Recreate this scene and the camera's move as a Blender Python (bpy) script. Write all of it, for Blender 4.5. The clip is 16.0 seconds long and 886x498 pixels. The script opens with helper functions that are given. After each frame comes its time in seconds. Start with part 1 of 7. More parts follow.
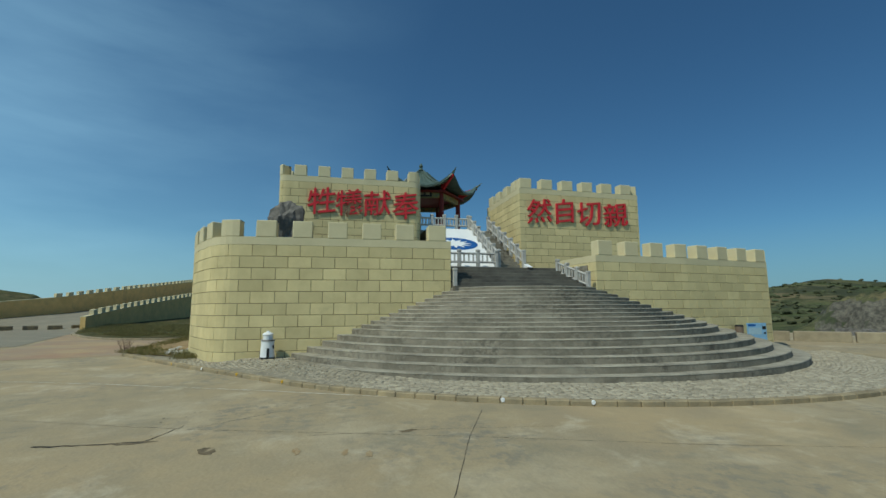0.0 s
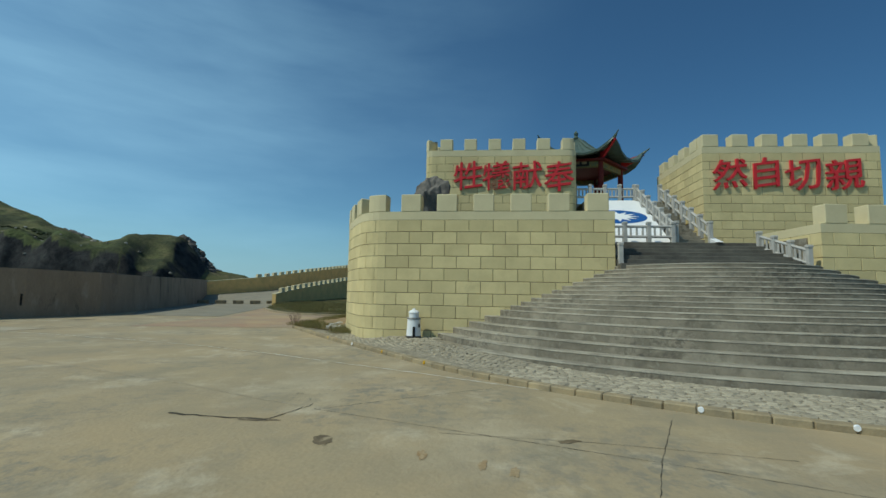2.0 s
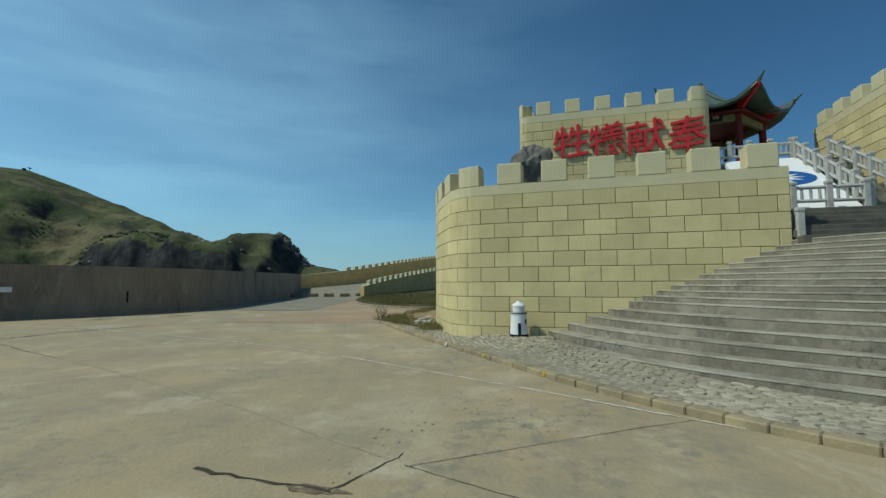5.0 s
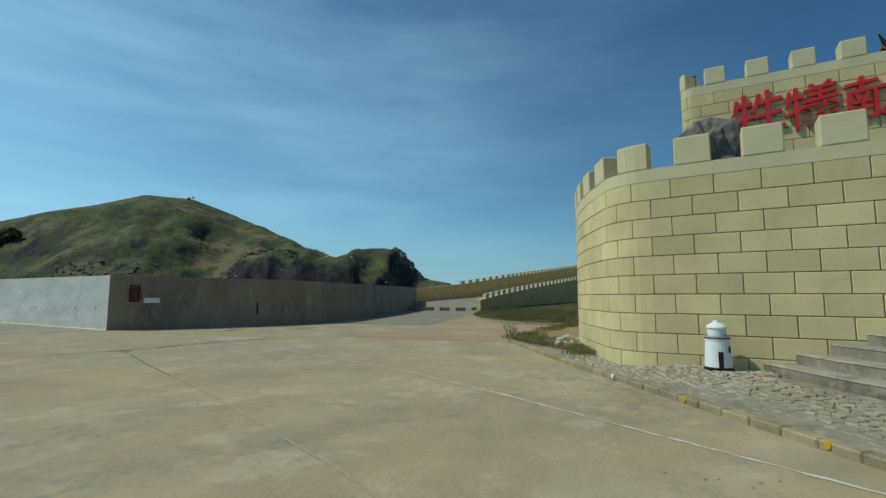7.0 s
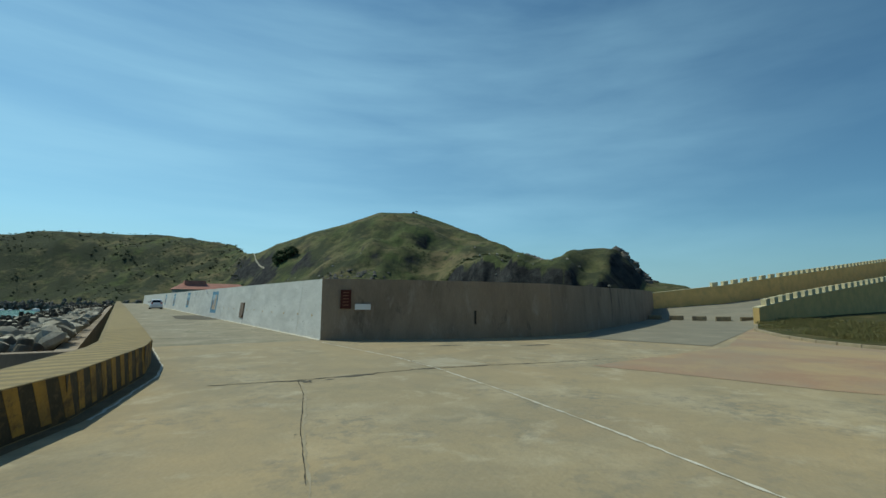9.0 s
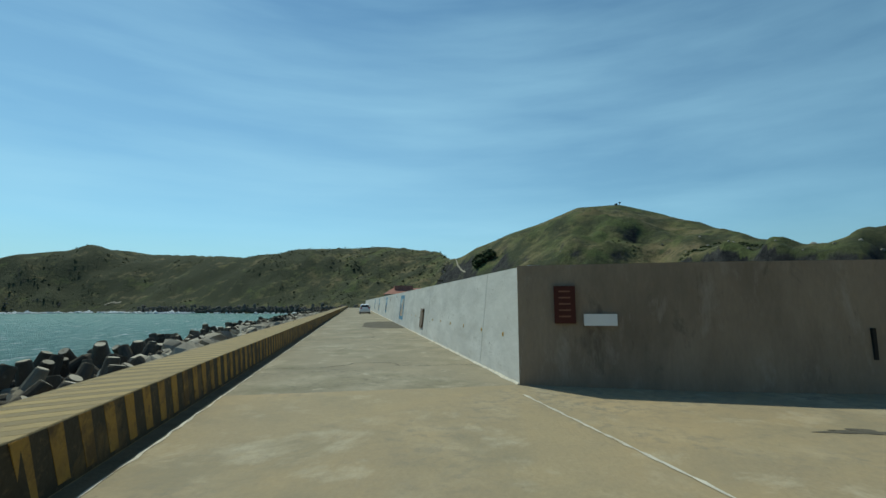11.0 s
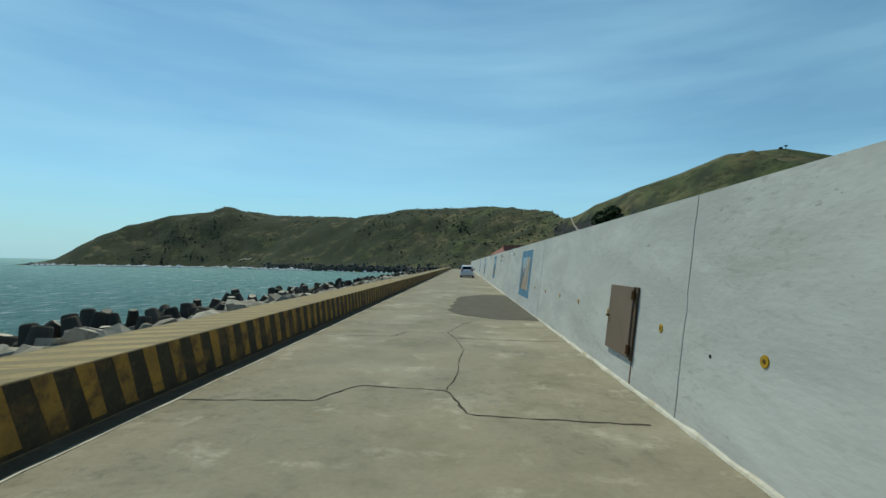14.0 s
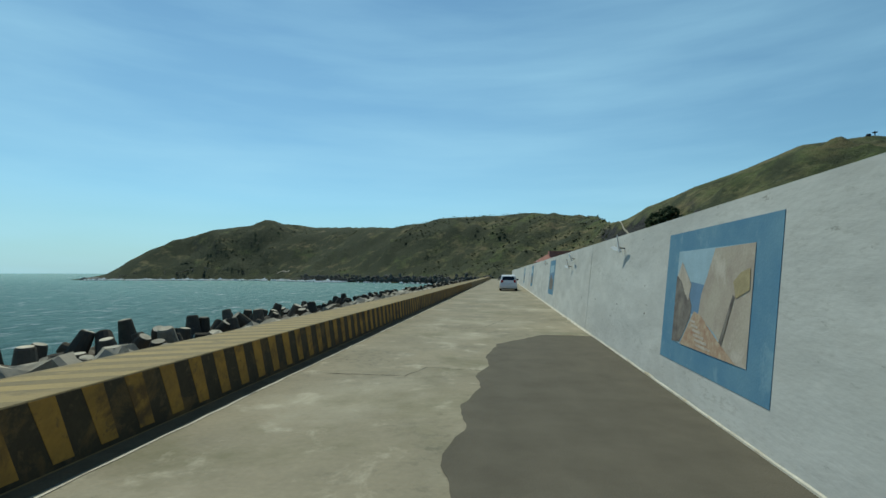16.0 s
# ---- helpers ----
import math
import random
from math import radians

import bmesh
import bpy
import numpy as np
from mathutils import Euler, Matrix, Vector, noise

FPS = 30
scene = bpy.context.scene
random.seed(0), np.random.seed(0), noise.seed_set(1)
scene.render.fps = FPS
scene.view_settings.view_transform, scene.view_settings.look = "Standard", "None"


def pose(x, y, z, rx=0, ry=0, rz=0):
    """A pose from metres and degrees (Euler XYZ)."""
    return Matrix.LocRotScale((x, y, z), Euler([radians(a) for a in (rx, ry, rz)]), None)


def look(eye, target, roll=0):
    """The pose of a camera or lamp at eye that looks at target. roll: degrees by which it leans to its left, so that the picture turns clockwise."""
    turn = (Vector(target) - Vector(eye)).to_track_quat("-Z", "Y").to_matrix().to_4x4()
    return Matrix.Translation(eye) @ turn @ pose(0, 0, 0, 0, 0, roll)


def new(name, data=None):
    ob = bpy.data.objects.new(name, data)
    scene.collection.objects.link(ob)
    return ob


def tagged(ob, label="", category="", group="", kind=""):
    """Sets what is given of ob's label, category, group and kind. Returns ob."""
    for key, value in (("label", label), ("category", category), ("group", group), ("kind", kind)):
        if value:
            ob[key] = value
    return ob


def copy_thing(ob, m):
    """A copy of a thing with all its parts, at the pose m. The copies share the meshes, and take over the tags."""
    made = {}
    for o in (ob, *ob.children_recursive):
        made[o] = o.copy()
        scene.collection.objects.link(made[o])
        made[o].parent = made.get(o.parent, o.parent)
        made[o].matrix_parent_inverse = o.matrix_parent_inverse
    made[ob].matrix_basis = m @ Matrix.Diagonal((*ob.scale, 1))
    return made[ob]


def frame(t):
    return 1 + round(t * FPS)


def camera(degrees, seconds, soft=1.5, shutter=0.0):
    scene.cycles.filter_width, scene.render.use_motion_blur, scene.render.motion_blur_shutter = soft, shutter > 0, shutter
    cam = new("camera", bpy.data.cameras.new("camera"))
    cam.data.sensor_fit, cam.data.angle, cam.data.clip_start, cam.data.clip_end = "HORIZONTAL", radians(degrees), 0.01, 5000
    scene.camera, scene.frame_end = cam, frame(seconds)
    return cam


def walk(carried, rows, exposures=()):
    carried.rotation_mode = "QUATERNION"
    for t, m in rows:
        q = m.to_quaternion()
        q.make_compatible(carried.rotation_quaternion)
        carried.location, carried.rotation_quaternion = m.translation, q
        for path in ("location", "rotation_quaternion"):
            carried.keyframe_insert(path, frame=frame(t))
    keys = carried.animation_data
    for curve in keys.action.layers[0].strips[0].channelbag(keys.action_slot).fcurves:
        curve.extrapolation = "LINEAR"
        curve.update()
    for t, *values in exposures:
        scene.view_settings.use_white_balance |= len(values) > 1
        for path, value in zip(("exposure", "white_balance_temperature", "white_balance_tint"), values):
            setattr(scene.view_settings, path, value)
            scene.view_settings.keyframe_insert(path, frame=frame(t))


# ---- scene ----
cam = camera(87.80, 16.0)
# seconds, place, heading (clockwise from +y), tilt up, lean
PATH = [
    (0.0, -16.180, -23.990, 1.670, 103.55, 7.44, 0.32),
    (0.5, -15.765, -24.200, 1.590, 98.47, 7.29, -0.34),
    (1.0, -15.330, -24.205, 1.552, 92.52, 6.90, -1.26),
    (1.5, -14.822, -24.235, 1.484, 87.69, 6.31, -1.34),
    (2.0, -14.470, -24.207, 1.472, 84.72, 5.60, -1.10),
    (2.5, -14.230, -24.095, 1.488, 83.38, 5.06, -0.77),
    (3.0, -13.755, -24.062, 1.478, 82.12, 4.72, -0.55),
    (5.5, -11.727, -23.077, 1.461, 71.81, 4.61, 0.32),
    (6.0, -11.332, -22.794, 1.443, 68.90, 5.18, 0.42),
    (6.5, -10.851, -22.386, 1.427, 65.48, 5.64, 0.28),
    (7.0, -10.152, -21.808, 1.418, 60.78, 6.01, -0.18),
    (7.5, -9.345, -20.994, 1.423, 55.25, 6.03, -0.73),
    (8.0, -8.328, -19.835, 1.450, 48.71, 5.90, -0.85),
    (8.5, -7.283, -18.542, 1.472, 41.98, 6.07, -0.81),
    (9.0, -6.319, -17.019, 1.494, 35.04, 6.45, -0.38),
    (9.5, -5.361, -15.118, 1.524, 27.82, 7.05, -0.30),
    (10.0, -4.520, -12.971, 1.533, 21.41, 7.20, 0.24),
    (12.5, -2.137, -1.585, 1.669, 0.83, 5.27, -0.55),
    (13.0, -2.118, 1.293, 1.657, -0.41, 3.55, -0.59),
    (13.5, -2.199, 4.260, 1.638, -1.29, 2.61, -0.77),
    (14.0, -2.186, 7.246, 1.590, -2.56, 1.88, -0.86),
    (14.5, -2.153, 10.231, 1.584, -4.10, 1.52, -0.70),
    (15.0, -2.157, 13.182, 1.578, -5.45, 1.54, -0.40),
    (15.5, -2.127, 16.138, 1.565, -6.84, 2.35, -0.24),
    (16.0, -2.181, 18.984, 1.585, -7.48, 3.08, -0.10),
]
walk(cam, [(t, pose(x, y, z, 90 + tilt, 0, -turn) @ pose(0, 0, 0, 0, 0, -lean)) for t, x, y, z, turn, tilt, lean in PATH],
     exposures=[(0.0, 0.0, 6200, -4), (6.5, 0.0, 6150, -5), (9.0, 0.0, 6330, -7), (16.0, 0.0, 6370, -6)])

# ---- sky and sun ----
SUN_WAY = Vector((-0.30, 0.53, 0.79)).normalized()
elev = math.asin(SUN_WAY.z)
azim = math.atan2(SUN_WAY.x, SUN_WAY.y)
world = bpy.data.worlds.new("sky_world")
scene.world = world
world.use_nodes = True
wn, wl = world.node_tree.nodes, world.node_tree.links
wn.clear()
sky = wn.new("ShaderNodeTexSky")
sky.sky_type = "NISHITA"
sky.sun_disc = False
sky.sun_elevation, sky.sun_rotation = elev, azim
sky.air_density, sky.dust_density, sky.ozone_density = 1.0, 0.12, 4.0
coord = wn.new("ShaderNodeTexCoord")
stretch = wn.new("ShaderNodeMapping")
stretch.inputs["Rotation"].default_value = (0.0, 0.38, 0.5)
stretch.inputs["Scale"].default_value = (0.9, 2.0, 8.0)
cirrus = wn.new("ShaderNodeTexNoise")
cirrus.inputs["Scale"].default_value = 1.4
cirrus.inputs["Detail"].default_value = 6
cirrus.inputs["Roughness"].default_value = 0.52
cirrus.inputs["Distortion"].default_value = 0.12
thin = wn.new("ShaderNodeValToRGB")
thin.color_ramp.elements[0].position, thin.color_ramp.elements[0].color = 0.36, (0.03, 0.03, 0.03, 1)
thin.color_ramp.elements[1].position, thin.color_ramp.elements[1].color = 0.86, (0.40, 0.40, 0.40, 1)
veil = wn.new("ShaderNodeMixRGB")
veil.inputs[2].default_value = (4.7, 7.4, 9.6, 1)
back = wn.new("ShaderNodeBackground")
back.inputs["Strength"].default_value = 0.10
wout = wn.new("ShaderNodeOutputWorld")
wl.new(coord.outputs["Generated"], stretch.inputs["Vector"])
wl.new(stretch.outputs["Vector"], cirrus.inputs["Vector"])
wl.new(cirrus.outputs["Fac"], thin.inputs["Fac"])
lift = wn.new("ShaderNodeSeparateXYZ")
wl.new(coord.outputs["Generated"], lift.inputs["Vector"])
low_haze = wn.new("ShaderNodeValToRGB")
low_haze.color_ramp.elements[0].position, low_haze.color_ramp.elements[0].color = 0.0, (0.16, 0.16, 0.16, 1)
low_haze.color_ramp.elements[1].position, low_haze.color_ramp.elements[1].color = 0.6, (0.0, 0.0, 0.0, 1)
for at, v in ((0.05, 0.15), (0.18, 0.17), (0.38, 0.13)):
    e = low_haze.color_ramp.elements.new(at)
    e.color = (v, v, v, 1)
wl.new(lift.outputs["Z"], low_haze.inputs["Fac"])
total = wn.new("ShaderNodeMath")
total.operation = "ADD"
wl.new(thin.outputs["Color"], total.inputs[0])
wl.new(low_haze.outputs["Color"], total.inputs[1])
# the thin cloud gathers towards the sun's side
side = wn.new("ShaderNodeVectorMath")
side.operation = "DOT_PRODUCT"
side.inputs[1].default_value = (-0.25, 0.95, 0.15)
wl.new(coord.outputs["Generated"], side.inputs[0])
gather = wn.new("ShaderNodeMapRange")
gather.inputs["From Min"].default_value, gather.inputs["From Max"].default_value = -0.3, 0.8
gather.inputs["To Min"].default_value, gather.inputs["To Max"].default_value = 0.0, 1.2
wl.new(side.outputs["Value"], gather.inputs["Value"])
amount = wn.new("ShaderNodeMath")
amount.operation = "MULTIPLY"
wl.new(total.outputs["Value"], amount.inputs[0])
wl.new(gather.outputs["Result"], amount.inputs[1])
wl.new(amount.outputs["Value"], veil.inputs[0])
clear = wn.new("ShaderNodeMixRGB")
clear.blend_type = "MULTIPLY"
clear.inputs[0].default_value = 1.0
clear.inputs[2].default_value = (0.80, 0.96, 0.98, 1)
wl.new(sky.outputs["Color"], clear.inputs[1])
# the sky deepens away from the sun
away = wn.new("ShaderNodeVectorMath")
away.operation = "DOT_PRODUCT"
away.inputs[1].default_value = (-0.49, 0.87, 0.0)
wl.new(coord.outputs["Generated"], away.inputs[0])
deep = wn.new("ShaderNodeValToRGB")
deep.color_ramp.elements[0].position, deep.color_ramp.elements[0].color = 0.05, (0.48, 0.575, 0.67, 1)
deep.color_ramp.elements[1].position, deep.color_ramp.elements[1].color = 0.95, (0.96, 1.0, 1.0, 1)
half = wn.new("ShaderNodeMath")
half.operation = "MULTIPLY_ADD"
half.inputs[1].default_value, half.inputs[2].default_value = 0.5, 0.5
wl.new(away.outputs["Value"], half.inputs[0])
wl.new(half.outputs["Value"], deep.inputs["Fac"])
deepened = wn.new("ShaderNodeVectorMath")
deepened.operation = "MULTIPLY"
# sea haze dulls the sky just above the horizon
haze = wn.new("ShaderNodeMapRange")
haze.inputs["From Min"].default_value, haze.inputs["From Max"].default_value = 0.0, 0.15
haze.inputs["To Min"].default_value, haze.inputs["To Max"].default_value = 0.8, 0.0
wl.new(lift.outputs["Z"], haze.inputs["Value"])
hazed = wn.new("ShaderNodeMixRGB")
hazed.inputs[2].default_value = (3.3, 4.8, 5.7, 1)
wl.new(haze.outputs["Result"], hazed.inputs[0])
wl.new(clear.outputs["Color"], hazed.inputs[1])
wl.new(hazed.outputs["Color"], deepened.inputs[0])
wl.new(deep.outputs["Color"], deepened.inputs[1])
wl.new(deepened.outputs["Vector"], veil.inputs[1])
wl.new(veil.outputs["Color"], back.inputs["Color"])
wl.new(back.outputs["Background"], wout.inputs["Surface"])

sun = bpy.data.lights.new("sun", "SUN")
sun.energy, sun.angle, sun.color = 2.9, radians(0.5), (1.0, 0.93, 0.82)
sun_ob = new("sun", sun)
sun_ob.matrix_world = look(SUN_WAY * 50, (0, 0, 0))


# ---- materials ----
def material(name, colour, rough=0.8, vary=0.25, scale=3.0, fine=40.0, bump=0.3, tint=None, metal=0.0,
             island=0.0, object_vary=0.0, stain=0.0, stain_colour=(0.05, 0.045, 0.04), stain_scale=0.6, spec=0.18, stretch=(1, 1, 1), more=(), scabs=None):
    """A surface with two scales of tone, grain relief and blotchy stains."""
    m = bpy.data.materials.new(name)
    m.use_nodes = True
    n, l = m.node_tree.nodes, m.node_tree.links
    b = n["Principled BSDF"]
    b.inputs["Roughness"].default_value = rough
    b.inputs["Metallic"].default_value = metal
    b.inputs["Specular IOR Level"].default_value = spec
    tc = n.new("ShaderNodeTexCoord")
    geo = n.new("ShaderNodeNewGeometry")
    mp = n.new("ShaderNodeMapping")
    mp.inputs["Scale"].default_value = stretch
    l.new(geo.outputs["Position"], mp.inputs["Vector"])
    big = n.new("ShaderNodeTexNoise")
    big.inputs["Scale"].default_value, big.inputs["Detail"].default_value = scale, 6
    big.inputs["Roughness"].default_value = 0.6
    small = n.new("ShaderNodeTexNoise")
    small.inputs["Scale"].default_value, small.inputs["Detail"].default_value = fine, 4
    l.new(mp.outputs["Vector"], big.inputs["Vector"])
    l.new(mp.outputs["Vector"], small.inputs["Vector"])
    other = tint or tuple(c * (1 - vary) for c in colour)
    mix = n.new("ShaderNodeMixRGB")
    mix.inputs[1].default_value = (*colour, 1)
    mix.inputs[2].default_value = (*other, 1)
    ramp = n.new("ShaderNodeValToRGB")
    ramp.color_ramp.elements[0].position, ramp.color_ramp.elements[1].position = 0.35, 0.68
    l.new(big.outputs["Fac"], ramp.inputs["Fac"])
    l.new(ramp.outputs["Color"], mix.inputs[0])
    grain = n.new("ShaderNodeMixRGB")
    grain.blend_type = "MULTIPLY"
    grain.inputs[0].default_value = vary
    l.new(mix.outputs["Color"], grain.inputs[1])
    l.new(small.outputs["Color"], grain.inputs[2])
    bright = n.new("ShaderNodeHueSaturation")
    bright.inputs["Value"].default_value = 1 + 0.5 * vary
    bw = n.new("ShaderNodeRGBToBW")
    l.new(small.outputs["Color"], bw.inputs["Color"])
    l.new(bw.outputs["Val"], grain.inputs[2])
    last = grain.outputs["Color"]
    if object_vary:
        info = n.new("ShaderNodeObjectInfo")
        hsv = n.new("ShaderNodeHueSaturation")
        rng = n.new("ShaderNodeMapRange")
        rng.inputs["To Min"].default_value, rng.inputs["To Max"].default_value = 1 - object_vary, 1 + object_vary
        l.new(info.outputs["Random"], rng.inputs["Value"])
        l.new(rng.outputs["Result"], hsv.inputs["Value"])
        l.new(last, hsv.inputs["Color"])
        last = hsv.outputs["Color"]
    if island:
        hsv = n.new("ShaderNodeHueSaturation")
        rng = n.new("ShaderNodeMapRange")
        rng.inputs["To Min"].default_value, rng.inputs["To Max"].default_value = 1 - island, 1 + island
        l.new(geo.outputs["Random Per Island"], rng.inputs["Value"])
        l.new(rng.outputs["Result"], hsv.inputs["Value"])
        l.new(last, hsv.inputs["Color"])
        last = hsv.outputs["Color"]
    if stain:
        st = n.new("ShaderNodeTexNoise")
        st.inputs["Scale"].default_value, st.inputs["Detail"].default_value = stain_scale, 8
        st.inputs["Roughness"].default_value = 0.65
        l.new(mp.outputs["Vector"], st.inputs["Vector"])
        sr = n.new("ShaderNodeValToRGB")
        sr.color_ramp.elements[0].position, sr.color_ramp.elements[0].color = 0.50, (0, 0, 0, 1)
        sr.color_ramp.elements[1].position, sr.color_ramp.elements[1].color = 0.72, (stain, stain, stain, 1)
        l.new(st.outputs["Fac"], sr.inputs["Fac"])
        sm = n.new("ShaderNodeMixRGB")
        l.new(sr.outputs["Color"], sm.inputs[0])
        l.new(last, sm.inputs[1])
        sm.inputs[2].default_value = (*stain_colour, 1)
        last = sm.outputs["Color"]
    for amount, col, sc, lo, hi in more:
        st = n.new("ShaderNodeTexNoise")
        st.inputs["Scale"].default_value, st.inputs["Detail"].default_value = sc, 9
        st.inputs["Roughness"].default_value, st.inputs["Distortion"].default_value = 0.68, 0.4
        l.new(mp.outputs["Vector"], st.inputs["Vector"])
        sr = n.new("ShaderNodeValToRGB")
        sr.color_ramp.elements[0].position, sr.color_ramp.elements[0].color = lo, (0, 0, 0, 1)
        sr.color_ramp.elements[1].position, sr.color_ramp.elements[1].color = hi, (amount, amount, amount, 1)
        l.new(st.outputs["Fac"], sr.inputs["Fac"])
        sm = n.new("ShaderNodeMixRGB")
        l.new(sr.outputs["Color"], sm.inputs[0])
        l.new(last, sm.inputs[1])
        sm.inputs[2].default_value = (*col, 1)
        last = sm.outputs["Color"]
    if scabs:
        amount, col, sc, lo, hi, region = scabs
        masks = []
        for s2, a2, b2 in ((sc, lo, hi), (region, 0.46, 0.62)):
            st = n.new("ShaderNodeTexNoise")
            st.inputs["Scale"].default_value, st.inputs["Detail"].default_value = s2, 6
            st.inputs["Roughness"].default_value = 0.7
            l.new(mp.outputs["Vector"], st.inputs["Vector"])
            sr = n.new("ShaderNodeMapRange")
            sr.inputs["From Min"].default_value, sr.inputs["From Max"].default_value = a2, b2
            l.new(st.outputs["Fac"], sr.inputs["Value"])
            masks.append(sr.outputs["Result"])
        both = n.new("ShaderNodeMath")
        both.operation = "MULTIPLY"
        l.new(masks[0], both.inputs[0])
        l.new(masks[1], both.inputs[1])
        thinner = n.new("ShaderNodeMath")
        thinner.operation = "MULTIPLY"
        l.new(both.outputs["Value"], thinner.inputs[0])
        thinner.inputs[1].default_value = amount
        sm = n.new("ShaderNodeMixRGB")
        l.new(thinner.outputs["Value"], sm.inputs[0])
        l.new(last, sm.inputs[1])
        sm.inputs[2].default_value = (*col, 1)
        last = sm.outputs["Color"]
    l.new(last, bright.inputs["Color"])
    l.new(bright.outputs["Color"], b.inputs["Base Color"])
    if bump:
        bp = n.new("ShaderNodeBump")
        bp.inputs["Strength"].default_value, bp.inputs["Distance"].default_value = bump, 0.02
        l.new(small.outputs["Fac"], bp.inputs["Height"])
        l.new(bp.outputs["Normal"], b.inputs["Normal"])
    return m


CREAM = material("cream_painted_block", (0.64, 0.535, 0.28), 0.75, 0.12, 1.5, 25, 0.25, object_vary=0.11, stain=0.4, stain_colour=(0.42, 0.34, 0.175), stain_scale=0.9, more=((0.35, (0.30, 0.25, 0.14), 1.7, 0.6, 0.75),))
CREAM_PLAIN = material("cream_painted_render", (0.63, 0.55, 0.34), 0.75, 0.10, 1.2, 25, 0.2, stain=0.2, stain_colour=(0.40, 0.34, 0.2), stain_scale=0.8)
JOINT = material("dark_block_joint", (0.25, 0.205, 0.12), 0.9, 0.3, 2, 30, 0.3)
CONCRETE = material("worn_plaza_concrete", (0.375, 0.30, 0.18), 0.85, 0.3, 0.45, 20, 0.4, tint=(0.31, 0.255, 0.165), stain=0.6, stain_colour=(0.45, 0.385, 0.265), stain_scale=0.3, scabs=(0.8, (0.19, 0.172, 0.13), 5.0, 0.47, 0.60, 0.28),
                    more=((0.85, (0.24, 0.205, 0.135), 0.7, 0.50, 0.66), (0.4, (0.47, 0.405, 0.285), 1.2, 0.57, 0.74), (0.55, (0.40, 0.295, 0.16), 0.22, 0.48, 0.66), (0.4, (0.52, 0.46, 0.34), 0.8, 0.56, 0.68), (0.6, (0.16, 0.135, 0.09), 5.0, 0.64, 0.74)))
ROADCON = material("road_concrete", (0.325, 0.28, 0.195), 0.85, 0.3, 0.6, 18, 0.4, tint=(0.25, 0.22, 0.155), stain=0.6, stain_colour=(0.40, 0.36, 0.27), stain_scale=0.4, scabs=(0.7, (0.13, 0.12, 0.085), 6.0, 0.50, 0.64, 0.3),
                   more=((0.85, (0.17, 0.155, 0.095), 0.5, 0.52, 0.68), (0.6, (0.46, 0.41, 0.31), 1.6, 0.57, 0.70), (0.6, (0.14, 0.125, 0.085), 4.0, 0.63, 0.74)))
REDCON = material("red_worn_paving", (0.35, 0.225, 0.145), 0.85, 0.3, 0.35, 14, 0.3, tint=(0.33, 0.265, 0.18), more=((0.8, (0.36, 0.27, 0.15), 0.3, 0.47, 0.6), (0.6, (0.25, 0.21, 0.16), 1.1, 0.55, 0.7)))
RAMPCON = material("grey_ramp_concrete", (0.275, 0.245, 0.18), 0.9, 0.3, 0.5, 14, 0.3, tint=(0.22, 0.20, 0.15), more=((0.6, (0.30, 0.27, 0.2), 0.7, 0.54, 0.7),))
PATCH = material("dark_asphalt_patch", (0.135, 0.118, 0.088), 0.9, 0.2, 2.0, 60, 0.4)
CRACK = material("black_crack_filler", (0.075, 0.065, 0.048), 0.9, 0.3, 3, 40, 0.2)
WHITELINE = material("worn_white_joint_line", (0.68, 0.63, 0.52), 0.85, 0.25, 3, 40, 0.2, more=((0.85, (0.36, 0.28, 0.16), 1.6, 0.55, 0.66),))
STEP = material("grey_step_granite", (0.275, 0.24, 0.182), 0.85, 0.25, 1.4, 30, 0.35, tint=(0.185, 0.165, 0.125), stain=0.5, stain_colour=(0.14, 0.122, 0.092), stain_scale=0.7,
                more=((0.7, (0.33, 0.295, 0.225), 1.1, 0.50, 0.64), (0.7, (0.10, 0.088, 0.068), 0.8, 0.55, 0.68), (0.5, (0.30, 0.28, 0.22), 6.0, 0.56, 0.66)), scabs=(0.75, (0.08, 0.072, 0.058), 7.0, 0.48, 0.58, 0.6))
# darker stone with near-black blotches, for the straight steps
STEPDARK = material("dark_step_stone", (0.17, 0.155, 0.125), 0.85, 0.35, 1.2, 30, 0.4, tint=(0.10, 0.09, 0.075), stain=0.7, stain_colour=(0.05, 0.045, 0.04), stain_scale=0.8)
# treads paler than the risers: sunlight on the tops put into the colour
NOSING = material("sunlit_step_tread", (0.40, 0.365, 0.285), 0.8, 0.3, 1.3, 30, 0.4, tint=(0.27, 0.245, 0.19), more=((0.75, (0.15, 0.135, 0.105), 0.9, 0.50, 0.64), (0.5, (0.50, 0.46, 0.37), 2.2, 0.58, 0.70)), scabs=(0.8, (0.12, 0.11, 0.09), 6.0, 0.48, 0.6, 0.6))
COBBLE = material("grey_cobble", (0.37, 0.325, 0.24), 0.85, 0.3, 4, 60, 0.4, tint=(0.29, 0.255, 0.185), object_vary=0.14, island=0.2)
MORTAR = material("cobble_mortar", (0.30, 0.265, 0.195), 0.9, 0.3, 2, 40, 0.4)
KERB = material("ochre_kerb_stone", (0.37, 0.295, 0.175), 0.85, 0.35, 2.5, 30, 0.4, tint=(0.24, 0.20, 0.13), object_vary=0.15)
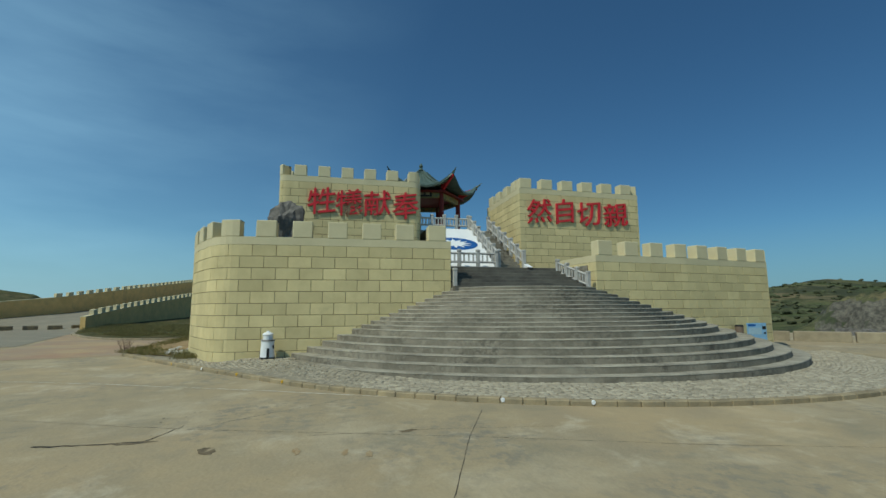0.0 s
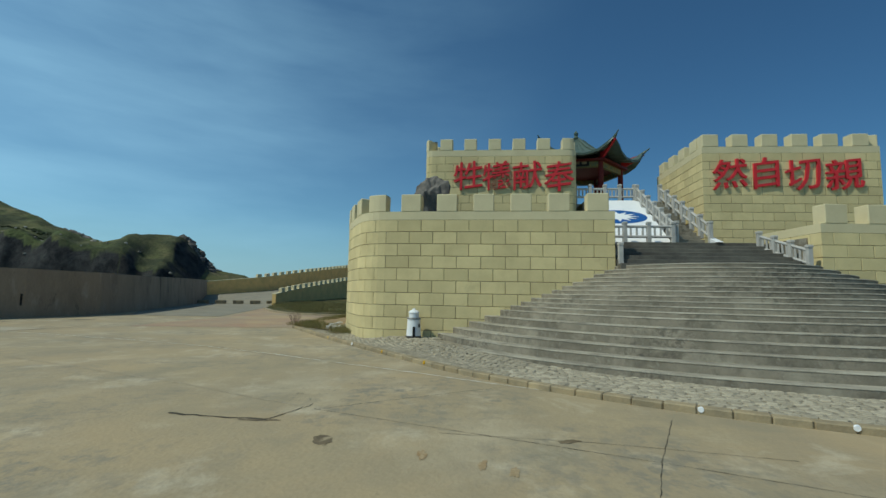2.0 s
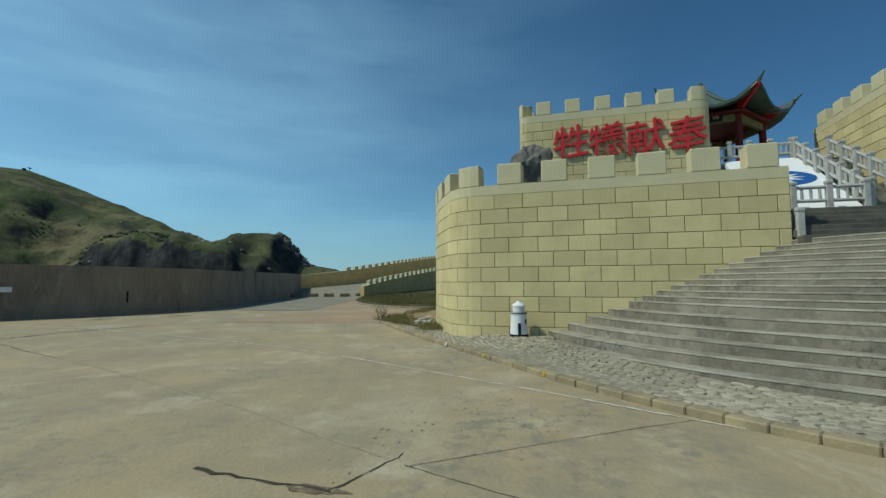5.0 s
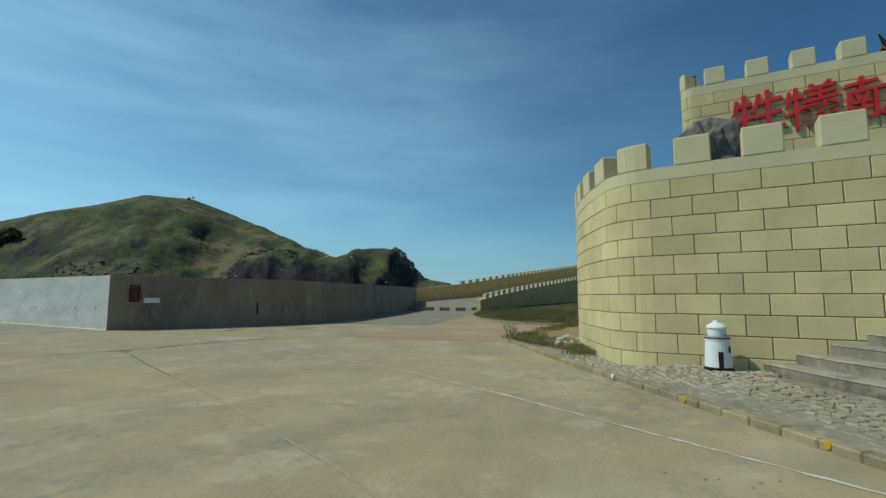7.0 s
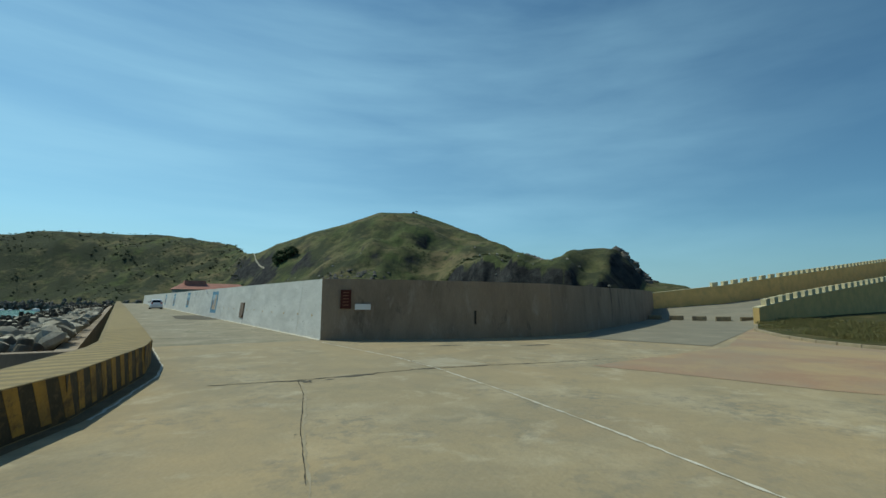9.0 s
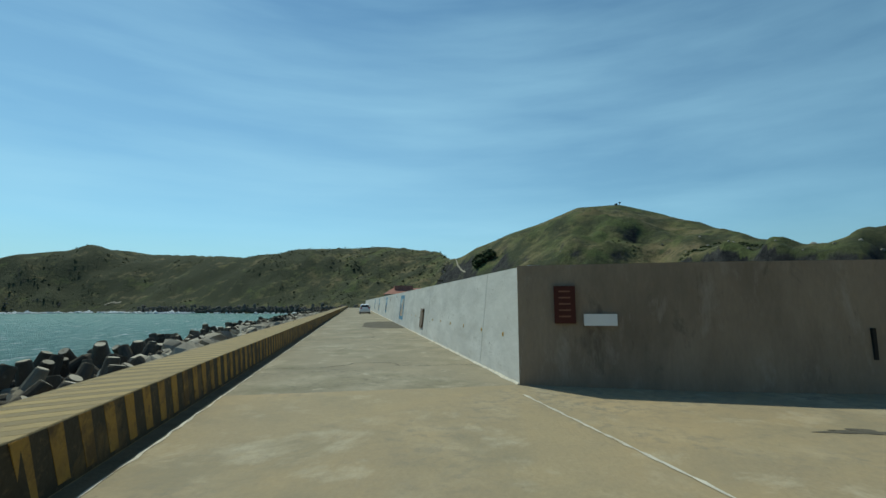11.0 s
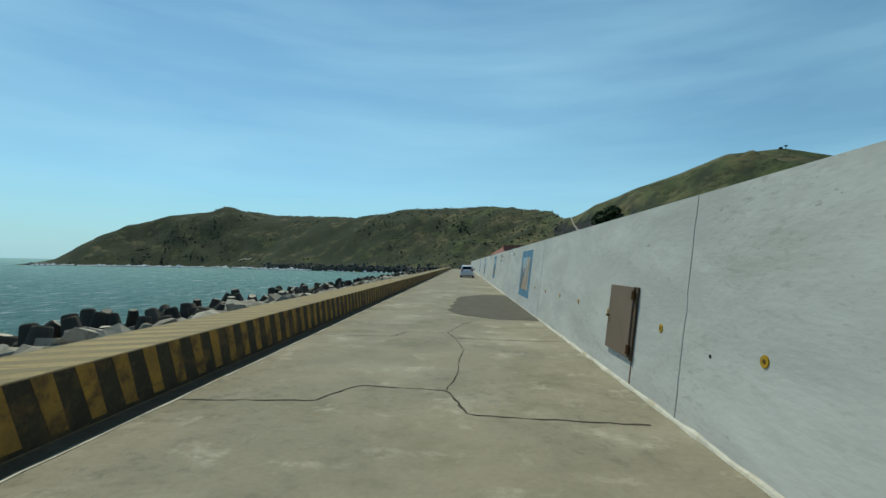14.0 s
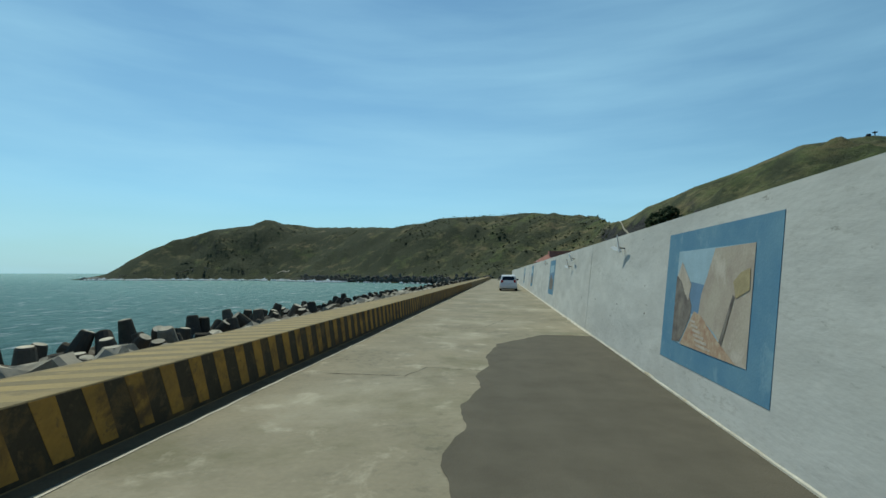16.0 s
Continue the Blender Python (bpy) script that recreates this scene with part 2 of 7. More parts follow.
GREYWALL = material("dirty_grey_seawall", (0.37, 0.295, 0.215), 0.9, 0.3, 0.8, 18, 0.3, tint=(0.28, 0.22, 0.16), object_vary=0.10, stain=0.7, stain_colour=(0.14, 0.11, 0.08), stain_scale=0.6, stretch=(1, 1, 0.35), more=((0.75, (0.055, 0.048, 0.04), 1.1, 0.59, 0.70), (0.45, (0.40, 0.35, 0.29), 1.9, 0.56, 0.7)))
WHITEWALL = material("whitewashed_seawall", (0.53, 0.52, 0.48), 0.9, 0.16, 0.7, 16, 0.15, tint=(0.45, 0.445, 0.42), stain=0.4, stain_colour=(0.43, 0.43, 0.40), stain_scale=0.45,
                     more=((0.7, (0.64, 0.63, 0.59), 0.9, 0.42, 0.70), (0.5, (0.41, 0.40, 0.37), 2.4, 0.55, 0.68), (0.6, (0.385, 0.37, 0.33), 0.6, 0.56, 0.72), (0.75, (0.24, 0.23, 0.20), 7.0, 0.63, 0.70)),
                     stretch=(1, 0.5, 1.5), scabs=(0.38, (0.29, 0.28, 0.245), 13.0, 0.54, 0.60, 0.8))
PARAPET = material("yellowed_parapet_concrete", (0.26, 0.195, 0.09), 0.85, 0.3, 1.5, 20, 0.4, tint=(0.25, 0.2, 0.11), stain=0.4, stain_colour=(0.3, 0.26, 0.19), stain_scale=1.2)
STRIPE_Y = material("yellow_hazard_paint", (0.45, 0.26, 0.055), 0.8, 0.35, 2.5, 25, 0.3, tint=(0.30, 0.18, 0.05), stain=0.6, stain_colour=(0.10, 0.07, 0.035), stain_scale=1.4, more=((0.85, (0.08, 0.055, 0.03), 1.6, 0.50, 0.62), (0.6, (0.10, 0.075, 0.04), 9.0, 0.55, 0.65)))
STRIPE_K = material("black_hazard_paint", (0.05, 0.042, 0.027), 0.7, 0.35, 2.5, 25, 0.3, tint=(0.075, 0.06, 0.035), more=((0.7, (0.17, 0.11, 0.04), 1.8, 0.52, 0.66), (0.5, (0.14, 0.10, 0.05), 8.0, 0.55, 0.66)))
RED = material("red_letter_paint", (0.60, 0.035, 0.045), 0.5, 0.15, 3, 20, 0.1)
RAILSTONE = material("grey_stone_rail", (0.48, 0.46, 0.42), 0.75, 0.2, 4, 40, 0.3, stain=0.3, stain_colour=(0.25, 0.24, 0.22), stain_scale=3)
WHITE = material("white_paint", (0.78, 0.78, 0.77), 0.6, 0.06, 3, 30, 0.1)
BLUE = material("blue_emblem_paint", (0.02, 0.10, 0.32), 0.55, 0.1, 4, 30, 0.1)
FRAMEBLUE = material("blue_frame_paint", (0.10, 0.22, 0.33), 0.75, 0.2, 2, 40, 0.12, tint=(0.15, 0.28, 0.37), more=((0.5, (0.22, 0.34, 0.40), 2.5, 0.56, 0.66),))
ROOFTILE = material("green_glazed_tile", (0.10, 0.135, 0.11), 0.35, 0.3, 6, 40, 0.3)
DARKRED = material("dark_red_lacquer", (0.16, 0.022, 0.018), 0.5, 0.2, 5, 40, 0.1)
BEAM = material("painted_beam_green_gold", (0.10, 0.16, 0.11), 0.6, 0.2, 7, 20, 0.1, tint=(0.34, 0.23, 0.06))
BLACK = material("black_paint", (0.02, 0.02, 0.02), 0.5, 0.2, 5, 40, 0.1)
ROCK = material("grey_boulder_rock", (0.20, 0.18, 0.155), 0.9, 0.4, 2.5, 14, 0.8, tint=(0.08, 0.074, 0.068))
# leg sides darkened for the shade that falls on them
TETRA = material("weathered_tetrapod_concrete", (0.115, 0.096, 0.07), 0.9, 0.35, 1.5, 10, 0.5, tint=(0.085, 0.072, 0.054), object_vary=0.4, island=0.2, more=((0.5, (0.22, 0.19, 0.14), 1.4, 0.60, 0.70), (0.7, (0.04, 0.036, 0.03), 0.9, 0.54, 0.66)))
# end faces paled: the sun on them is put into the colour
TETRAEND = material("sunlit_tetrapod_end", (0.60, 0.53, 0.41), 0.9, 0.3, 3, 14, 0.4, tint=(0.42, 0.37, 0.28), object_vary=0.3, more=((0.8, (0.10, 0.09, 0.075), 3.0, 0.58, 0.66),))
BROWN = material("brown_hatch_board", (0.20, 0.145, 0.105), 0.6, 0.15, 2, 30, 0.15)
RUST = material("rusty_iron", (0.17, 0.085, 0.035), 0.8, 0.4, 8, 50, 0.4)


def land_material(name="grass_scrub_and_rock", dark=(0.018, 0.019, 0.021), pale=(0.085, 0.083, 0.078), fine=1.0):
    """Grass, scrub and bare rock by height noise and by steepness."""
    m = bpy.data.materials.new(name)
    m.use_nodes = True
    n, l = m.node_tree.nodes, m.node_tree.links
    b = n["Principled BSDF"]
    b.inputs["Roughness"].default_value = 0.95
    b.inputs["Specular IOR Level"].default_value = 0.1
    geo = n.new("ShaderNodeNewGeometry")

    def tex(scale, detail=8, rough=0.65):
        t = n.new("ShaderNodeTexNoise")
        t.inputs["Scale"].default_value, t.inputs["Detail"].default_value, t.inputs["Roughness"].default_value = scale * fine, detail, rough
        l.new(geo.outputs["Position"], t.inputs["Vector"])
        return t

    def blend(fac, a, c, lo, hi):
        r = n.new("ShaderNodeValToRGB")
        r.color_ramp.elements[0].position, r.color_ramp.elements[1].position = lo, hi
        l.new(fac, r.inputs["Fac"])
        x = n.new("ShaderNodeMixRGB")
        l.new(r.outputs["Color"], x.inputs[0])
        for i, v in ((1, a), (2, c)):
            if isinstance(v, tuple):
                x.inputs[i].default_value = (*v, 1)
            else:
                l.new(v, x.inputs[i])
        return x.outputs["Color"]

    grass = blend(tex(0.05).outputs["Fac"], (0.092, 0.112, 0.044), (0.19, 0.155, 0.085), 0.40, 0.62)
    grass = blend(tex(0.22, 6, 0.75).outputs["Fac"], (0.055, 0.066, 0.032), grass, 0.36, 0.52)
    # the dark tone takes more of the cover towards the headland
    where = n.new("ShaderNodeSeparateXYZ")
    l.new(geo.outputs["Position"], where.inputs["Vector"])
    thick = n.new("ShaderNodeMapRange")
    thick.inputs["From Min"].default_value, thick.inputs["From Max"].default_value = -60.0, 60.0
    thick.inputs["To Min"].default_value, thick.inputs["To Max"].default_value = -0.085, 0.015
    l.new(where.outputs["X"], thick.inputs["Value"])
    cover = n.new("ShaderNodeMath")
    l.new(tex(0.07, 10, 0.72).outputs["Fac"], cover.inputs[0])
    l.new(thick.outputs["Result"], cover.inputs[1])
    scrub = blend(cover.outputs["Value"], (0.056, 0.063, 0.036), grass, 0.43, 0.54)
    speck = blend(tex(0.5, 5, 0.8).outputs["Fac"], scrub, (0.30, 0.28, 0.25), 0.70, 0.74)
    sep = n.new("ShaderNodeSeparateXYZ")
    l.new(geo.outputs["Normal"], sep.inputs["Vector"])
    rock = blend(tex(0.4, 9, 0.7).outputs["Fac"], dark, pale, 0.40, 0.78)
    jitter = n.new("ShaderNodeMath")
    jitter.operation = "MULTIPLY_ADD"
    l.new(tex(0.15).outputs["Fac"], jitter.inputs[0])
    jitter.inputs[1].default_value = 0.35
    l.new(sep.outputs["Z"], jitter.inputs[2])
    final = blend(jitter.outputs["Value"], rock, speck, 0.80, 0.90)
    l.new(final, b.inputs["Base Color"])
    bp = n.new("ShaderNodeBump")
    bp.inputs["Strength"].default_value, bp.inputs["Distance"].default_value = 0.9, 1.2 / fine
    l.new(tex(0.35, 8, 0.7).outputs["Fac"], bp.inputs["Height"])
    l.new(bp.outputs["Normal"], b.inputs["Normal"])
    return m


def sea_material():
    m = bpy.data.materials.new("choppy_sea_water")
    m.use_nodes = True
    n, l = m.node_tree.nodes, m.node_tree.links
    b = n["Principled BSDF"]
    b.inputs["Roughness"].default_value = 0.42
    b.inputs["Specular IOR Level"].default_value = 0.30
    b.inputs["IOR"].default_value = 1.33
    geo = n.new("ShaderNodeNewGeometry")
    mp = n.new("ShaderNodeMapping")
    mp.inputs["Scale"].default_value = (1.0, 0.5, 1.0)
    mp.inputs["Rotation"].default_value = (0, 0, 0.9)
    l.new(geo.outputs["Position"], mp.inputs["Vector"])

    def tex(scale, detail, rough):
        t = n.new("ShaderNodeTexNoise")
        t.inputs["Scale"].default_value, t.inputs["Detail"].default_value, t.inputs["Roughness"].default_value = scale, detail, rough
        l.new(mp.outputs["Vector"], t.inputs["Vector"])
        return t.outputs["Fac"]

    def mixed(fac, a, c, lo, hi):
        r = n.new("ShaderNodeValToRGB")
        r.color_ramp.elements[0].position, r.color_ramp.elements[1].position = lo, hi
        l.new(fac, r.inputs["Fac"])
        x = n.new("ShaderNodeMixRGB")
        l.new(r.outputs["Color"], x.inputs[0])
        for i, v in ((1, a), (2, c)):
            if isinstance(v, tuple):
                x.inputs[i].default_value = (*v, 1)
            else:
                l.new(v, x.inputs[i])
        return x.outputs["Color"]
    waves = tex(0.8, 12, 0.76)
    col = mixed(waves, (0.075, 0.22, 0.195), (0.20, 0.385, 0.345), 0.42, 0.58)
    col = mixed(tex(0.035, 6, 0.6), col, (0.13, 0.30, 0.265), 0.48, 0.78)
    col = mixed(tex(0.4, 13, 0.76), col, (0.72, 0.75, 0.75), 0.572, 0.62)
    l.new(col, b.inputs["Base Color"])
    bp = n.new("ShaderNodeBump")
    bp.inputs["Strength"].default_value, bp.inputs["Distance"].default_value = 1.0, 1.6
    l.new(waves, bp.inputs["Height"])
    l.new(bp.outputs["Normal"], b.inputs["Normal"])
    return m


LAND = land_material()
SEA = sea_material()


# ---- mesh helpers ----
def mesh_of(name, bm, mat, smooth=False):
    me = bpy.data.meshes.new(name)
    bm.normal_update()
    bm.to_mesh(me)
    bm.free()
    me.materials.append(mat)
    if smooth:
        me.shade_smooth()
    return me


def thing(name, label, category, group="", kind="", at=(0, 0, 0)):
    ob = new(name)
    ob.location = at
    ob.empty_display_size = 0.2
    bpy.context.view_layer.update()
    return tagged(ob, label, category, group, kind)


def part(name, bm, mat, parent, label="", smooth=False, m=None):
    me = bm if isinstance(bm, bpy.types.Mesh) else mesh_of(name, bm, mat, smooth)
    ob = new(name, me)
    if parent is not None:
        ob.parent = parent
        ob.matrix_parent_inverse = Matrix.Translation(-parent.location) if parent.parent is None else Matrix()
    if m is not None:
        ob.matrix_basis = m
    return tagged(ob, label)


def solo(name, bm, mat, label, category, group="", kind="", smooth=False):
    return tagged(part(name, bm, mat, None, smooth=smooth), label, category, group, kind)


def box(bm, x0, x1, y0, y1, z0, z1, m=None, bevel=0.0):
    vs = [bm.verts.new(Vector(p) if m is None else m @ Vector(p)) for p in
          ((x0, y0, z0), (x1, y0, z0), (x1, y1, z0), (x0, y1, z0), (x0, y0, z1), (x1, y0, z1), (x1, y1, z1), (x0, y1, z1))]
    fs = [bm.faces.new([vs[i] for i in q]) for q in ((3, 2, 1, 0), (4, 5, 6, 7), (0, 1, 5, 4), (1, 2, 6, 5), (2, 3, 7, 6), (3, 0, 4, 7))]
    if bevel:
        es = {e for f in fs for e in f.edges}
        bmesh.ops.bevel(bm, geom=list(es), offset=bevel, segments=1, affect="EDGES")
    return bm


def block(x0, x1, y0, y1, z0, z1, bevel=0.0, m=None):
    return box(bmesh.new(), x0, x1, y0, y1, z0, z1, m, bevel)


def prism(bm, pts, z0, z1):
    """A polygon, counter-clockwise from above, between two heights; z may be a number or a function of x and y."""
    lo = z0 if callable(z0) else (lambda x, y: z0)
    hi = z1 if callable(z1) else (lambda x, y: z1)
    a = [bm.verts.new((x, y, lo(x, y))) for x, y in pts]
    b = [bm.verts.new((x, y, hi(x, y))) for x, y in pts]
    bm.faces.new(a[::-1])
    bm.faces.new(b)
    k = len(pts)
    for i in range(k):
        bm.faces.new((a[i], a[(i + 1) % k], b[(i + 1) % k], b[i]))
    return bm


def tube(bm, p, q, r0, r1=None, n=8):
    p, q = Vector(p), Vector(q)
    r1 = r0 if r1 is None else r1
    turn = (q - p).to_track_quat("Z", "Y").to_matrix()
    rings = []
    for c, r in ((p, r0), (q, r1)):
        rings.append([bm.verts.new(c + turn @ Vector((r * math.cos(6.28319 * i / n), r * math.sin(6.28319 * i / n), 0))) for i in range(n)])
    for i in range(n):
        bm.faces.new((rings[0][i], rings[0][(i + 1) % n], rings[1][(i + 1) % n], rings[1][i]))
    bm.faces.new(rings[0][::-1])
    bm.faces.new(rings[1])
    return bm


def spin(bm, profile, centre, n=24, a0=0.0, a1=360.0):
    """A profile of (radius, z) turned about a vertical axis."""
    full = abs(a1 - a0) >= 359.9
    steps = n if full else n + 1
    rings = []
    for i in range(steps):
        a = radians(a0 + (a1 - a0) * i / n)
        rings.append([bm.verts.new((centre[0] + r * math.cos(a), centre[1] + r * math.sin(a), centre[2] + z)) for r, z in profile])
    for i in range(n):
        p, q = rings[i], rings[(i + 1) % steps]
        for j in range(len(profile) - 1):
            bm.faces.new((p[j], q[j], q[j + 1], p[j + 1]))
    return bm, rings


class Line:
    """A plan line walked by its length."""

    def __init__(self, pts):
        self.p = [Vector((x, y)) for x, y in pts]
        self.s = [0.0]
        for a, b in zip(self.p, self.p[1:]):
            self.s.append(self.s[-1] + (b - a).length)
        self.length = self.s[-1]

    def at(self, s):
        s = min(max(s, 0.0), self.length)
        for i in range(len(self.p) - 1):
            if s <= self.s[i + 1] or i == len(self.p) - 2:
                a, b = self.p[i], self.p[i + 1]
                k = (s - self.s[i]) / max(1e-9, self.s[i + 1] - self.s[i])
                d = (b - a).normalized()
                return a.lerp(b, k), d

    def chord(self, s0, s1, z=0.0):
        """A pose at the middle of a stretch: x along it, y inwards (to the left of the way)."""
        a, b = self.at(s0)[0], self.at(s1)[0]
        d = (b - a).normalized()
        c = (a + b) / 2
        m = Matrix(((d.x, -d.y, 0, c.x), (d.y, d.x, 0, c.y), (0, 0, 1, z), (0, 0, 0, 1)))
        return m, (b - a).length


def rounded(pts, r, n=5):
    """The plan line with its inner corners rounded."""
    out = [Vector(pts[0])]
    for a, b, c in zip(pts, pts[1:], pts[2:]):
        a, b, c = Vector(a), Vector(b), Vector(c)
        u, v = (a - b), (c - b)
        k = min(r, u.length * 0.45, v.length * 0.45)
        p, q = b + u.normalized() * k, b + v.normalized() * k
        for i in range(n + 1):
            t = i / n
            out.append((1 - t) ** 2 * p + 2 * t * (1 - t) * b + t * t * q)
    out.append(Vector(pts[-1]))
    return [(v.x, v.y) for v in out]


def strip(bm, line, y0, y1, z0, z1, step=0.5, s0=0.0, s1=None):
    """A solid that follows a plan line, between two offsets to its left and two heights (numbers or functions of the length)."""
    s1 = line.length if s1 is None else s1
    marks = sorted({s0, s1, *[s for s in line.s if s0 < s < s1]})
    f0 = z0 if callable(z0) else (lambda s: z0)
    f1 = z1 if callable(z1) else (lambda s: z1)
    prev = None
    for i, s in enumerate(marks):
        p, _ = line.at(s)
        e = 0.02
        d = (line.at(s + e)[0] - line.at(s - e)[0]).normalized()
        nrm = Vector((-d.y, d.x))
        ring = []
        for off, z in ((y0, f0(s)), (y1, f0(s)), (y1, f1(s)), (y0, f1(s))):
            o = off(z) if callable(off) else off
            c = p + nrm * o
            ring.append(bm.verts.new((c.x, c.y, z)))
        if prev:
            for j in range(4):
                bm.faces.new((prev[j], ring[j], ring[(j + 1) % 4], prev[(j + 1) % 4]))
        else:
            bm.faces.new(ring[::-1])
        prev = ring
    bm.faces.new(prev)
    bmesh.ops.recalc_face_normals(bm, faces=bm.faces[:])
    return bm


# ---- ground heights ----
def smooth(a, b, x):
    t = min(1.0, max(0.0, (x - a) / (b - a)))
    return t * t * (3 - 2 * t)


def ground(x, y):
    """The plaza's slight fall and the level breakwater road."""
    z = -0.0038 * min(max(x, -20), 12) + (0.0068 * y if y < 0 else 0.0012 * y)
    return z


# the skyline round the place: bearing from (-4, 0), distance of the crest, its height, distance of the foot
HEADLAND = [(-45, 520, -6, 500), (-43.4, 520, -2, 500), (-42.0, 520, 1, 470), (-40.4, 520, 12, 460), (-37.8, 520, 27, 450), (-32.6, 520, 46, 430), (-29, 520, 51, 420), (-27.5, 520, 57, 410),
          (-25.7, 520, 53, 390), (-21.9, 510, 50, 350), (-13, 400, 40, 300), (-6, 385, 47, 270), (2, 385, 49, 230), (9.5, 385, 46, 180)]
HILLS = [(12.5, 260, 27.5, 160), (13.6, 240, 26, 150), (15.8, 225, 29.5, 130), (18, 220, 32, 120), (20, 215, 34.5, 110), (24.5, 215, 40, 95), (28.6, 215, 46, 90), (33.4, 215, 46, 85), (38.5, 215, 39.5, 80),
          (43, 205, 31, 75)]
CRAG = [(48, 170, 20, 70), (52, 120, 13.5, 70), (55.5, 105, 11.7, 70), (60, 100, 12.9, 68), (63.5, 100, 13.5, 68), (65.7, 100, 9.5, 70), (67, 100, 6.2, 72),
          (71, 100, 5.0, 75), (76, 110, -2, 90)]
INLAND = [(90, 130, -4, 100), (140, 200, 6, 120), (146, 200, 8.2, 90), (150, 200, 10.5, 90), (156, 200, 8, 80), (164, 150, 6, 70), (180, 150, 5, 70)]
CRESTS = HEADLAND + HILLS + CRAG + INLAND


def crest(bearing):
    for p, q in zip(CRESTS, CRESTS[1:]):
        if p[0] <= bearing <= q[0]:
            k = (bearing - p[0]) / (q[0] - p[0])
            return [a + (b - a) * k for a, b in zip(p[1:], q[1:])]
    return (520, -9, 500)


def height(x, y):
    """The land beyond the breakwater and plaza."""
    dx, dy = x + 4.0, y
    r = math.hypot(dx, dy)
    bearing = math.degrees(math.atan2(dx, dy))
    d, h, foot = crest(bearing)
    if r < foot:
        k = smooth(foot - 30, foot, r)
        base = -6.5 if bearing < 3 else (-5.0 if bearing < 75 else -1.2)
        return base + (2.6 if bearing < 3 else 3.0) * k if bearing < 75 else base
    k = min(1.0, (r - foot) / max(1.0, d - foot))
    lump = noise.fractal((x * 0.02, y * 0.02, 3.1), 1.0, 2.0, 5)
    fine = noise.fractal((x * 0.09, y * 0.09, 7.7), 1.0, 2.0, 4)
    z0 = -3.0 if bearing < 75 else -1.0
    low = min(0.75, 13.5 / max(8.0, h - z0)) * (0.92 + 0.2 * noise.noise((bearing * 0.35, 1.0, 4.0)))
    cliff = low * smooth(36.5, 44, bearing) * (1 - smooth(58, 64, bearing)) + 0.40 * smooth(60, 64, bearing) * (1 - smooth(70, 74, bearing)) + 0.16 * smooth(-44, -38, bearing) * (1 - smooth(-33, -27, bearing))
    ramp = 0.55 * k + 0.45 * k * k * (3 - 2 * k)
    edge = 0.08 + 0.03 * noise.noise((x * 0.05, y * 0.05, 9.0))
    start = 0.06 * abs(noise.noise((bearing * 0.3, 5.0, 2.0)))
    rise = z0 + (h - z0) * (cliff * smooth(start, start + edge, k) + (1 - cliff) * ramp) if h > z0 else h
    amp = min(1.0, 4 * k * (1 - k) + 0.12) * max(0.0, h) * 0.13
    amp *= 1 + 1.6 * smooth(49, 53, bearing) * (1 - smooth(68, 72, bearing))
    amp *= 1 + 1.1 * (1 - smooth(-34, -28, bearing))
    if r > d:
        rise = h - (r - d) * 0.12 - 0.002 * (r - d) ** 1.3
        amp *= 0.5
    return max(rise + amp * lump + amp * 0.5 * fine, -9.0)


def build_land():
    bm = bmesh.new()
    bearings = []
    b = -60.0
    while b <= 180.0:
        bearings.append(b)
        b += 0.4 if -45 < b < 80 else (1.0 if b > 130 else 3.0)
    bearings += [200, 230, 260, 290]
    radii = [48 * 1.022 ** i for i in range(116)] + [720, 900, 1400, 2500, 4500]
    grid = []
    for b in bearings:
        col = []
        for r in radii:
            x, y = -4.0 + r * math.sin(radians(b)), r * math.cos(radians(b))
            z = height(x, y) if b <= 180 and r < 2000 else -9.0
            if b > 180:
                z = -9.0
            if r >= 2000:
                z = -9.0
            col.append(bm.verts.new((x, y, z)))
        grid.append(col)
    for i in range(len(grid)):
        p, q = grid[i], grid[(i + 1) % len(grid)]
        for j in range(len(radii) - 1):
            bm.faces.new((p[j], p[j + 1], q[j + 1], q[j]))
    hub = bm.verts.new((-4.0, 0, -7.0))
    for i in range(len(grid)):
        bm.faces.new((hub, grid[i][0], grid[(i + 1) % len(grid)][0]))
    bmesh.ops.recalc_face_normals(bm, faces=bm.faces[:])
    if sum(f.normal.z for f in bm.faces) < 0:
        bmesh.ops.reverse_faces(bm, faces=bm.faces[:])
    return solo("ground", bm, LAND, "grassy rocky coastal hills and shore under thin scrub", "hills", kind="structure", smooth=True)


build_land()
bm = bmesh.new()
far = 4800
vs = [bm.verts.new(p) for p in ((-far, -far, -4.0), (far, -far, -4.0), (far, far, -4.0), (-far, far, -4.0))]
bm.faces.new(vs)
solo("water", bm, SEA, "choppy blue-green sea with small white caps", "sea", kind="structure")

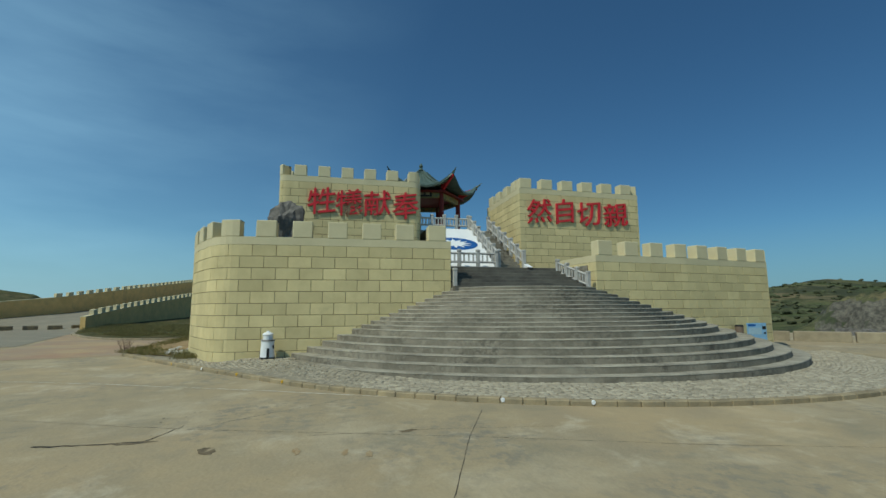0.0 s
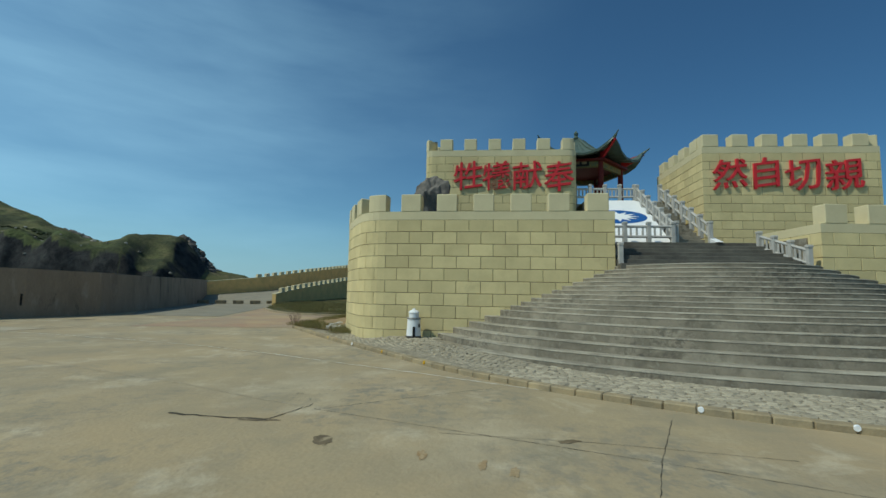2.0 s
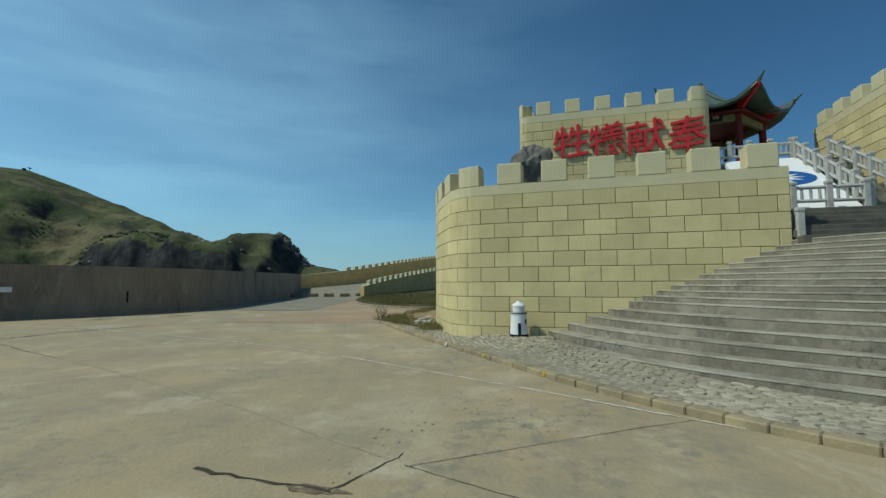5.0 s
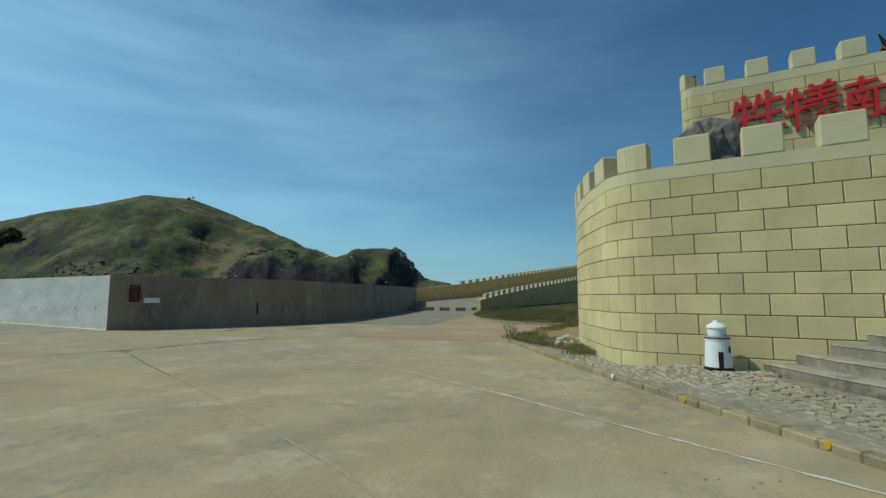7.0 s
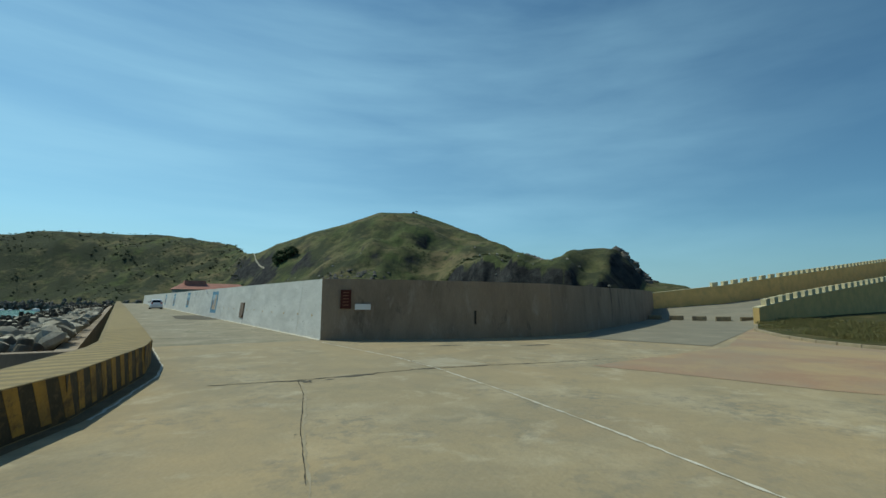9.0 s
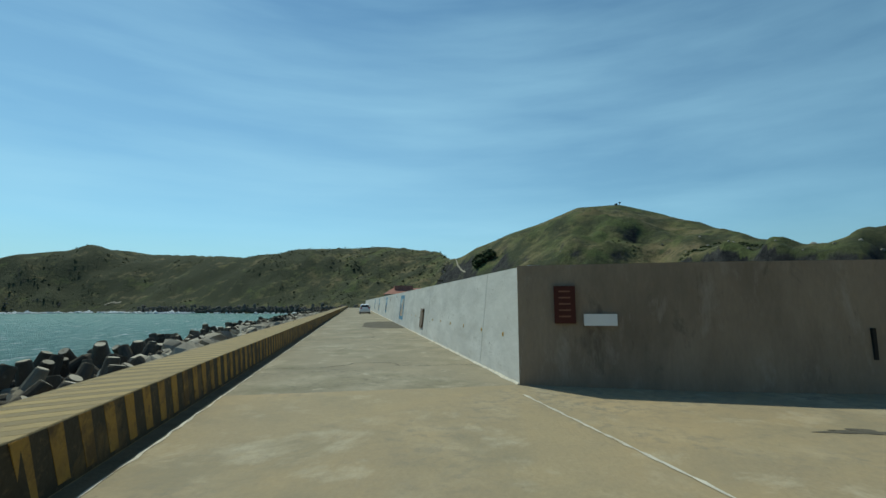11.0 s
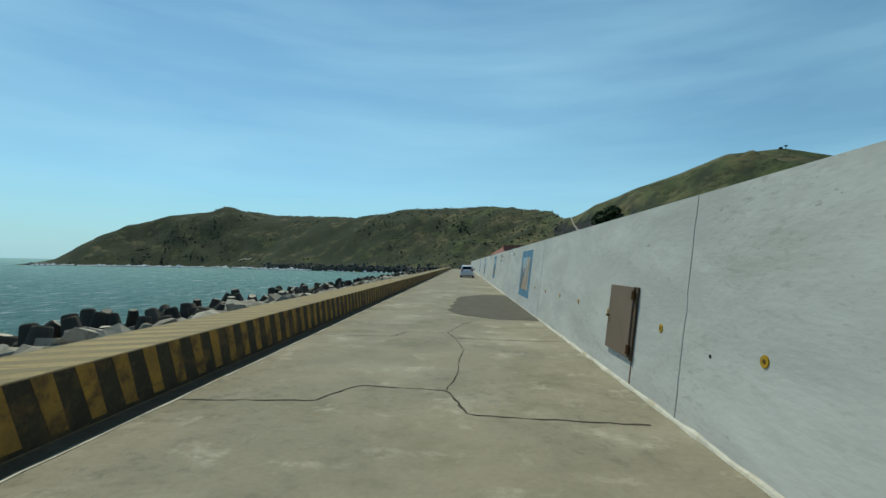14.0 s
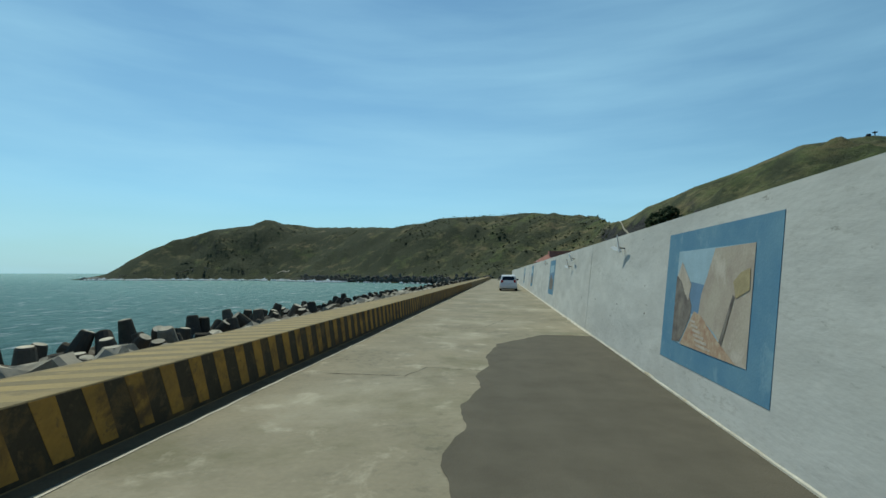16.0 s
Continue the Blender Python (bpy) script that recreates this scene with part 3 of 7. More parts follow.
# ---- paved sheets ----
def sheet(name, pts, mat, label, category, lift=0.0, depth=0.6, cell=2.0, kind="structure"):
    """A paved sheet over a plan polygon, following the ground's fall."""
    bm = bmesh.new()
    xs, ys = [p[0] for p in pts], [p[1] for p in pts]
    vs = [bm.verts.new((x, y, 0)) for x, y in pts]
    f = bm.faces.new(vs)
    for axis, lo, hi in ((0, min(xs), max(xs)), (1, min(ys), max(ys))):
        c = math.floor(lo / cell) * cell + cell
        while c < hi:
            co, no = Vector((0, 0, 0)), Vector((0, 0, 0))
            co[axis], no[axis] = c, 1
            bmesh.ops.bisect_plane(bm, geom=bm.verts[:] + bm.edges[:] + bm.faces[:], plane_co=co, plane_no=no)
            c += cell
    for v in bm.verts:
        v.co.z = ground(v.co.x, v.co.y) + lift
    top = bm.faces[:]
    if sum(f.normal.z for f in top) < 0:
        bmesh.ops.reverse_faces(bm, faces=top)
    if depth:
        r = bmesh.ops.extrude_face_region(bm, geom=top)
        bmesh.ops.translate(bm, verts=[g for g in r["geom"] if isinstance(g, bmesh.types.BMVert)], vec=(0, 0, 0))
        low = {v for f in top for v in f.verts}
        for v in low:
            v.co.z -= depth
        bmesh.ops.recalc_face_normals(bm, faces=bm.faces[:])
    return solo(name, bm, mat, label, category, kind=kind)


sheet("plaza", [(-40, -62), (28, -62), (28, -20), (22, -17.6), (16.6, -15.6), (16.6, -11.8), (20, -8.6), (33, -2.6), (36.5, 0.5), (33, 8), (14, 0), (-5.6, 0), (-5.7, -5.5), (-6.3, -7.6), (-7.6, -10.2), (-10.4, -13.7), (-16.4, -18.5), (-40, -28)], CONCRETE,
      "sandy worn concrete plaza slabs with stains", "plaza", depth=1.5, cell=4.0)
sheet("road", [(-5.66, -0.0), (0.6, -0.0), (0.6, 150), (-5.66, 150)], ROADCON, "pale worn concrete breakwater road", "road", depth=1.5, cell=10.0)


# ---- seawalls and parapet ----
def seawall(name, line, top, mat, label, batter=0.11, thick=0.9, base=-0.6):
    """A wall whose outer face leans back; the line is its foot, the wall stands to the left of the way."""
    bm = bmesh.new()
    strip(bm, line, lambda z: batter * z, lambda z: thick, base, top)
    return solo(name, bm, mat, label, "wall", kind="structure")


white_line = Line([(0.0, 150.0), (0.0, 0.0)])
seawall("wall_white", white_line, lambda s: 2.33 + 0.0018 * (150 - s) if s < 149 else 2.33, WHITEWALL, "long whitewashed concrete seawall, chipped and streaked", batter=0.11, thick=0.85)
grey_line = Line([(0.006, 0.0), (3.0, -1.25), (6.0, -2.1), (10.0, -2.5), (14.0, -1.2), (20, 1.0), (30, 5.2), (44, 12.5), (58, 20)])
seawall("wall_grey", grey_line, lambda s: 2.32 + 0.012 * max(0.0, s - 14), GREYWALL, "dark stained grey concrete seawall", batter=0.04, thick=0.8, base=-0.9)

# squared blocks facing the grey wall
grey_wall = bpy.data.objects["wall_grey"]
grey_me = {}
rng = random.Random(17)
row, z = 0, -0.05
while z < 2.2:
    h = (0.40, 0.36, 0.43, 0.38, 0.41, 0.37)[row]
    s = 0.02
    while s < 40:
        w = rng.choice((0.7, 0.9, 1.1))
        m, span = grey_line.chord(s, s + w, z)
        key = (round(span, 2), row)
        if key not in grey_me:
            b = bmesh.new()
            box(b, -span / 2 + 0.006, span / 2 - 0.006, -0.006, 0.05, 0.006, h - 0.006)
            grey_me[key] = mesh_of("block", b, GREYWALL)
        part("block", grey_me[key], None, grey_wall, m=m @ Matrix.Translation((0, 0.04 * (z + h / 2) + 0.002 * rng.random(), 0)) @ Matrix.Rotation(-math.atan(0.04), 4, "X"))
        s += w
    z += h
    row += 1

# stub that closes the corner between both walls
solo("wall_corner", block(0.30, 1.2, 0.32, 1.4, -0.5, 2.3), WHITEWALL, "whitewashed seawall corner block", "wall", kind="structure")

para_line = Line([(-5.62, 150), (-5.62, 40), (-5.62, 2.2), (-5.62, 0.5), (-5.62, -1.0), (-5.62, -2.5), (-5.62, -4.6), (-5.80, -6.1), (-6.75, -9.5), (-7.7, -11.4), (-10.2, -14.1), (-16.2, -18.7), (-40, -28)])


def para_base(s):
    p, _ = para_line.at(s)
    return ground(p.x, p.y) - 1.2


def para_top(s):
    p, _ = para_line.at(s)
    return ground(p.x, p.y) + 0.60


bm = bmesh.new()
strip(bm, para_line, 0.0, -0.98, para_base, para_top)
parapet = solo("parapet", bm, PARAPET, "low thick concrete parapet painted with yellow and black stripes", "parapet", kind="structure")

# slanted hazard stripes, each a thin coat on the inner face and the top
def stripe_mesh(mat, name, w, z0, off, taper):
    b = bmesh.new()
    lean = -0.17
    pts = [(-w * taper / 2 - lean, z0), (w * taper / 2 - lean, z0), (w / 2 + lean * 0.2, 0.44), (-w / 2 + lean * 0.2, 0.44)]
    rows = []
    for y in (0.0, off):
        rows.append([b.verts.new((x, y, z + 0.015)) for x, z in pts])
    b.faces.new(rows[1][::-1])
    for i in range(4):
        b.faces.new((rows[0][i], rows[0][(i + 1) % 4], rows[1][(i + 1) % 4], rows[1][i]))
    bmesh.ops.recalc_face_normals(b, faces=b.faces[:])
    return mesh_of(name, b, mat)


def cap_mesh(mat, name):
    b = bmesh.new()
    w, d = 0.215, 0.9
    box(b, -w / 2, w / 2, -d, -0.01, 0.0, 0.005)
    for v in b.verts:
        v.co.x += v.co.y * 0.5
    return mesh_of(name, b, mat)


STRIPE_YW = material("faded_yellow_cap", (0.40, 0.295, 0.125), 0.8, 0.35, 2.0, 25, 0.3, tint=(0.31, 0.235, 0.115), more=((0.7, (0.14, 0.11, 0.06), 2.2, 0.55, 0.7),))
STRIPE_KW = material("faded_dark_cap", (0.23, 0.18, 0.095), 0.8, 0.35, 2.0, 25, 0.3, tint=(0.27, 0.205, 0.10), more=((0.6, (0.34, 0.25, 0.115), 2.6, 0.57, 0.7),))
face_me = [stripe_mesh(STRIPE_Y, "stripe", 0.205, 0.035, 0.008, 0.86), stripe_mesh(STRIPE_K, "stripe", 0.428, 0.0, 0.004, 1.0)]
cap_me = [cap_mesh(STRIPE_YW, "cap_stripe"), cap_mesh(STRIPE_KW, "cap_stripe")]
k = 0
s = para_line.s[6] - 74.0
while s < para_line.s[10]:
    p, d = para_line.at(s)
    z = ground(p.x, p.y)
    tall = para_top(s) - z
    m = Matrix(((-d.x, -d.y, 0, p.x), (-d.y, d.x, 0, p.y), (0, 0, 1, z), (0, 0, 0, 1)))
    part("stripe", face_me[k % 2], None, parapet, m=m @ Matrix.Diagonal((1, 1, tall / 0.46, 1)))
    if s > para_line.s[6] - 40:
        part("cap_stripe", cap_me[k % 2], None, parapet, m=m @ Matrix.Translation((0, 0, tall)))
    s += 0.215
    k += 1

# the ledge of the old lower wall outside the parapet
bm = bmesh.new()
strip(bm, Line([(-7.5, 150), (-7.5, 2), (-8.4, -5), (-11, -11), (-18, -17), (-42, -26)]), 0.0, -0.7, -4.5, -0.5)
solo("lower_seawall", bm, GREYWALL, "lower outer concrete seawall ledge", "wall", kind="structure")

bm = bmesh.new()
strip(bm, Line([(-16.5, -1.5), (-6.5, -1.9)]), 0.0, 0.45, -4.5, 0.16)
solo("cross_seawall", bm, GREYWALL, "low concrete cross wall closing the tetrapod heap at the parapet", "wall", kind="structure")

# ---- fort ----


def fort_wall(name, pts, radius, z0, z1, merlon_w, merlon_gap, merlon_h, label, first=0.0, thick=0.55, row_h=0.395, block_w=0.777, phase=0.0):
    """A block-faced wall with battlements; the plan line is its face, with the fort to its left."""
    line = Line(rounded(pts, radius, 6) if radius else pts)
    ob = thing(name, label, "fort wall", group="fort walls", at=(*line.at(line.length / 2)[0], z0))
    bm = bmesh.new()
    strip(bm, line, 0.014, thick, z0 - 0.4, z1 - 0.27)
    part("core", bm, JOINT, ob)
    bm = bmesh.new()
    strip(bm, line, 0.0, thick + 0.01, z1 - 0.27, z1)
    part("coping_band", bm, CREAM_PLAIN, ob)
    # merlons
    s = first
    while s + merlon_w * 0.6 < line.length:
        e = min(s + merlon_w, line.length)
        b2 = bmesh.new()
        strip(b2, line, -0.012, thick * 0.85, z1 - 0.002, z1 + merlon_h, s0=s, s1=e)
        bmesh.ops.bevel(b2, geom=[ed for ed in b2.edges if ed.calc_face_angle(0) > 0.8], offset=0.02, segments=1, affect="EDGES")
        part("merlon", b2, CREAM_PLAIN, ob)
        s += merlon_w + merlon_gap
    # blocks: whole ones and cut ends share their meshes
    made = {}
    top = z1 - 0.27
    r = 0
    z = top - row_h
    while z > z0 - row_h:
        s = phase - block_w - (block_w / 2 if r % 2 else 0.0)
        while s < line.length - 0.05:
            a, e = max(0.0, s), min(line.length, s + block_w)
            if e - a < 0.06:
                s += block_w
                continue
            m, span = line.chord(a, e, z)
            key = round(span, 2)
            if e - a - span > 0.0003:
                b3 = bmesh.new()
                strip(b3, line, 0.0, 0.08, z + 0.009, z + row_h - 0.009, s0=a + 0.009, s1=e - 0.009)
                part("block", b3, CREAM, ob)
                s += block_w
                continue
            if key not in made:
                g = 0.009
                b3 = bmesh.new()
                box(b3, -span / 2 + g, span / 2 - g, 0.0, 0.06, g, row_h - g)
                front = [ed for ed in b3.edges if all(v.co.y < 0.001 for v in ed.verts)]
                bmesh.ops.bevel(b3, geom=front, offset=0.008, segments=1, affect="EDGES")
                made[key] = mesh_of("block", b3, CREAM)
            part("block", made[key], None, ob, m=m)
            s += block_w
        z -= row_h
        r += 1
    return ob, line


left_pts = [(16.62, -18.75), (9.0, -18.1), (6.8, -17.95), (4.5, -18.42), (2.6, -19.05), (0.35, -20.2), (0.22, -21.8), (0.05, -28.2)]
left_end = Line(rounded(left_pts, 1.0, 6)).length
fort_wall("lower_fort_wall", left_pts, 1.0, 0.0, 4.14, 0.66, 0.524, 0.57,
          "cream painted block fort wall with battlements and a rounded corner", first=(left_end - 0.84) % 1.184, phase=(left_end - 0.64) % 0.777)
fort_wall("lower_fort_wall", [(2.6, -33.78), (-0.15, -34.0), (0.25, -38.5), (1.12, -43.7), (4.2, -46.8)], 0.0, -0.2, 3.76, 0.66, 0.61, 0.58,
          "cream painted block fort wall with battlements beside the steps", first=2.90, row_h=0.37)
fort_wall("upper_fort_wall", [(9.5, -21.9), (5.2, -21.5), (5.2, -28.1), (9.6, -28.1)], 0.45, 3.3, 7.77, 0.54, 0.515, 0.50,
          "cream painted block tower wall carrying red characters", first=0.60, row_h=0.347, block_w=0.72)
fort_wall("upper_fort_wall", [(9.6, -32.95), (4.68, -32.95), (4.8, -39.75), (9.0, -40.8)], 0.0, 3.3, 7.66, 0.63, 0.52, 0.51,
          "cream painted block tower wall beside the upper stairs, carrying red characters", first=0.35, row_h=0.347, block_w=0.80)

# fort fill
bm = bmesh.new()
prism(bm, [(0.45, -28.15), (0.62, -21.6), (2.6, -19.6), (6.8, -18.5), (20, -19.6), (20, -48), (4.3, -46.2), (1.6, -43.6), (0.75, -38.5), (0.35, -33.9), (2.62, -33.55), (2.62, -28.2)][::-1], -0.3, 3.38)
bmesh.ops.recalc_face_normals(bm, faces=bm.faces[:])
solo("fort_terrace", bm, STEP, "grey paved fort terrace", "terrace", kind="structure")
bm = bmesh.new()
prism(bm, [(5.62, -32.4), (20, -32.4), (20, -26), (9.0, -26), (9.0, -28.4), (5.62, -28.4)], 3.3, 5.55)
bmesh.ops.recalc_face_normals(bm, faces=bm.faces[:])
solo("pavilion_platform", bm, STEP, "grey stone platform under the pavilion", "platform", kind="structure")

# ---- round steps ----
steps = thing("round_steps", "wide half-round weathered grey granite steps", "steps", at=(0.9, -31.5, 0))
FOOT = -0.13
RISES = [0.195] * 6 + [0.126] * 11
TOPS = [FOOT + sum(RISES[:i + 1]) for i in range(len(RISES))]


def step_edge(i, grow=0.0, n=90):
    """The plan of one step's edge: an arc between the two fort walls, its bow and width shrinking upwards."""
    k = (TOPS[i] - TOPS[0]) / (TOPS[-1] - TOPS[0])
    y0, y1, front = -22.3 - 5.85 * k, -42.65 + 8.65 * k, -6.32 + 4.27 * k
    half, deep = (y0 - y1) / 2, 0.08 - front
    r = (half * half + deep * deep) / (2 * deep)
    cx, cy = 0.08 - deep + r, (y0 + y1) / 2
    a = math.asin(min(1.0, half / r)) + 0.25 / r
    return [(cx - (r + grow) * math.cos(a - 2 * a * j / n), cy + (r + grow) * math.sin(a - 2 * a * j / n)) for j in range(n + 1)]


def step_solid(edge, z0, z1, wear=0.0, seed=0.0):
    """A slab behind an edge, closed by a straight back inside the fort; its lip is worn unevenly."""
    bm = bmesh.new()
    back = [(0.75, edge[-1][1]), (0.75, edge[0][1])]
    lo = [bm.verts.new((x, y, z0)) for x, y in edge + back]
    hi, cap = [], []
    for x, y in edge + back:
        j = noise.noise((x * 2.3, y * 2.3, seed)) * wear + min(0.0, noise.noise((x * 0.9, y * 0.9, seed + 9)) + 0.15) * wear * 3.0
        d = Vector((x - 2.5, y + 32.0)).normalized() * 0.02
        hi.append(bm.verts.new((x, y, z1 - 0.016 + j)))
        cap.append(bm.verts.new((x - d.x, y - d.y, z1 + 0.4 * j)))
    k = len(lo)
    for p, q in ((lo, hi), (hi, cap)):
        for j in range(k):
            bm.faces.new((p[j], p[(j + 1) % k], q[(j + 1) % k], q[j]))
    bm.faces.new(lo[::-1])
    bm.faces.new(cap)
    bmesh.ops.recalc_face_normals(bm, faces=bm.faces[:])
    return bm


for i, z1 in enumerate(TOPS):
    st = part("step", step_solid(step_edge(i), FOOT - 0.3 if i == 0 else z1 - RISES[i] - 0.02, z1 - 0.03), STEP, steps)
    part("tread", step_solid(step_edge(i, 0.004), z1 - 0.03, z1, 0.012, i * 3.3), NOSING, st, "worn stone tread with a chipped lip, sunlight put into its colour")
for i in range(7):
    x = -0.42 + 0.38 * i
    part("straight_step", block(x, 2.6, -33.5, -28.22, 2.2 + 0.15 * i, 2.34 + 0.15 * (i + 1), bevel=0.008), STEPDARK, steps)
part("landing", block(2.3, 5.7, -33.8, -28.2, 3.2, 3.40), STEP, steps)

# ---- apron and kerb ----
RK = 13.12
KC = (4.36, -33.0)
kerb_pts = [(KC[0] + RK * math.cos(radians(a)), KC[1] + RK * math.sin(radians(a))) for a in range(250, 124, -3)]
kerb_pts += [(-1.95, -21.25), (0.3, -19.42), (3.2, -17.3), (5.3, -15.8)]
kerb_line = Line(kerb_pts)


def apron_height(x, y):
    inward = ((x + 1.95) * 5.45 - (y + 21.25) * 7.25) / 9.07
    return ground(x, y) + 0.085 + 0.18 * smooth(0.2, 1.6, inward) * smooth(-26.5, -22.3, y)


bm = bmesh.new()
rows = []
for x, y in kerb_pts:
    line_in = [Vector((x, y)).lerp(Vector((3.2, -30.0 if y < -21 else -23.0)), 0.07 * j) for j in range(9)]
    rows.append([bm.verts.new((q.x, q.y, apron_height(q.x, q.y))) for q in line_in])
for p, q in zip(rows, rows[1:]):
    for j in range(8):
        bm.faces.new((p[j], q[j], q[j + 1], p[j + 1]))
bmesh.ops.recalc_face_normals(bm, faces=bm.faces[:])
if sum(f.normal.z for f in bm.faces) < 0:
    bmesh.ops.reverse_faces(bm, faces=bm.faces[:])
apron = solo("cobbled_apron", bm, MORTAR, "cobbled stone apron round the steps", "pavement", kind="structure")

kerb = thing("kerb", "low ochre-painted stone kerb round the apron", "kerb", kind="structure", at=(*kerb_line.at(kerb_line.length / 2)[0], 0))
bk = bmesh.new()
box(bk, -0.216, 0.216, -0.02, 0.17, -0.25, 0.105, bevel=0.018)
kerb_me = mesh_of("kerb_stone", bk, KERB)
s = 0.0
while s + 0.44 < kerb_line.length:
    m, span = kerb_line.chord(s, s + 0.44)
    m = m.copy()
    m.translation.z = ground(m.translation.x, m.translation.y)
    m = m @ Matrix.Diagonal((1, -1, 1, 1))
    m = m @ Matrix.Translation((0, 0.02 * noise.noise((s * 3.7, 0, 0)), 0.012 * noise.noise((0, s * 3.1, 4))))
    part("kerb_stone", kerb_me, None, kerb, m=m)
    s += 0.44

# ---- rails ----
def balustrade(name, p, q, posts, label, post_h=0.95, rail_zs=(0.32, 0.72), balusters=3, group="stone balustrades"):
    """Stone posts with rails and small uprights between two foot points."""
    p, q = Vector(p), Vector(q)
    ob = thing(name, label, "balustrade", group=group, at=p)
    for i in range(posts):
        c = p.lerp(q, i / (posts - 1))
        b = bmesh.new()
        box(b, c.x - 0.07, c.x + 0.07, c.y - 0.07, c.y + 0.07, c.z - 0.1, c.z + post_h - 0.1, bevel=0.01)
        box(b, c.x - 0.085, c.x + 0.085, c.y - 0.085, c.y + 0.085, c.z + post_h - 0.1, c.z + post_h, bevel=0.02)
        part("post", b, RAILSTONE, ob)
    for i in range(posts - 1):
        a, c = p.lerp(q, i / (posts - 1)), p.lerp(q, (i + 1) / (posts - 1))
        for h in rail_zs:
            b = bmesh.new()
            tube(b, a + Vector((0, 0, h)), c + Vector((0, 0, h)), 0.05, n=6)
            part("rail", b, RAILSTONE, ob)
        for j in range(balusters):
            e = a.lerp(c, (j + 1) / (balusters + 1))
            b = bmesh.new()
            tube(b, e + Vector((0, 0, rail_zs[0])), e + Vector((0, 0, rail_zs[1])), 0.035, n=6)
            part("baluster", b, RAILSTONE, ob)
    return ob


balustrade("balustrade", (2.3, -30.9, 3.4), (5.6, -30.65, 5.5), 7, "grey stone balustrade climbing beside the sloped emblem panel", post_h=0.8, rail_zs=(0.25, 0.62), balusters=2)
balustrade("balustrade", (2.3, -32.05, 3.4), (5.6, -31.6, 5.5), 7, "grey stone balustrade along the upper stairs", post_h=0.8, rail_zs=(0.25, 0.62), balusters=2)
balustrade("balustrade", (2.2, -28.3, 3.4), (2.2, -30.75, 3.4), 4, "low grey stone balustrade before the emblem panel", post_h=0.75, rail_zs=(0.22, 0.58))
balustrade("balustrade", (5.75, -28.1, 5.55), (5.75, -30.6, 5.55), 5, "grey stone balustrade along the pavilion platform", post_h=0.8, rail_zs=(0.25, 0.6))
balustrade("balustrade", (-0.18, -33.62, 2.36), (1.75, -33.35, 3.02), 4, "short grey stone balustrade where the fort wall meets the steps", post_h=0.75, rail_zs=(0.2, 0.58))
balustrade("balustrade", (-0.05, -28.32, 2.40), (1.9, -28.32, 3.05), 3, "short grey stone balustrade at the end of the fort wall", post_h=0.75, rail_zs=(0.2, 0.58))

# upper stairs and emblem panel
up = thing("upper_stairs", "steep grey stone stairs up to the pavilion", "stairs", at=(2.6, -31.4, 3.4))
for i in range(13):
    x = 2.45 + 0.24 * i
    k = (x - 2.3) / 3.3
    part("step", block(x, 5.65, -31.95 + 0.42 * k, -30.98 + 0.22 * k, 3.3 + 0.163 * i, 3.4 + 0.163 * (i + 1), bevel=0.008), STEP, up)
b = bmesh.new()
vs = [b.verts.new(p) for p in ((1.75, -32.22, 3.40), (2.35, -32.22, 3.40), (2.35, -32.22, 3.62), (1.75, -32.0, 3.40), (2.35, -32.0, 3.40), (2.35, -32.0, 3.62))]
for q in ((0, 1, 2), (5, 4, 3), (0, 3, 4, 1), (1, 4, 5, 2), (2, 5, 3, 0)):
    b.faces.new([vs[i] for i in q])
bmesh.ops.recalc_face_normals(b, faces=b.faces[:])
part("foot_wedge", b, WHITE, up, "pale stone wedge at the stair foot")

panel = thing("emblem_panel", "white sloped panel with a blue oval and a white sun shape", "panel", at=(2.45, -29.4, 3.4))
run = Vector((5.6 - 2.45, 0, 5.62 - 3.46))
slope = run.length
pm = Matrix.Translation((2.45, -29.45, 3.46)) @ Matrix.Rotation(-math.atan2(run.z, run.x), 4, "Y")
part("board", block(0, slope, -1.35, 0.95, -0.12, 0.0, m=pm), WHITE, panel, "white painted sloping board")


def flat_shape(pts, lift):
    """A thin painted shape on the panel; points are up the slope and across."""
    b = bmesh.new()
    b.faces.new([b.verts.new(pm @ Vector((u, v, lift))) for u, v in pts])
    r = bmesh.ops.extrude_face_region(b, geom=b.faces[:])
    bmesh.ops.translate(b, verts=[g for g in r["geom"] if isinstance(g, bmesh.types.BMVert)], vec=(0, 0, 0.006))
    bmesh.ops.recalc_face_normals(b, faces=b.faces[:])
    return b


uc, vc = slope * 0.56, 0.0
part("oval", flat_shape([(uc + 0.62 * math.sin(6.28319 * i / 48), vc + 1.12 * math.cos(6.28319 * i / 48)) for i in range(48)], 0.006), BLUE, panel, "blue painted oval")
rays = []
for i in range(24):
    q = 1.0 if i % 2 == 0 else 0.52
    rays.append((uc + 0.46 * q * math.sin(6.28319 * i / 24), vc + 0.82 * q * math.cos(6.28319 * i / 24)))
part("rays", flat_shape(rays, 0.018), WHITE, panel, "white painted sun rays")


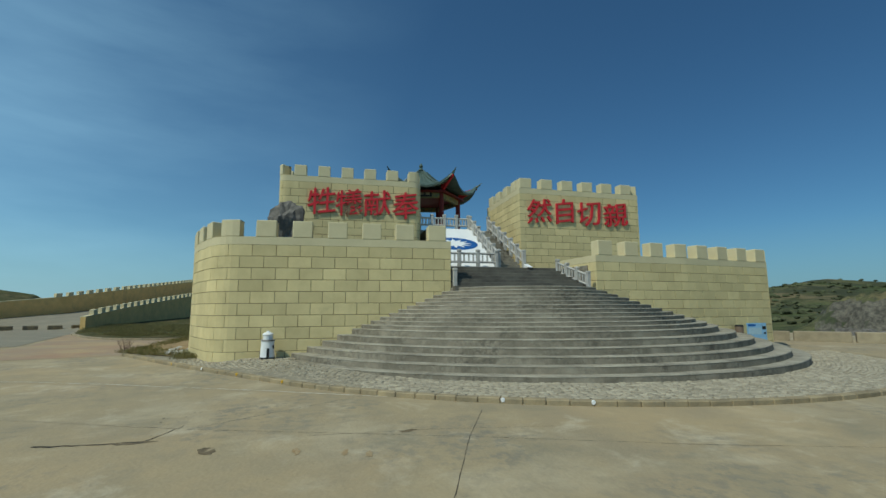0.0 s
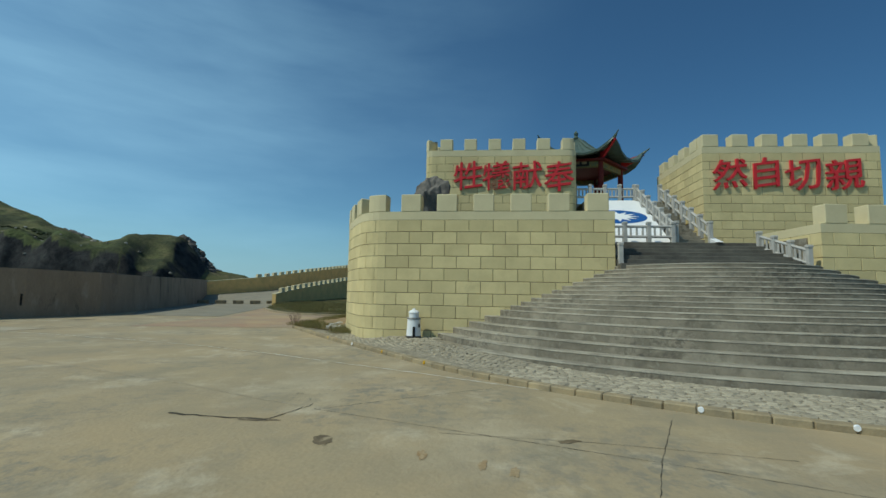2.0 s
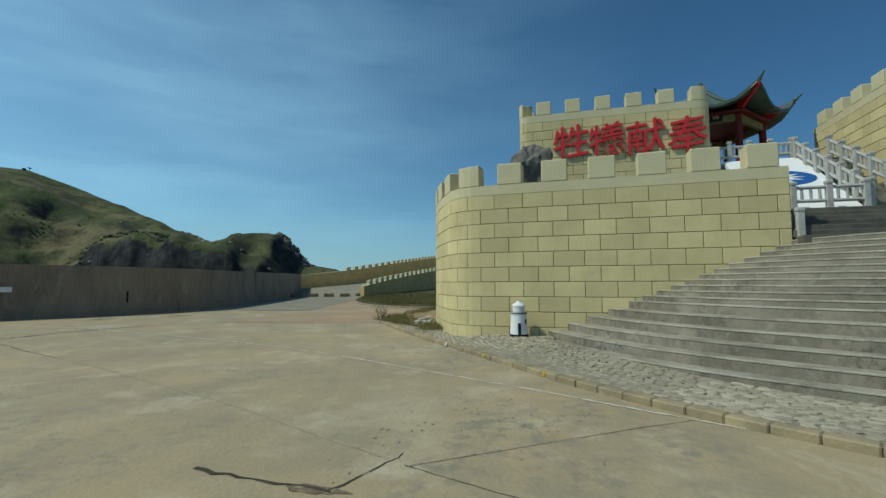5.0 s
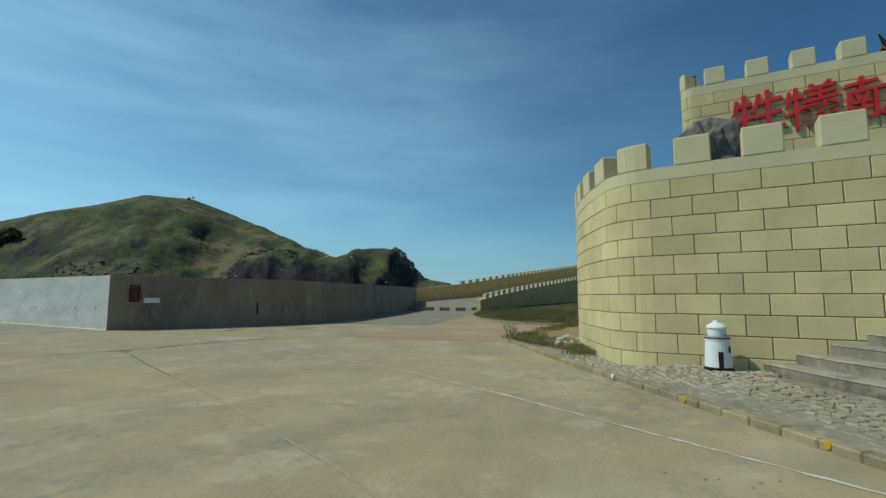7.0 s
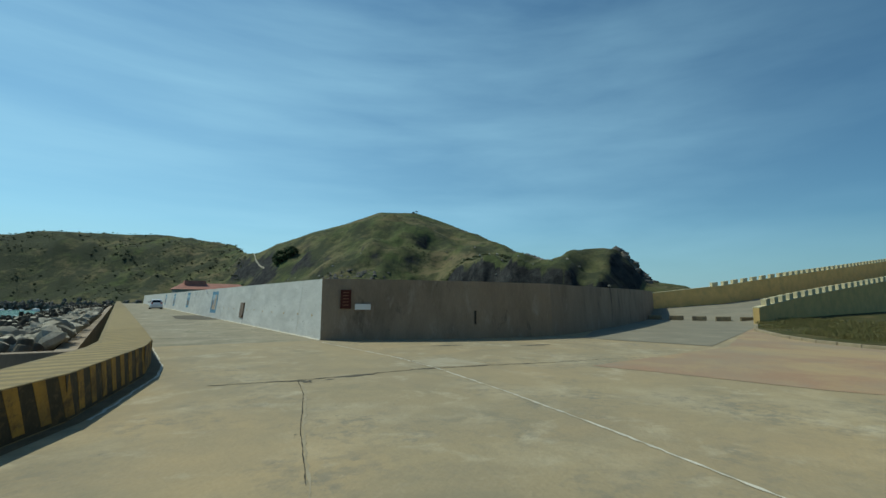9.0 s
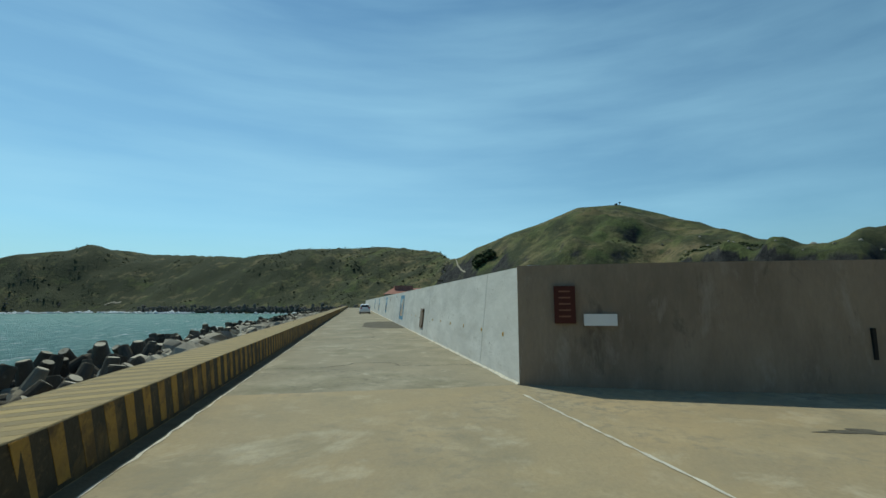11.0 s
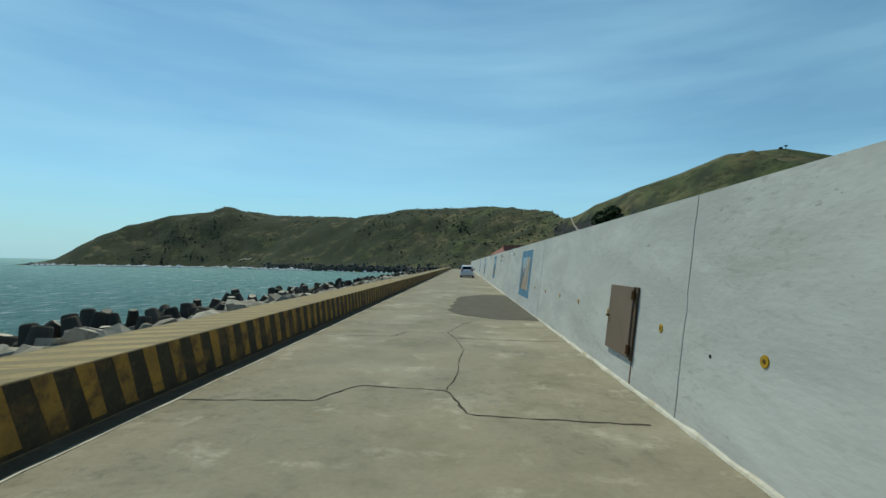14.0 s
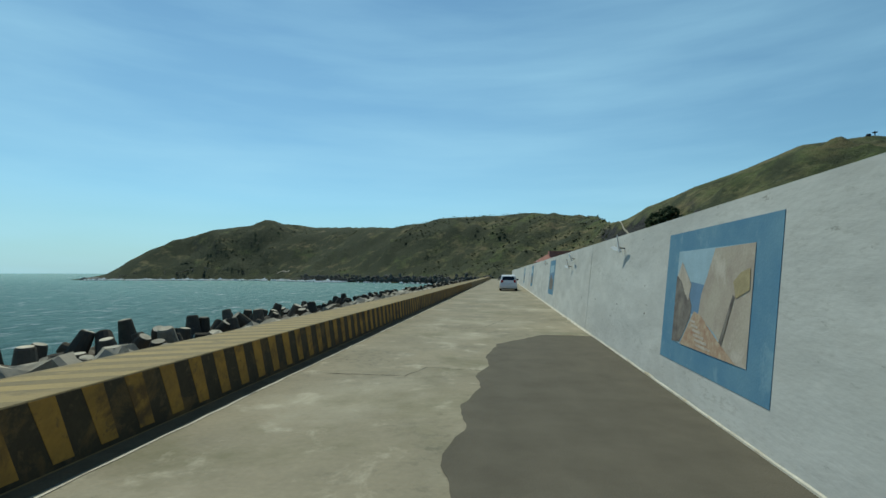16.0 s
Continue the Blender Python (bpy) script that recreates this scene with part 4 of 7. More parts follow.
# ---- red characters ----
def character(text, y, z, wide, high, line_from, line_to, label):
    """A cut-out character standing off the tower wall, written with a slight upward slant."""
    cu = bpy.data.curves.new("character", "FONT")
    cu.body = text
    cu.size = 1.3
    cu.extrude = 0.035
    cu.offset = 0.006
    tmp = new("character", cu)
    bpy.context.view_layer.update()
    me = bpy.data.meshes.new_from_object(tmp.evaluated_get(bpy.context.evaluated_depsgraph_get()))
    bpy.data.objects.remove(tmp)
    me.materials.clear()
    me.materials.append(RED)
    me.transform(Matrix(((1, 0, 0, 0), (0.14, 1, 0, 0), (0, 0, 1, 0), (0, 0, 0, 1))))
    a, b = Vector(line_from), Vector(line_to)
    c = a.lerp(b, (y - a.y) / (b.y - a.y))
    d = (b - a).normalized()
    out = Vector((d.y, -d.x))
    xs, ys = [v.co.x for v in me.vertices], [v.co.y for v in me.vertices]
    mid = Vector(((min(xs) + max(xs)) / 2, (min(ys) + max(ys)) / 2, 0))
    me.transform(Matrix.Diagonal((wide / (max(xs) - min(xs)), high / (max(ys) - min(ys)), 1, 1)) @ Matrix.Translation(-mid))
    for v in me.vertices:
        v.co.x += 0.022 * noise.noise((v.co.x * 5, v.co.y * 5, 1.0))
        v.co.y += 0.022 * noise.noise((v.co.x * 5, v.co.y * 5, 7.0))
    ob = new("red_character", me)
    ob.matrix_basis = Matrix(((d.x, 0, out.x, c.x + out.x * 0.05), (d.y, 0, out.y, c.y + out.y * 0.05), (0, 1, 0, z), (0, 0, 0, 1)))
    return tagged(ob, label, "character", "red wall characters")


for ch, y, z, wide in zip("牲犠献奉", (-23.43, -24.66, -25.97, -27.31), (6.63, 6.62, 6.62, 6.57), (1.26, 1.2, 1.24, 1.28)):
    character(ch, y, z, wide, 1.30, (5.2, -21.5), (5.2, -28.1), "red cut-out calligraphy character on the cream tower wall")
for ch, y, z, wide in zip("然自切親", (-33.98, -35.38, -36.77, -38.35), (6.50, 6.53, 6.49, 6.50), (1.36, 0.98, 1.34, 1.42)):
    character(ch, y, z, wide, 1.30, (4.68, -32.95), (4.80, -39.75), "red cut-out calligraphy character on the cream tower wall")


# ---- pavilion ----
def pavilion(cx, cy, z):
    ob = thing("pavilion", "six-sided pavilion with upturned green tiled roof and dark red columns", "pavilion", at=(cx, cy, z))
    a0 = 200
    b = bmesh.new()
    prism(b, [(cx + 2.7 * math.cos(radians(a0 + 60 * i)), cy + 2.7 * math.sin(radians(a0 + 60 * i))) for i in range(6)], z - 0.27, z)
    part("plinth", b, RAILSTONE, ob)
    for i in range(6):
        a = radians(a0 + 60 * i)
        x, y = cx + 2.15 * math.cos(a), cy + 2.15 * math.sin(a)
        b = bmesh.new()
        tube(b, (x, y, z), (x, y, z + 2.35), 0.14, 0.13, n=12)
        part("column", b, DARKRED, ob)
        b = bmesh.new()
        a2 = radians(a0 + 60 * (i + 1))
        x2, y2 = cx + 2.15 * math.cos(a2), cy + 2.15 * math.sin(a2)
        d = Vector((x2 - x, y2 - y, 0))
        mm = Matrix.Translation((x, y, z + 1.85)) @ Matrix.Rotation(math.atan2(d.y, d.x), 4, "Z")
        box(b, 0, d.length, -0.08, 0.08, 0.0, 0.42, m=mm, bevel=0.01)
        part("beam", b, BEAM, ob)
    # roof: curved skin, raised at the corners
    n, rows = 60, 8
    b = bmesh.new()
    top = []
    for j in range(rows + 1):
        t = j / rows
        ring = []
        for i in range(n):
            a = 360 * i / n
            k = (a % 60) / 60
            near = abs(2 * k - 1) ** 3
            flat = math.cos(radians(30)) / math.cos(radians((a % 60) - 30))
            rad = (0.12 + (3.25 - 0.12) * t) * (flat + (1.04 - flat) * 0.55 * near * t)
            zz = z + 3.75 - 1.55 * (1 - (1 - t) ** 1.8) + 0.75 * near * t ** 4
            x, y = cx + rad * math.cos(radians(a + a0)), cy + rad * math.sin(radians(a + a0))
            ring.append(b.verts.new((x, y, zz + (0.03 if (i % 2) else 0.0))))
        top.append(ring)
    for j in range(rows):
        for i in range(n):
            b.faces.new((top[j][i], top[j][(i + 1) % n], top[j + 1][(i + 1) % n], top[j + 1][i]))
    bmesh.ops.recalc_face_normals(b, faces=b.faces[:])
    r = bmesh.ops.solidify(b, geom=b.faces[:], thickness=0.10)
    part("roof", b, ROOFTILE, ob, "upturned green glazed tile roof")
    b = bmesh.new()
    prism(b, [(cx + 2.5 * math.cos(radians(a0 + 60 * i)), cy + 2.5 * math.sin(radians(a0 + 60 * i))) for i in range(6)], z + 2.12, z + 2.22)
    part("ceiling_board", b, DARKRED, ob)
    for i in range(6):
        a = radians(a0 + 60 * i)
        u = Vector((math.cos(a), math.sin(a), 0))
        b = bmesh.new()
        c = Vector((cx, cy, 0))
        prev = None
        for j in range(9):
            t = j / 8
            p = c + u * (0.3 + 3.05 * t) + Vector((0, 0, z + 3.82 - 1.55 * (1 - (1 - t) ** 1.8) + 0.75 * t ** 4))
            if prev is not None:
                tube(b, prev, p, 0.075, n=6)
            prev = p
        tube(b, prev, prev + u * 0.22 + Vector((0, 0, 0.18)), 0.06, 0.02, n=6)
        part("hip_ridge", b, ROOFTILE, ob)
        b = bmesh.new()
        p0 = c + u * 2.2 + Vector((0, 0, z + 2.15))
        p1 = c + u * 3.3 + Vector((0, 0, z + 2.82))
        w = Vector((-u.y, u.x, 0)) * 0.05
        q = [p0 - w, p1 - w, p1 - w + Vector((0, 0, 0.1)), p0 - w + Vector((0, 0, 0.45))]
        q2 = [v + 2 * w for v in q]
        va, vb = [b.verts.new(v) for v in q], [b.verts.new(v) for v in q2]
        b.faces.new(va)
        b.faces.new(vb[::-1])
        for e in range(4):
            b.faces.new((va[e], va[(e + 1) % 4], vb[(e + 1) % 4], vb[e]))
        bmesh.ops.recalc_face_normals(b, faces=b.faces[:])
        part("corner_bracket", b, RED, ob, "red painted corner bracket")
    b = bmesh.new()
    spin(b, [(0.0, 0.0), (0.2, 0.0), (0.22, 0.08), (0.1, 0.14), (0.16, 0.26), (0.08, 0.36), (0.12, 0.5), (0.05, 0.62), (0.0, 0.68)], (cx, cy, z + 3.7), 12)
    part("finial", b, ROOFTILE, ob)
    b = bmesh.new()
    a = radians(a0 - 30)
    mm = Matrix.Translation((cx + 1.95 * math.cos(a), cy + 1.95 * math.sin(a), z + 1.9)) @ Matrix.Rotation(a, 4, "Z")
    box(b, 0, 0.06, -0.55, 0.55, 0.0, 0.36, m=mm, bevel=0.01)
    plaque = part("name_board", b, BLACK, ob, "dark name board with pale writing")
    for i in range(3):
        part("writing_bar", block(0.055, 0.07, -0.42 + 0.32 * i, -0.2 + 0.32 * i, 0.09, 0.27, m=mm), KERB, plaque)
    return ob


pavilion(9.6, -28.9, 5.8)


# ---- lighthouse model ----
def lighthouse(x, y, z):
    ob = thing("lighthouse_model", "small white model lighthouse with a black door and ledge", "lighthouse model", at=(x, y, z))
    b = bmesh.new()
    spin(b, [(0, 0.05), (0.29, 0.05), (0.255, 0.56), (0.265, 0.57), (0.265, 0.60), (0.0, 0.60)], (x, y, z), 24)
    part("tower", b, WHITE, ob, smooth=False)
    b = bmesh.new()
    spin(b, [(0, 0.0), (0.305, 0.0), (0.305, 0.05), (0, 0.05)], (x, y, z), 24)
    part("plinth", b, BLACK, ob, "black painted plinth")
    b = bmesh.new()
    spin(b, [(0, 0.60), (0.27, 0.60), (0.27, 0.625), (0, 0.625)], (x, y, z), 24)
    part("gallery", b, BLACK, ob, "thin black gallery ring")
    b = bmesh.new()
    spin(b, [(0.262, 0.625), (0.275, 0.625), (0.275, 0.66), (0.262, 0.66)], (x, y, z), 24)
    part("gallery_rail", b, RAILSTONE, ob)
    b = bmesh.new()
    spin(b, [(0, 0.625), (0.20, 0.625), (0.20, 0.80), (0.225, 0.81), (0.215, 0.84), (0.15, 0.89), (0.07, 0.92), (0.06, 0.955), (0.0, 0.96)], (x, y, z), 20)
    part("lantern", b, WHITE, ob)
    mm = Matrix.Translation((x, y, z)) @ Matrix.Rotation(radians(190), 4, "Z")
    part("door", block(0.2, 0.295, -0.05, 0.05, 0.05, 0.36, m=mm), BLACK, ob, "black arched door")
    for k in (150, 290):
        wm = Matrix.Translation((x, y, z)) @ Matrix.Rotation(radians(k + 90), 4, "Z")
        part("window", block(0.24, 0.277, -0.035, 0.035, 0.34, 0.46, m=wm), BLACK, ob, "small dark window")
    return ob


lighthouse(-0.16, -22.02, 0.13).scale = (0.78, 0.78, 0.92)

# ---- ramp road, ramparts and grass bank behind the fort ----
RAMP_A = [(42.5, 12.2, 1.75), (51.7, 8.6, 2.75), (62.0, 6.0, 4.1), (84.0, 4.6, 6.3), (125.0, 4.0, 10.2), (200.0, 3.6, 17.6), (330.0, 3.4, 30.8)]
RAMP_B = [(31.4, -2.8, 0.42), (38.0, -2.6, 1.05), (47.0, -2.7, 1.85), (62.0, -3.3, 3.15), (112.0, -6.6, 7.8), (150.0, -9.6, 11.6)]
bm = bmesh.new()
left = [(36.0, 9.2, -0.05)] + RAMP_A
right = [(34.5, -1.6, -0.08)] + RAMP_B[1:]
left = [left[0]] + [(p[0], p[1], p[2] - d) for p, d in ((left[1], 1.0), (left[2], 1.35), (left[3], 1.6), (left[5], 1.9))]
right = [right[0]] + [(p[0], p[1], p[2] - 0.55) for p in right[1:5]]
rows = []
for p, q in zip(left, right):
    rows.append([bm.verts.new(Vector(p).lerp(Vector(q), k / 4)) for k in range(5)])
for p, q in zip(rows, rows[1:]):
    for k in range(4):
        bm.faces.new((p[k], p[k + 1], q[k + 1], q[k]))
bmesh.ops.recalc_face_normals(bm, faces=bm.faces[:])
if sum(f.normal.z for f in bm.faces) < 0:
    bmesh.ops.reverse_faces(bm, faces=bm.faces[:])
solo("ramp_road", bm, RAMPCON, "grey concrete ramp road climbing behind the fort", "road", kind="structure")


def rampart(pts, label, down, first, post=0.80, gap=0.85):
    """A long sloping parapet with small white-topped merlons."""
    line = Line([(x, y) for x, y, z in pts])
    zs = [z for x, y, z in pts]

    def z_at(s):
        for i in range(len(zs) - 1):
            if s <= line.s[i + 1] + 1e-6:
                k = (s - line.s[i]) / (line.s[i + 1] - line.s[i])
                return zs[i] + (zs[i + 1] - zs[i]) * k
        return zs[-1]
    ob = thing("rampart", label, "rampart", group="ramparts", at=(pts[0][0], pts[0][1], zs[0]))
    bm = bmesh.new()
    strip(bm, line, 0.0, 0.4, lambda s: z_at(s) - down(s), lambda s: z_at(s) + 0.72)
    part("wall", bm, RAMPARTM, ob)
    bm = bmesh.new()
    strip(bm, line, -0.03, 0.43, lambda s: z_at(s) + 0.722, lambda s: z_at(s) + 0.78)
    part("coping", bm, CREAM_PLAIN, ob)
    s = first
    while s + post < line.length:
        bm = bmesh.new()
        strip(bm, line, 0.02, 0.38, lambda q: z_at(q) + 0.78, lambda q: z_at(q) + 1.22, s0=s, s1=s + post)
        part("merlon", bm, CREAM_PLAIN, ob)
        s += post + gap
    return ob


RAMPARTM = material("tan_rendered_rampart", (0.78, 0.53, 0.21), 0.85, 0.2, 1.0, 20, 0.3, tint=(0.62, 0.43, 0.17), more=((0.4, (0.30, 0.23, 0.12), 0.7, 0.55, 0.7),))
rampart(RAMP_B, "tan rendered ramp parapet with pale battlements above the grass bank", lambda s: 0.7 + 0.10 * s, 1.5)
rampart([(p[0], p[1], p[2]) for p in RAMP_A], "tan rendered outer ramp parapet with pale battlements", lambda s: 3.2, 8.6)
solo("rampart_end_wall", block(0, 5.6, 0, 0.4, -1.0, 2.1, m=Matrix.Translation((38.3, 10.2, 0)) @ Matrix.Rotation(radians(25), 4, "Z")), RAMPARTM, "tan rendered wall linking seawall and rampart", "wall", kind="structure")

GRASSM = material("dry_grass_turf", (0.085, 0.080, 0.030), 0.95, 0.4, 0.9, 20, 0.8, tint=(0.05, 0.052, 0.02), stain=0.7, stain_colour=(0.17, 0.125, 0.065), stain_scale=0.5, spec=0.1)
DIRT = material("sandy_dirt", (0.33, 0.24, 0.13), 0.95, 0.3, 1.2, 20, 0.7, tint=(0.22, 0.16, 0.09), spec=0.1)
bm = bmesh.new()
bank_in = [(15.9, -15.35), (16.35, -14.5), (16.15, -13.1), (16.35, -11.7), (17.4, -10.1), (19.5, -8.1), (23.6, -5.5), (30.6, -2.9)]
bank_mid = [(19.0, -17.6), (23.0, -16.5), (25.0, -14.5), (27.0, -12.5), (29.0, -10.0), (31.0, -7.4), (33.0, -5.0), (34.5, -2.95)]
bank_far = [(30.0, -19.5), (62.0, -19.5), (88.0, -17.0), (88.0, -12.0), (80.0, -7.5), (66.0, -4.6), (52.0, -3.4), (38.0, -2.8)]
rows = []
for p, q, r in zip(bank_in, bank_mid, bank_far):
    row = []
    for j in range(15):
        t = j / 14
        if t < 0.5:
            u = t / 0.5
            x, y = p[0] + (q[0] - p[0]) * u, p[1] + (q[1] - p[1]) * u
            z = 0.02 + 0.20 * u
        else:
            u = (t - 0.5) / 0.5
            x, y = q[0] + (r[0] - q[0]) * u, q[1] + (r[1] - q[1]) * u
            z = 0.22 + 0.022 * max(0.0, x - 34.0) * u
        z += 0.14 * noise.noise((x * 0.45, y * 0.45, 0)) * (1 if j else 0)
        row.append(bm.verts.new((x, y, z)))
    rows.append(row)
for p, q in zip(rows, rows[1:]):
    for a, b2, c, d in zip(p, p[1:], q[1:], q):
        bm.faces.new((a, b2, c, d))
bmesh.ops.recalc_face_normals(bm, faces=bm.faces[:])
if sum(f.normal.z for f in bm.faces) < 0:
    bmesh.ops.reverse_faces(bm, faces=bm.faces[:])
solo("grass_bank", bm, GRASSM, "scruffy dry grass bank below the ramp parapet", "grass", kind="structure", smooth=True)

PALEKERB = material("pale_concrete_kerb", (0.36, 0.30, 0.20), 0.9, 0.3, 2, 40, 0.4, tint=(0.27, 0.225, 0.15), object_vary=0.1)
isl = Line([(5.35, -15.75), (15.75, -15.2), (16.2, -14.5), (16.0, -13.1), (16.2, -11.7), (17.25, -10.1), (19.35, -8.1), (23.45, -5.45), (30.4, -2.8)])
kerb2 = thing("island_kerb", "low pale concrete kerb round the grass bank", "kerb", kind="structure", at=(20, -8.7, 0))
kb = bmesh.new()
box(kb, -0.48, 0.48, 0.0, 0.22, -0.2, 0.13, bevel=0.015)
kerb2_me = mesh_of("kerb_stone", kb, PALEKERB)
s = 0.0
while s + 1.0 < isl.length:
    m, span = isl.chord(s, s + 1.0)
    m = m.copy()
    m.translation.z = ground(m.translation.x, m.translation.y)
    part("kerb_stone", kerb2_me, None, kerb2, m=m @ Matrix.Diagonal((1, -1, 1, 1)))
    s += 1.0

# dirt corner between kerb, bank and fort
bm = bmesh.new()
tri = [(5.3, -15.95), (1.75, -19.55), (3.2, -18.95), (4.6, -18.6), (6.8, -18.1), (10.0, -18.3), (15.0, -18.6), (19.5, -18.0), (16.0, -15.4), (10.6, -15.65)]
bm.faces.new([bm.verts.new((x, y, 0.0)) for x, y in tri])
bmesh.ops.triangulate(bm, faces=bm.faces[:])
bmesh.ops.subdivide_edges(bm, edges=bm.edges[:], cuts=6, use_grid_fill=True)
for v in bm.verts:
    e = min(1.0, max(0.0, (v.co - Vector((8.5, -17.0, 0))).length / 5.0))
    v.co.z = 0.02 + (1 - e) * 0.10 + 0.05 * noise.noise((v.co.x * 1.3, v.co.y * 1.3, 0))
bm.normal_update()
if sum(f.normal.z for f in bm.faces) < 0:
    bmesh.ops.reverse_faces(bm, faces=bm.faces[:])
solo("dirt_corner", bm, DIRT, "bare sandy dirt corner beside the fort wall", "dirt", kind="structure", smooth=True)
# loose pale stones on the bare dirt
rng = random.Random(12)
for i in range(9):
    b = bmesh.new()
    bmesh.ops.create_icosphere(b, subdivisions=2, radius=1)
    c, r = Vector((rng.uniform(3.4, 8.5), 0, 0.05)), rng.uniform(0.07, 0.17)
    c.y = -18.55 + 0.12 * (c.x - 3.4) + rng.uniform(0.0, 0.9)
    for v in b.verts:
        v.co = c + Vector((v.co.x * 1.4, v.co.y, v.co.z * 0.7)) * r * (1 + 0.35 * noise.noise(v.co * 1.7 + Vector((i * 3.0, 0, 0))))
    solo("loose_stone", b, RAILSTONE, "pale loose stone lying on the dirt corner", "stone", "loose stones")


def blades(name, spots, mat, label, rng, height=(0.12, 0.4), per=26, spread=0.35):
    """Tufts of thin bent blades, each two triangles wide at the foot."""
    verts, faces = [], []
    for x, y, z in spots:
        for _ in range(per):
            a = rng.uniform(0, 6.283)
            r = spread * math.sqrt(rng.random())
            bx, by = x + r * math.cos(a), y + r * math.sin(a)
            h = rng.uniform(*height)
            lean = rng.uniform(0.05, 0.5) * h
            b = rng.uniform(0, 6.283)
            w = 0.004 + 0.014 * h
            px, py = -math.sin(b) * w, math.cos(b) * w
            i = len(verts)
            verts += [(bx - px, by - py, z), (bx + px, by + py, z), (bx + math.cos(b) * lean * 0.4, by + math.sin(b) * lean * 0.4, z + h * 0.65),
                      (bx + math.cos(b) * lean, by + math.sin(b) * lean, z + h)]
            faces += [(i, i + 1, i + 2), (i + 1, i + 3, i + 2)]
    me = bpy.data.meshes.new(name)
    me.from_pydata(verts, [], faces)
    me.materials.append(mat)
    return tagged(new(name, me), label, "grass", kind="stuff")


rng = random.Random(4)
BLADE = material("grass_blade_green", (0.13, 0.14, 0.045), 0.8, 0.3, 3, 30, 0, tint=(0.25, 0.195, 0.085), island=0.3, spec=0.2)
spots = []
for _ in range(60):
    t = rng.random()
    u = rng.random() ** 1.6
    spots.append((5.1 - 3.1 * t + 1.5 * u, -15.95 - 3.3 * t + rng.uniform(-0.2, 0.2) - 0.15 * u, 0.02))
for _ in range(26):
    spots.append((rng.uniform(1.5, 3.6), -19.75 + rng.uniform(0.0, 0.45) + 0.5 * rng.random(), 0.04))
for _ in range(85):
    t = rng.random()
    spots.append((5.6 + 10.4 * t, -15.9 + 0.55 * t - rng.uniform(0.05, 0.75), 0.03))
blades("weeds", spots, BLADE, "low green weeds along the dirt corner", rng, height=(0.03, 0.17), per=80, spread=0.34)
spots = []
for _ in range(1100):
    i = rng.random() * 6.999
    k, f = int(i), i - int(i)
    p = Vector(bank_in[k]).lerp(Vector(bank_in[k + 1]), f)
    q = Vector(bank_mid[k]).lerp(Vector(bank_mid[k + 1]), f)
    u = 0.14 + 1.25 * rng.random()
    c = p.lerp(q, u)
    if noise.noise((c.x * 0.35, c.y * 0.35, 8)) > -0.25:
        spots.append((c.x, c.y, 0.0 + 0.18 * u))
blades("bank_grass", spots, BLADE, "rough grass growing on the bank", rng, height=(0.06, 0.26), per=40, spread=0.5)

# dry bush at the tip of the dirt corner
TWIG = material("dry_grey_twig", (0.17, 0.11, 0.085), 0.9, 0.3, 5, 40, 0.2)
bush = thing("dry_bush", "thin leafless dry bush at the kerb corner", "bush", at=(5.55, -15.8, 0.03))
rng = random.Random(77)
for i in range(16):
    b = bmesh.new()
    p = Vector((5.55 + rng.uniform(-0.1, 0.1), -15.8 + rng.uniform(-0.1, 0.1), 0.0))
    way = Vector((rng.uniform(-0.7, 0.7), rng.uniform(-0.7, 0.7), 1.0)).normalized()
    for j in range(4):
        q = p + way * rng.uniform(0.10, 0.15)
        tube(b, p, q, 0.008 - 0.0015 * j, 0.0065 - 0.0015 * j, n=4)
        for _ in range(3):
            side = (way + Vector((rng.uniform(-0.9, 0.9), rng.uniform(-0.9, 0.9), rng.uniform(0, 0.5)))).normalized()
            tube(b, q, q + side * rng.uniform(0.06, 0.16), 0.004, 0.002, n=3)
        p, way = q, (way + Vector((rng.uniform(-0.35, 0.35), rng.uniform(-0.35, 0.35), 0.1))).normalized()
    part("twig", b, TWIG, bush)

# barrier blocks across the ramp foot
BARRIER = material("yellow_black_worn_barrier", (0.30, 0.25, 0.15), 0.85, 0.4, 1.2, 20, 0.3, tint=(0.12, 0.11, 0.09), object_vary=0.25)
first = None
for i in range(5):
    k = i / 4
    x, y = 33.4 + 2.4 * k, 6.3 - 6.6 * k
    if first is None:
        first = solo("barrier_block", block(-0.55, 0.55, -0.2, 0.2, 0.0, 0.42, bevel=0.05), BARRIER, "worn yellow-grey concrete barrier block across the ramp", "barrier", "barrier blocks")
        first.matrix_basis = pose(x, y, -0.05, 0, 0, -70)
    else:
        copy_thing(first, pose(x, y, -0.05, 0, 0, -70 + 4 * i))

# ---- markings, joints and cracks on the paving ----
def ribbon(bm, pts, width, lift=0.004, rough=0.0, rng=None, step=0.18):
    """A thin ribbon on the ground along a plan line, with an uneven edge."""
    line = Line(pts)
    n = max(2, int(line.length / step))
    prev = None
    for i in range(n + 1):
        p, d = line.at(line.length * i / n)
        nrm = Vector((-d.y, d.x))
        off = (rng.uniform(-1, 1) * rough if rng else 0.0)
        w = width * (1 + (rng.uniform(-0.6, 0.6) if rng and rough else 0.0))
        a, b = p + nrm * (off + w / 2), p + nrm * (off - w / 2)
        cur = [bm.verts.new((q.x, q.y, ground(q.x, q.y) + lift)) for q in (a, b)]
        if prev:
            bm.faces.new((prev[0], prev[1], cur[1], cur[0]))
        prev = cur
    return bm


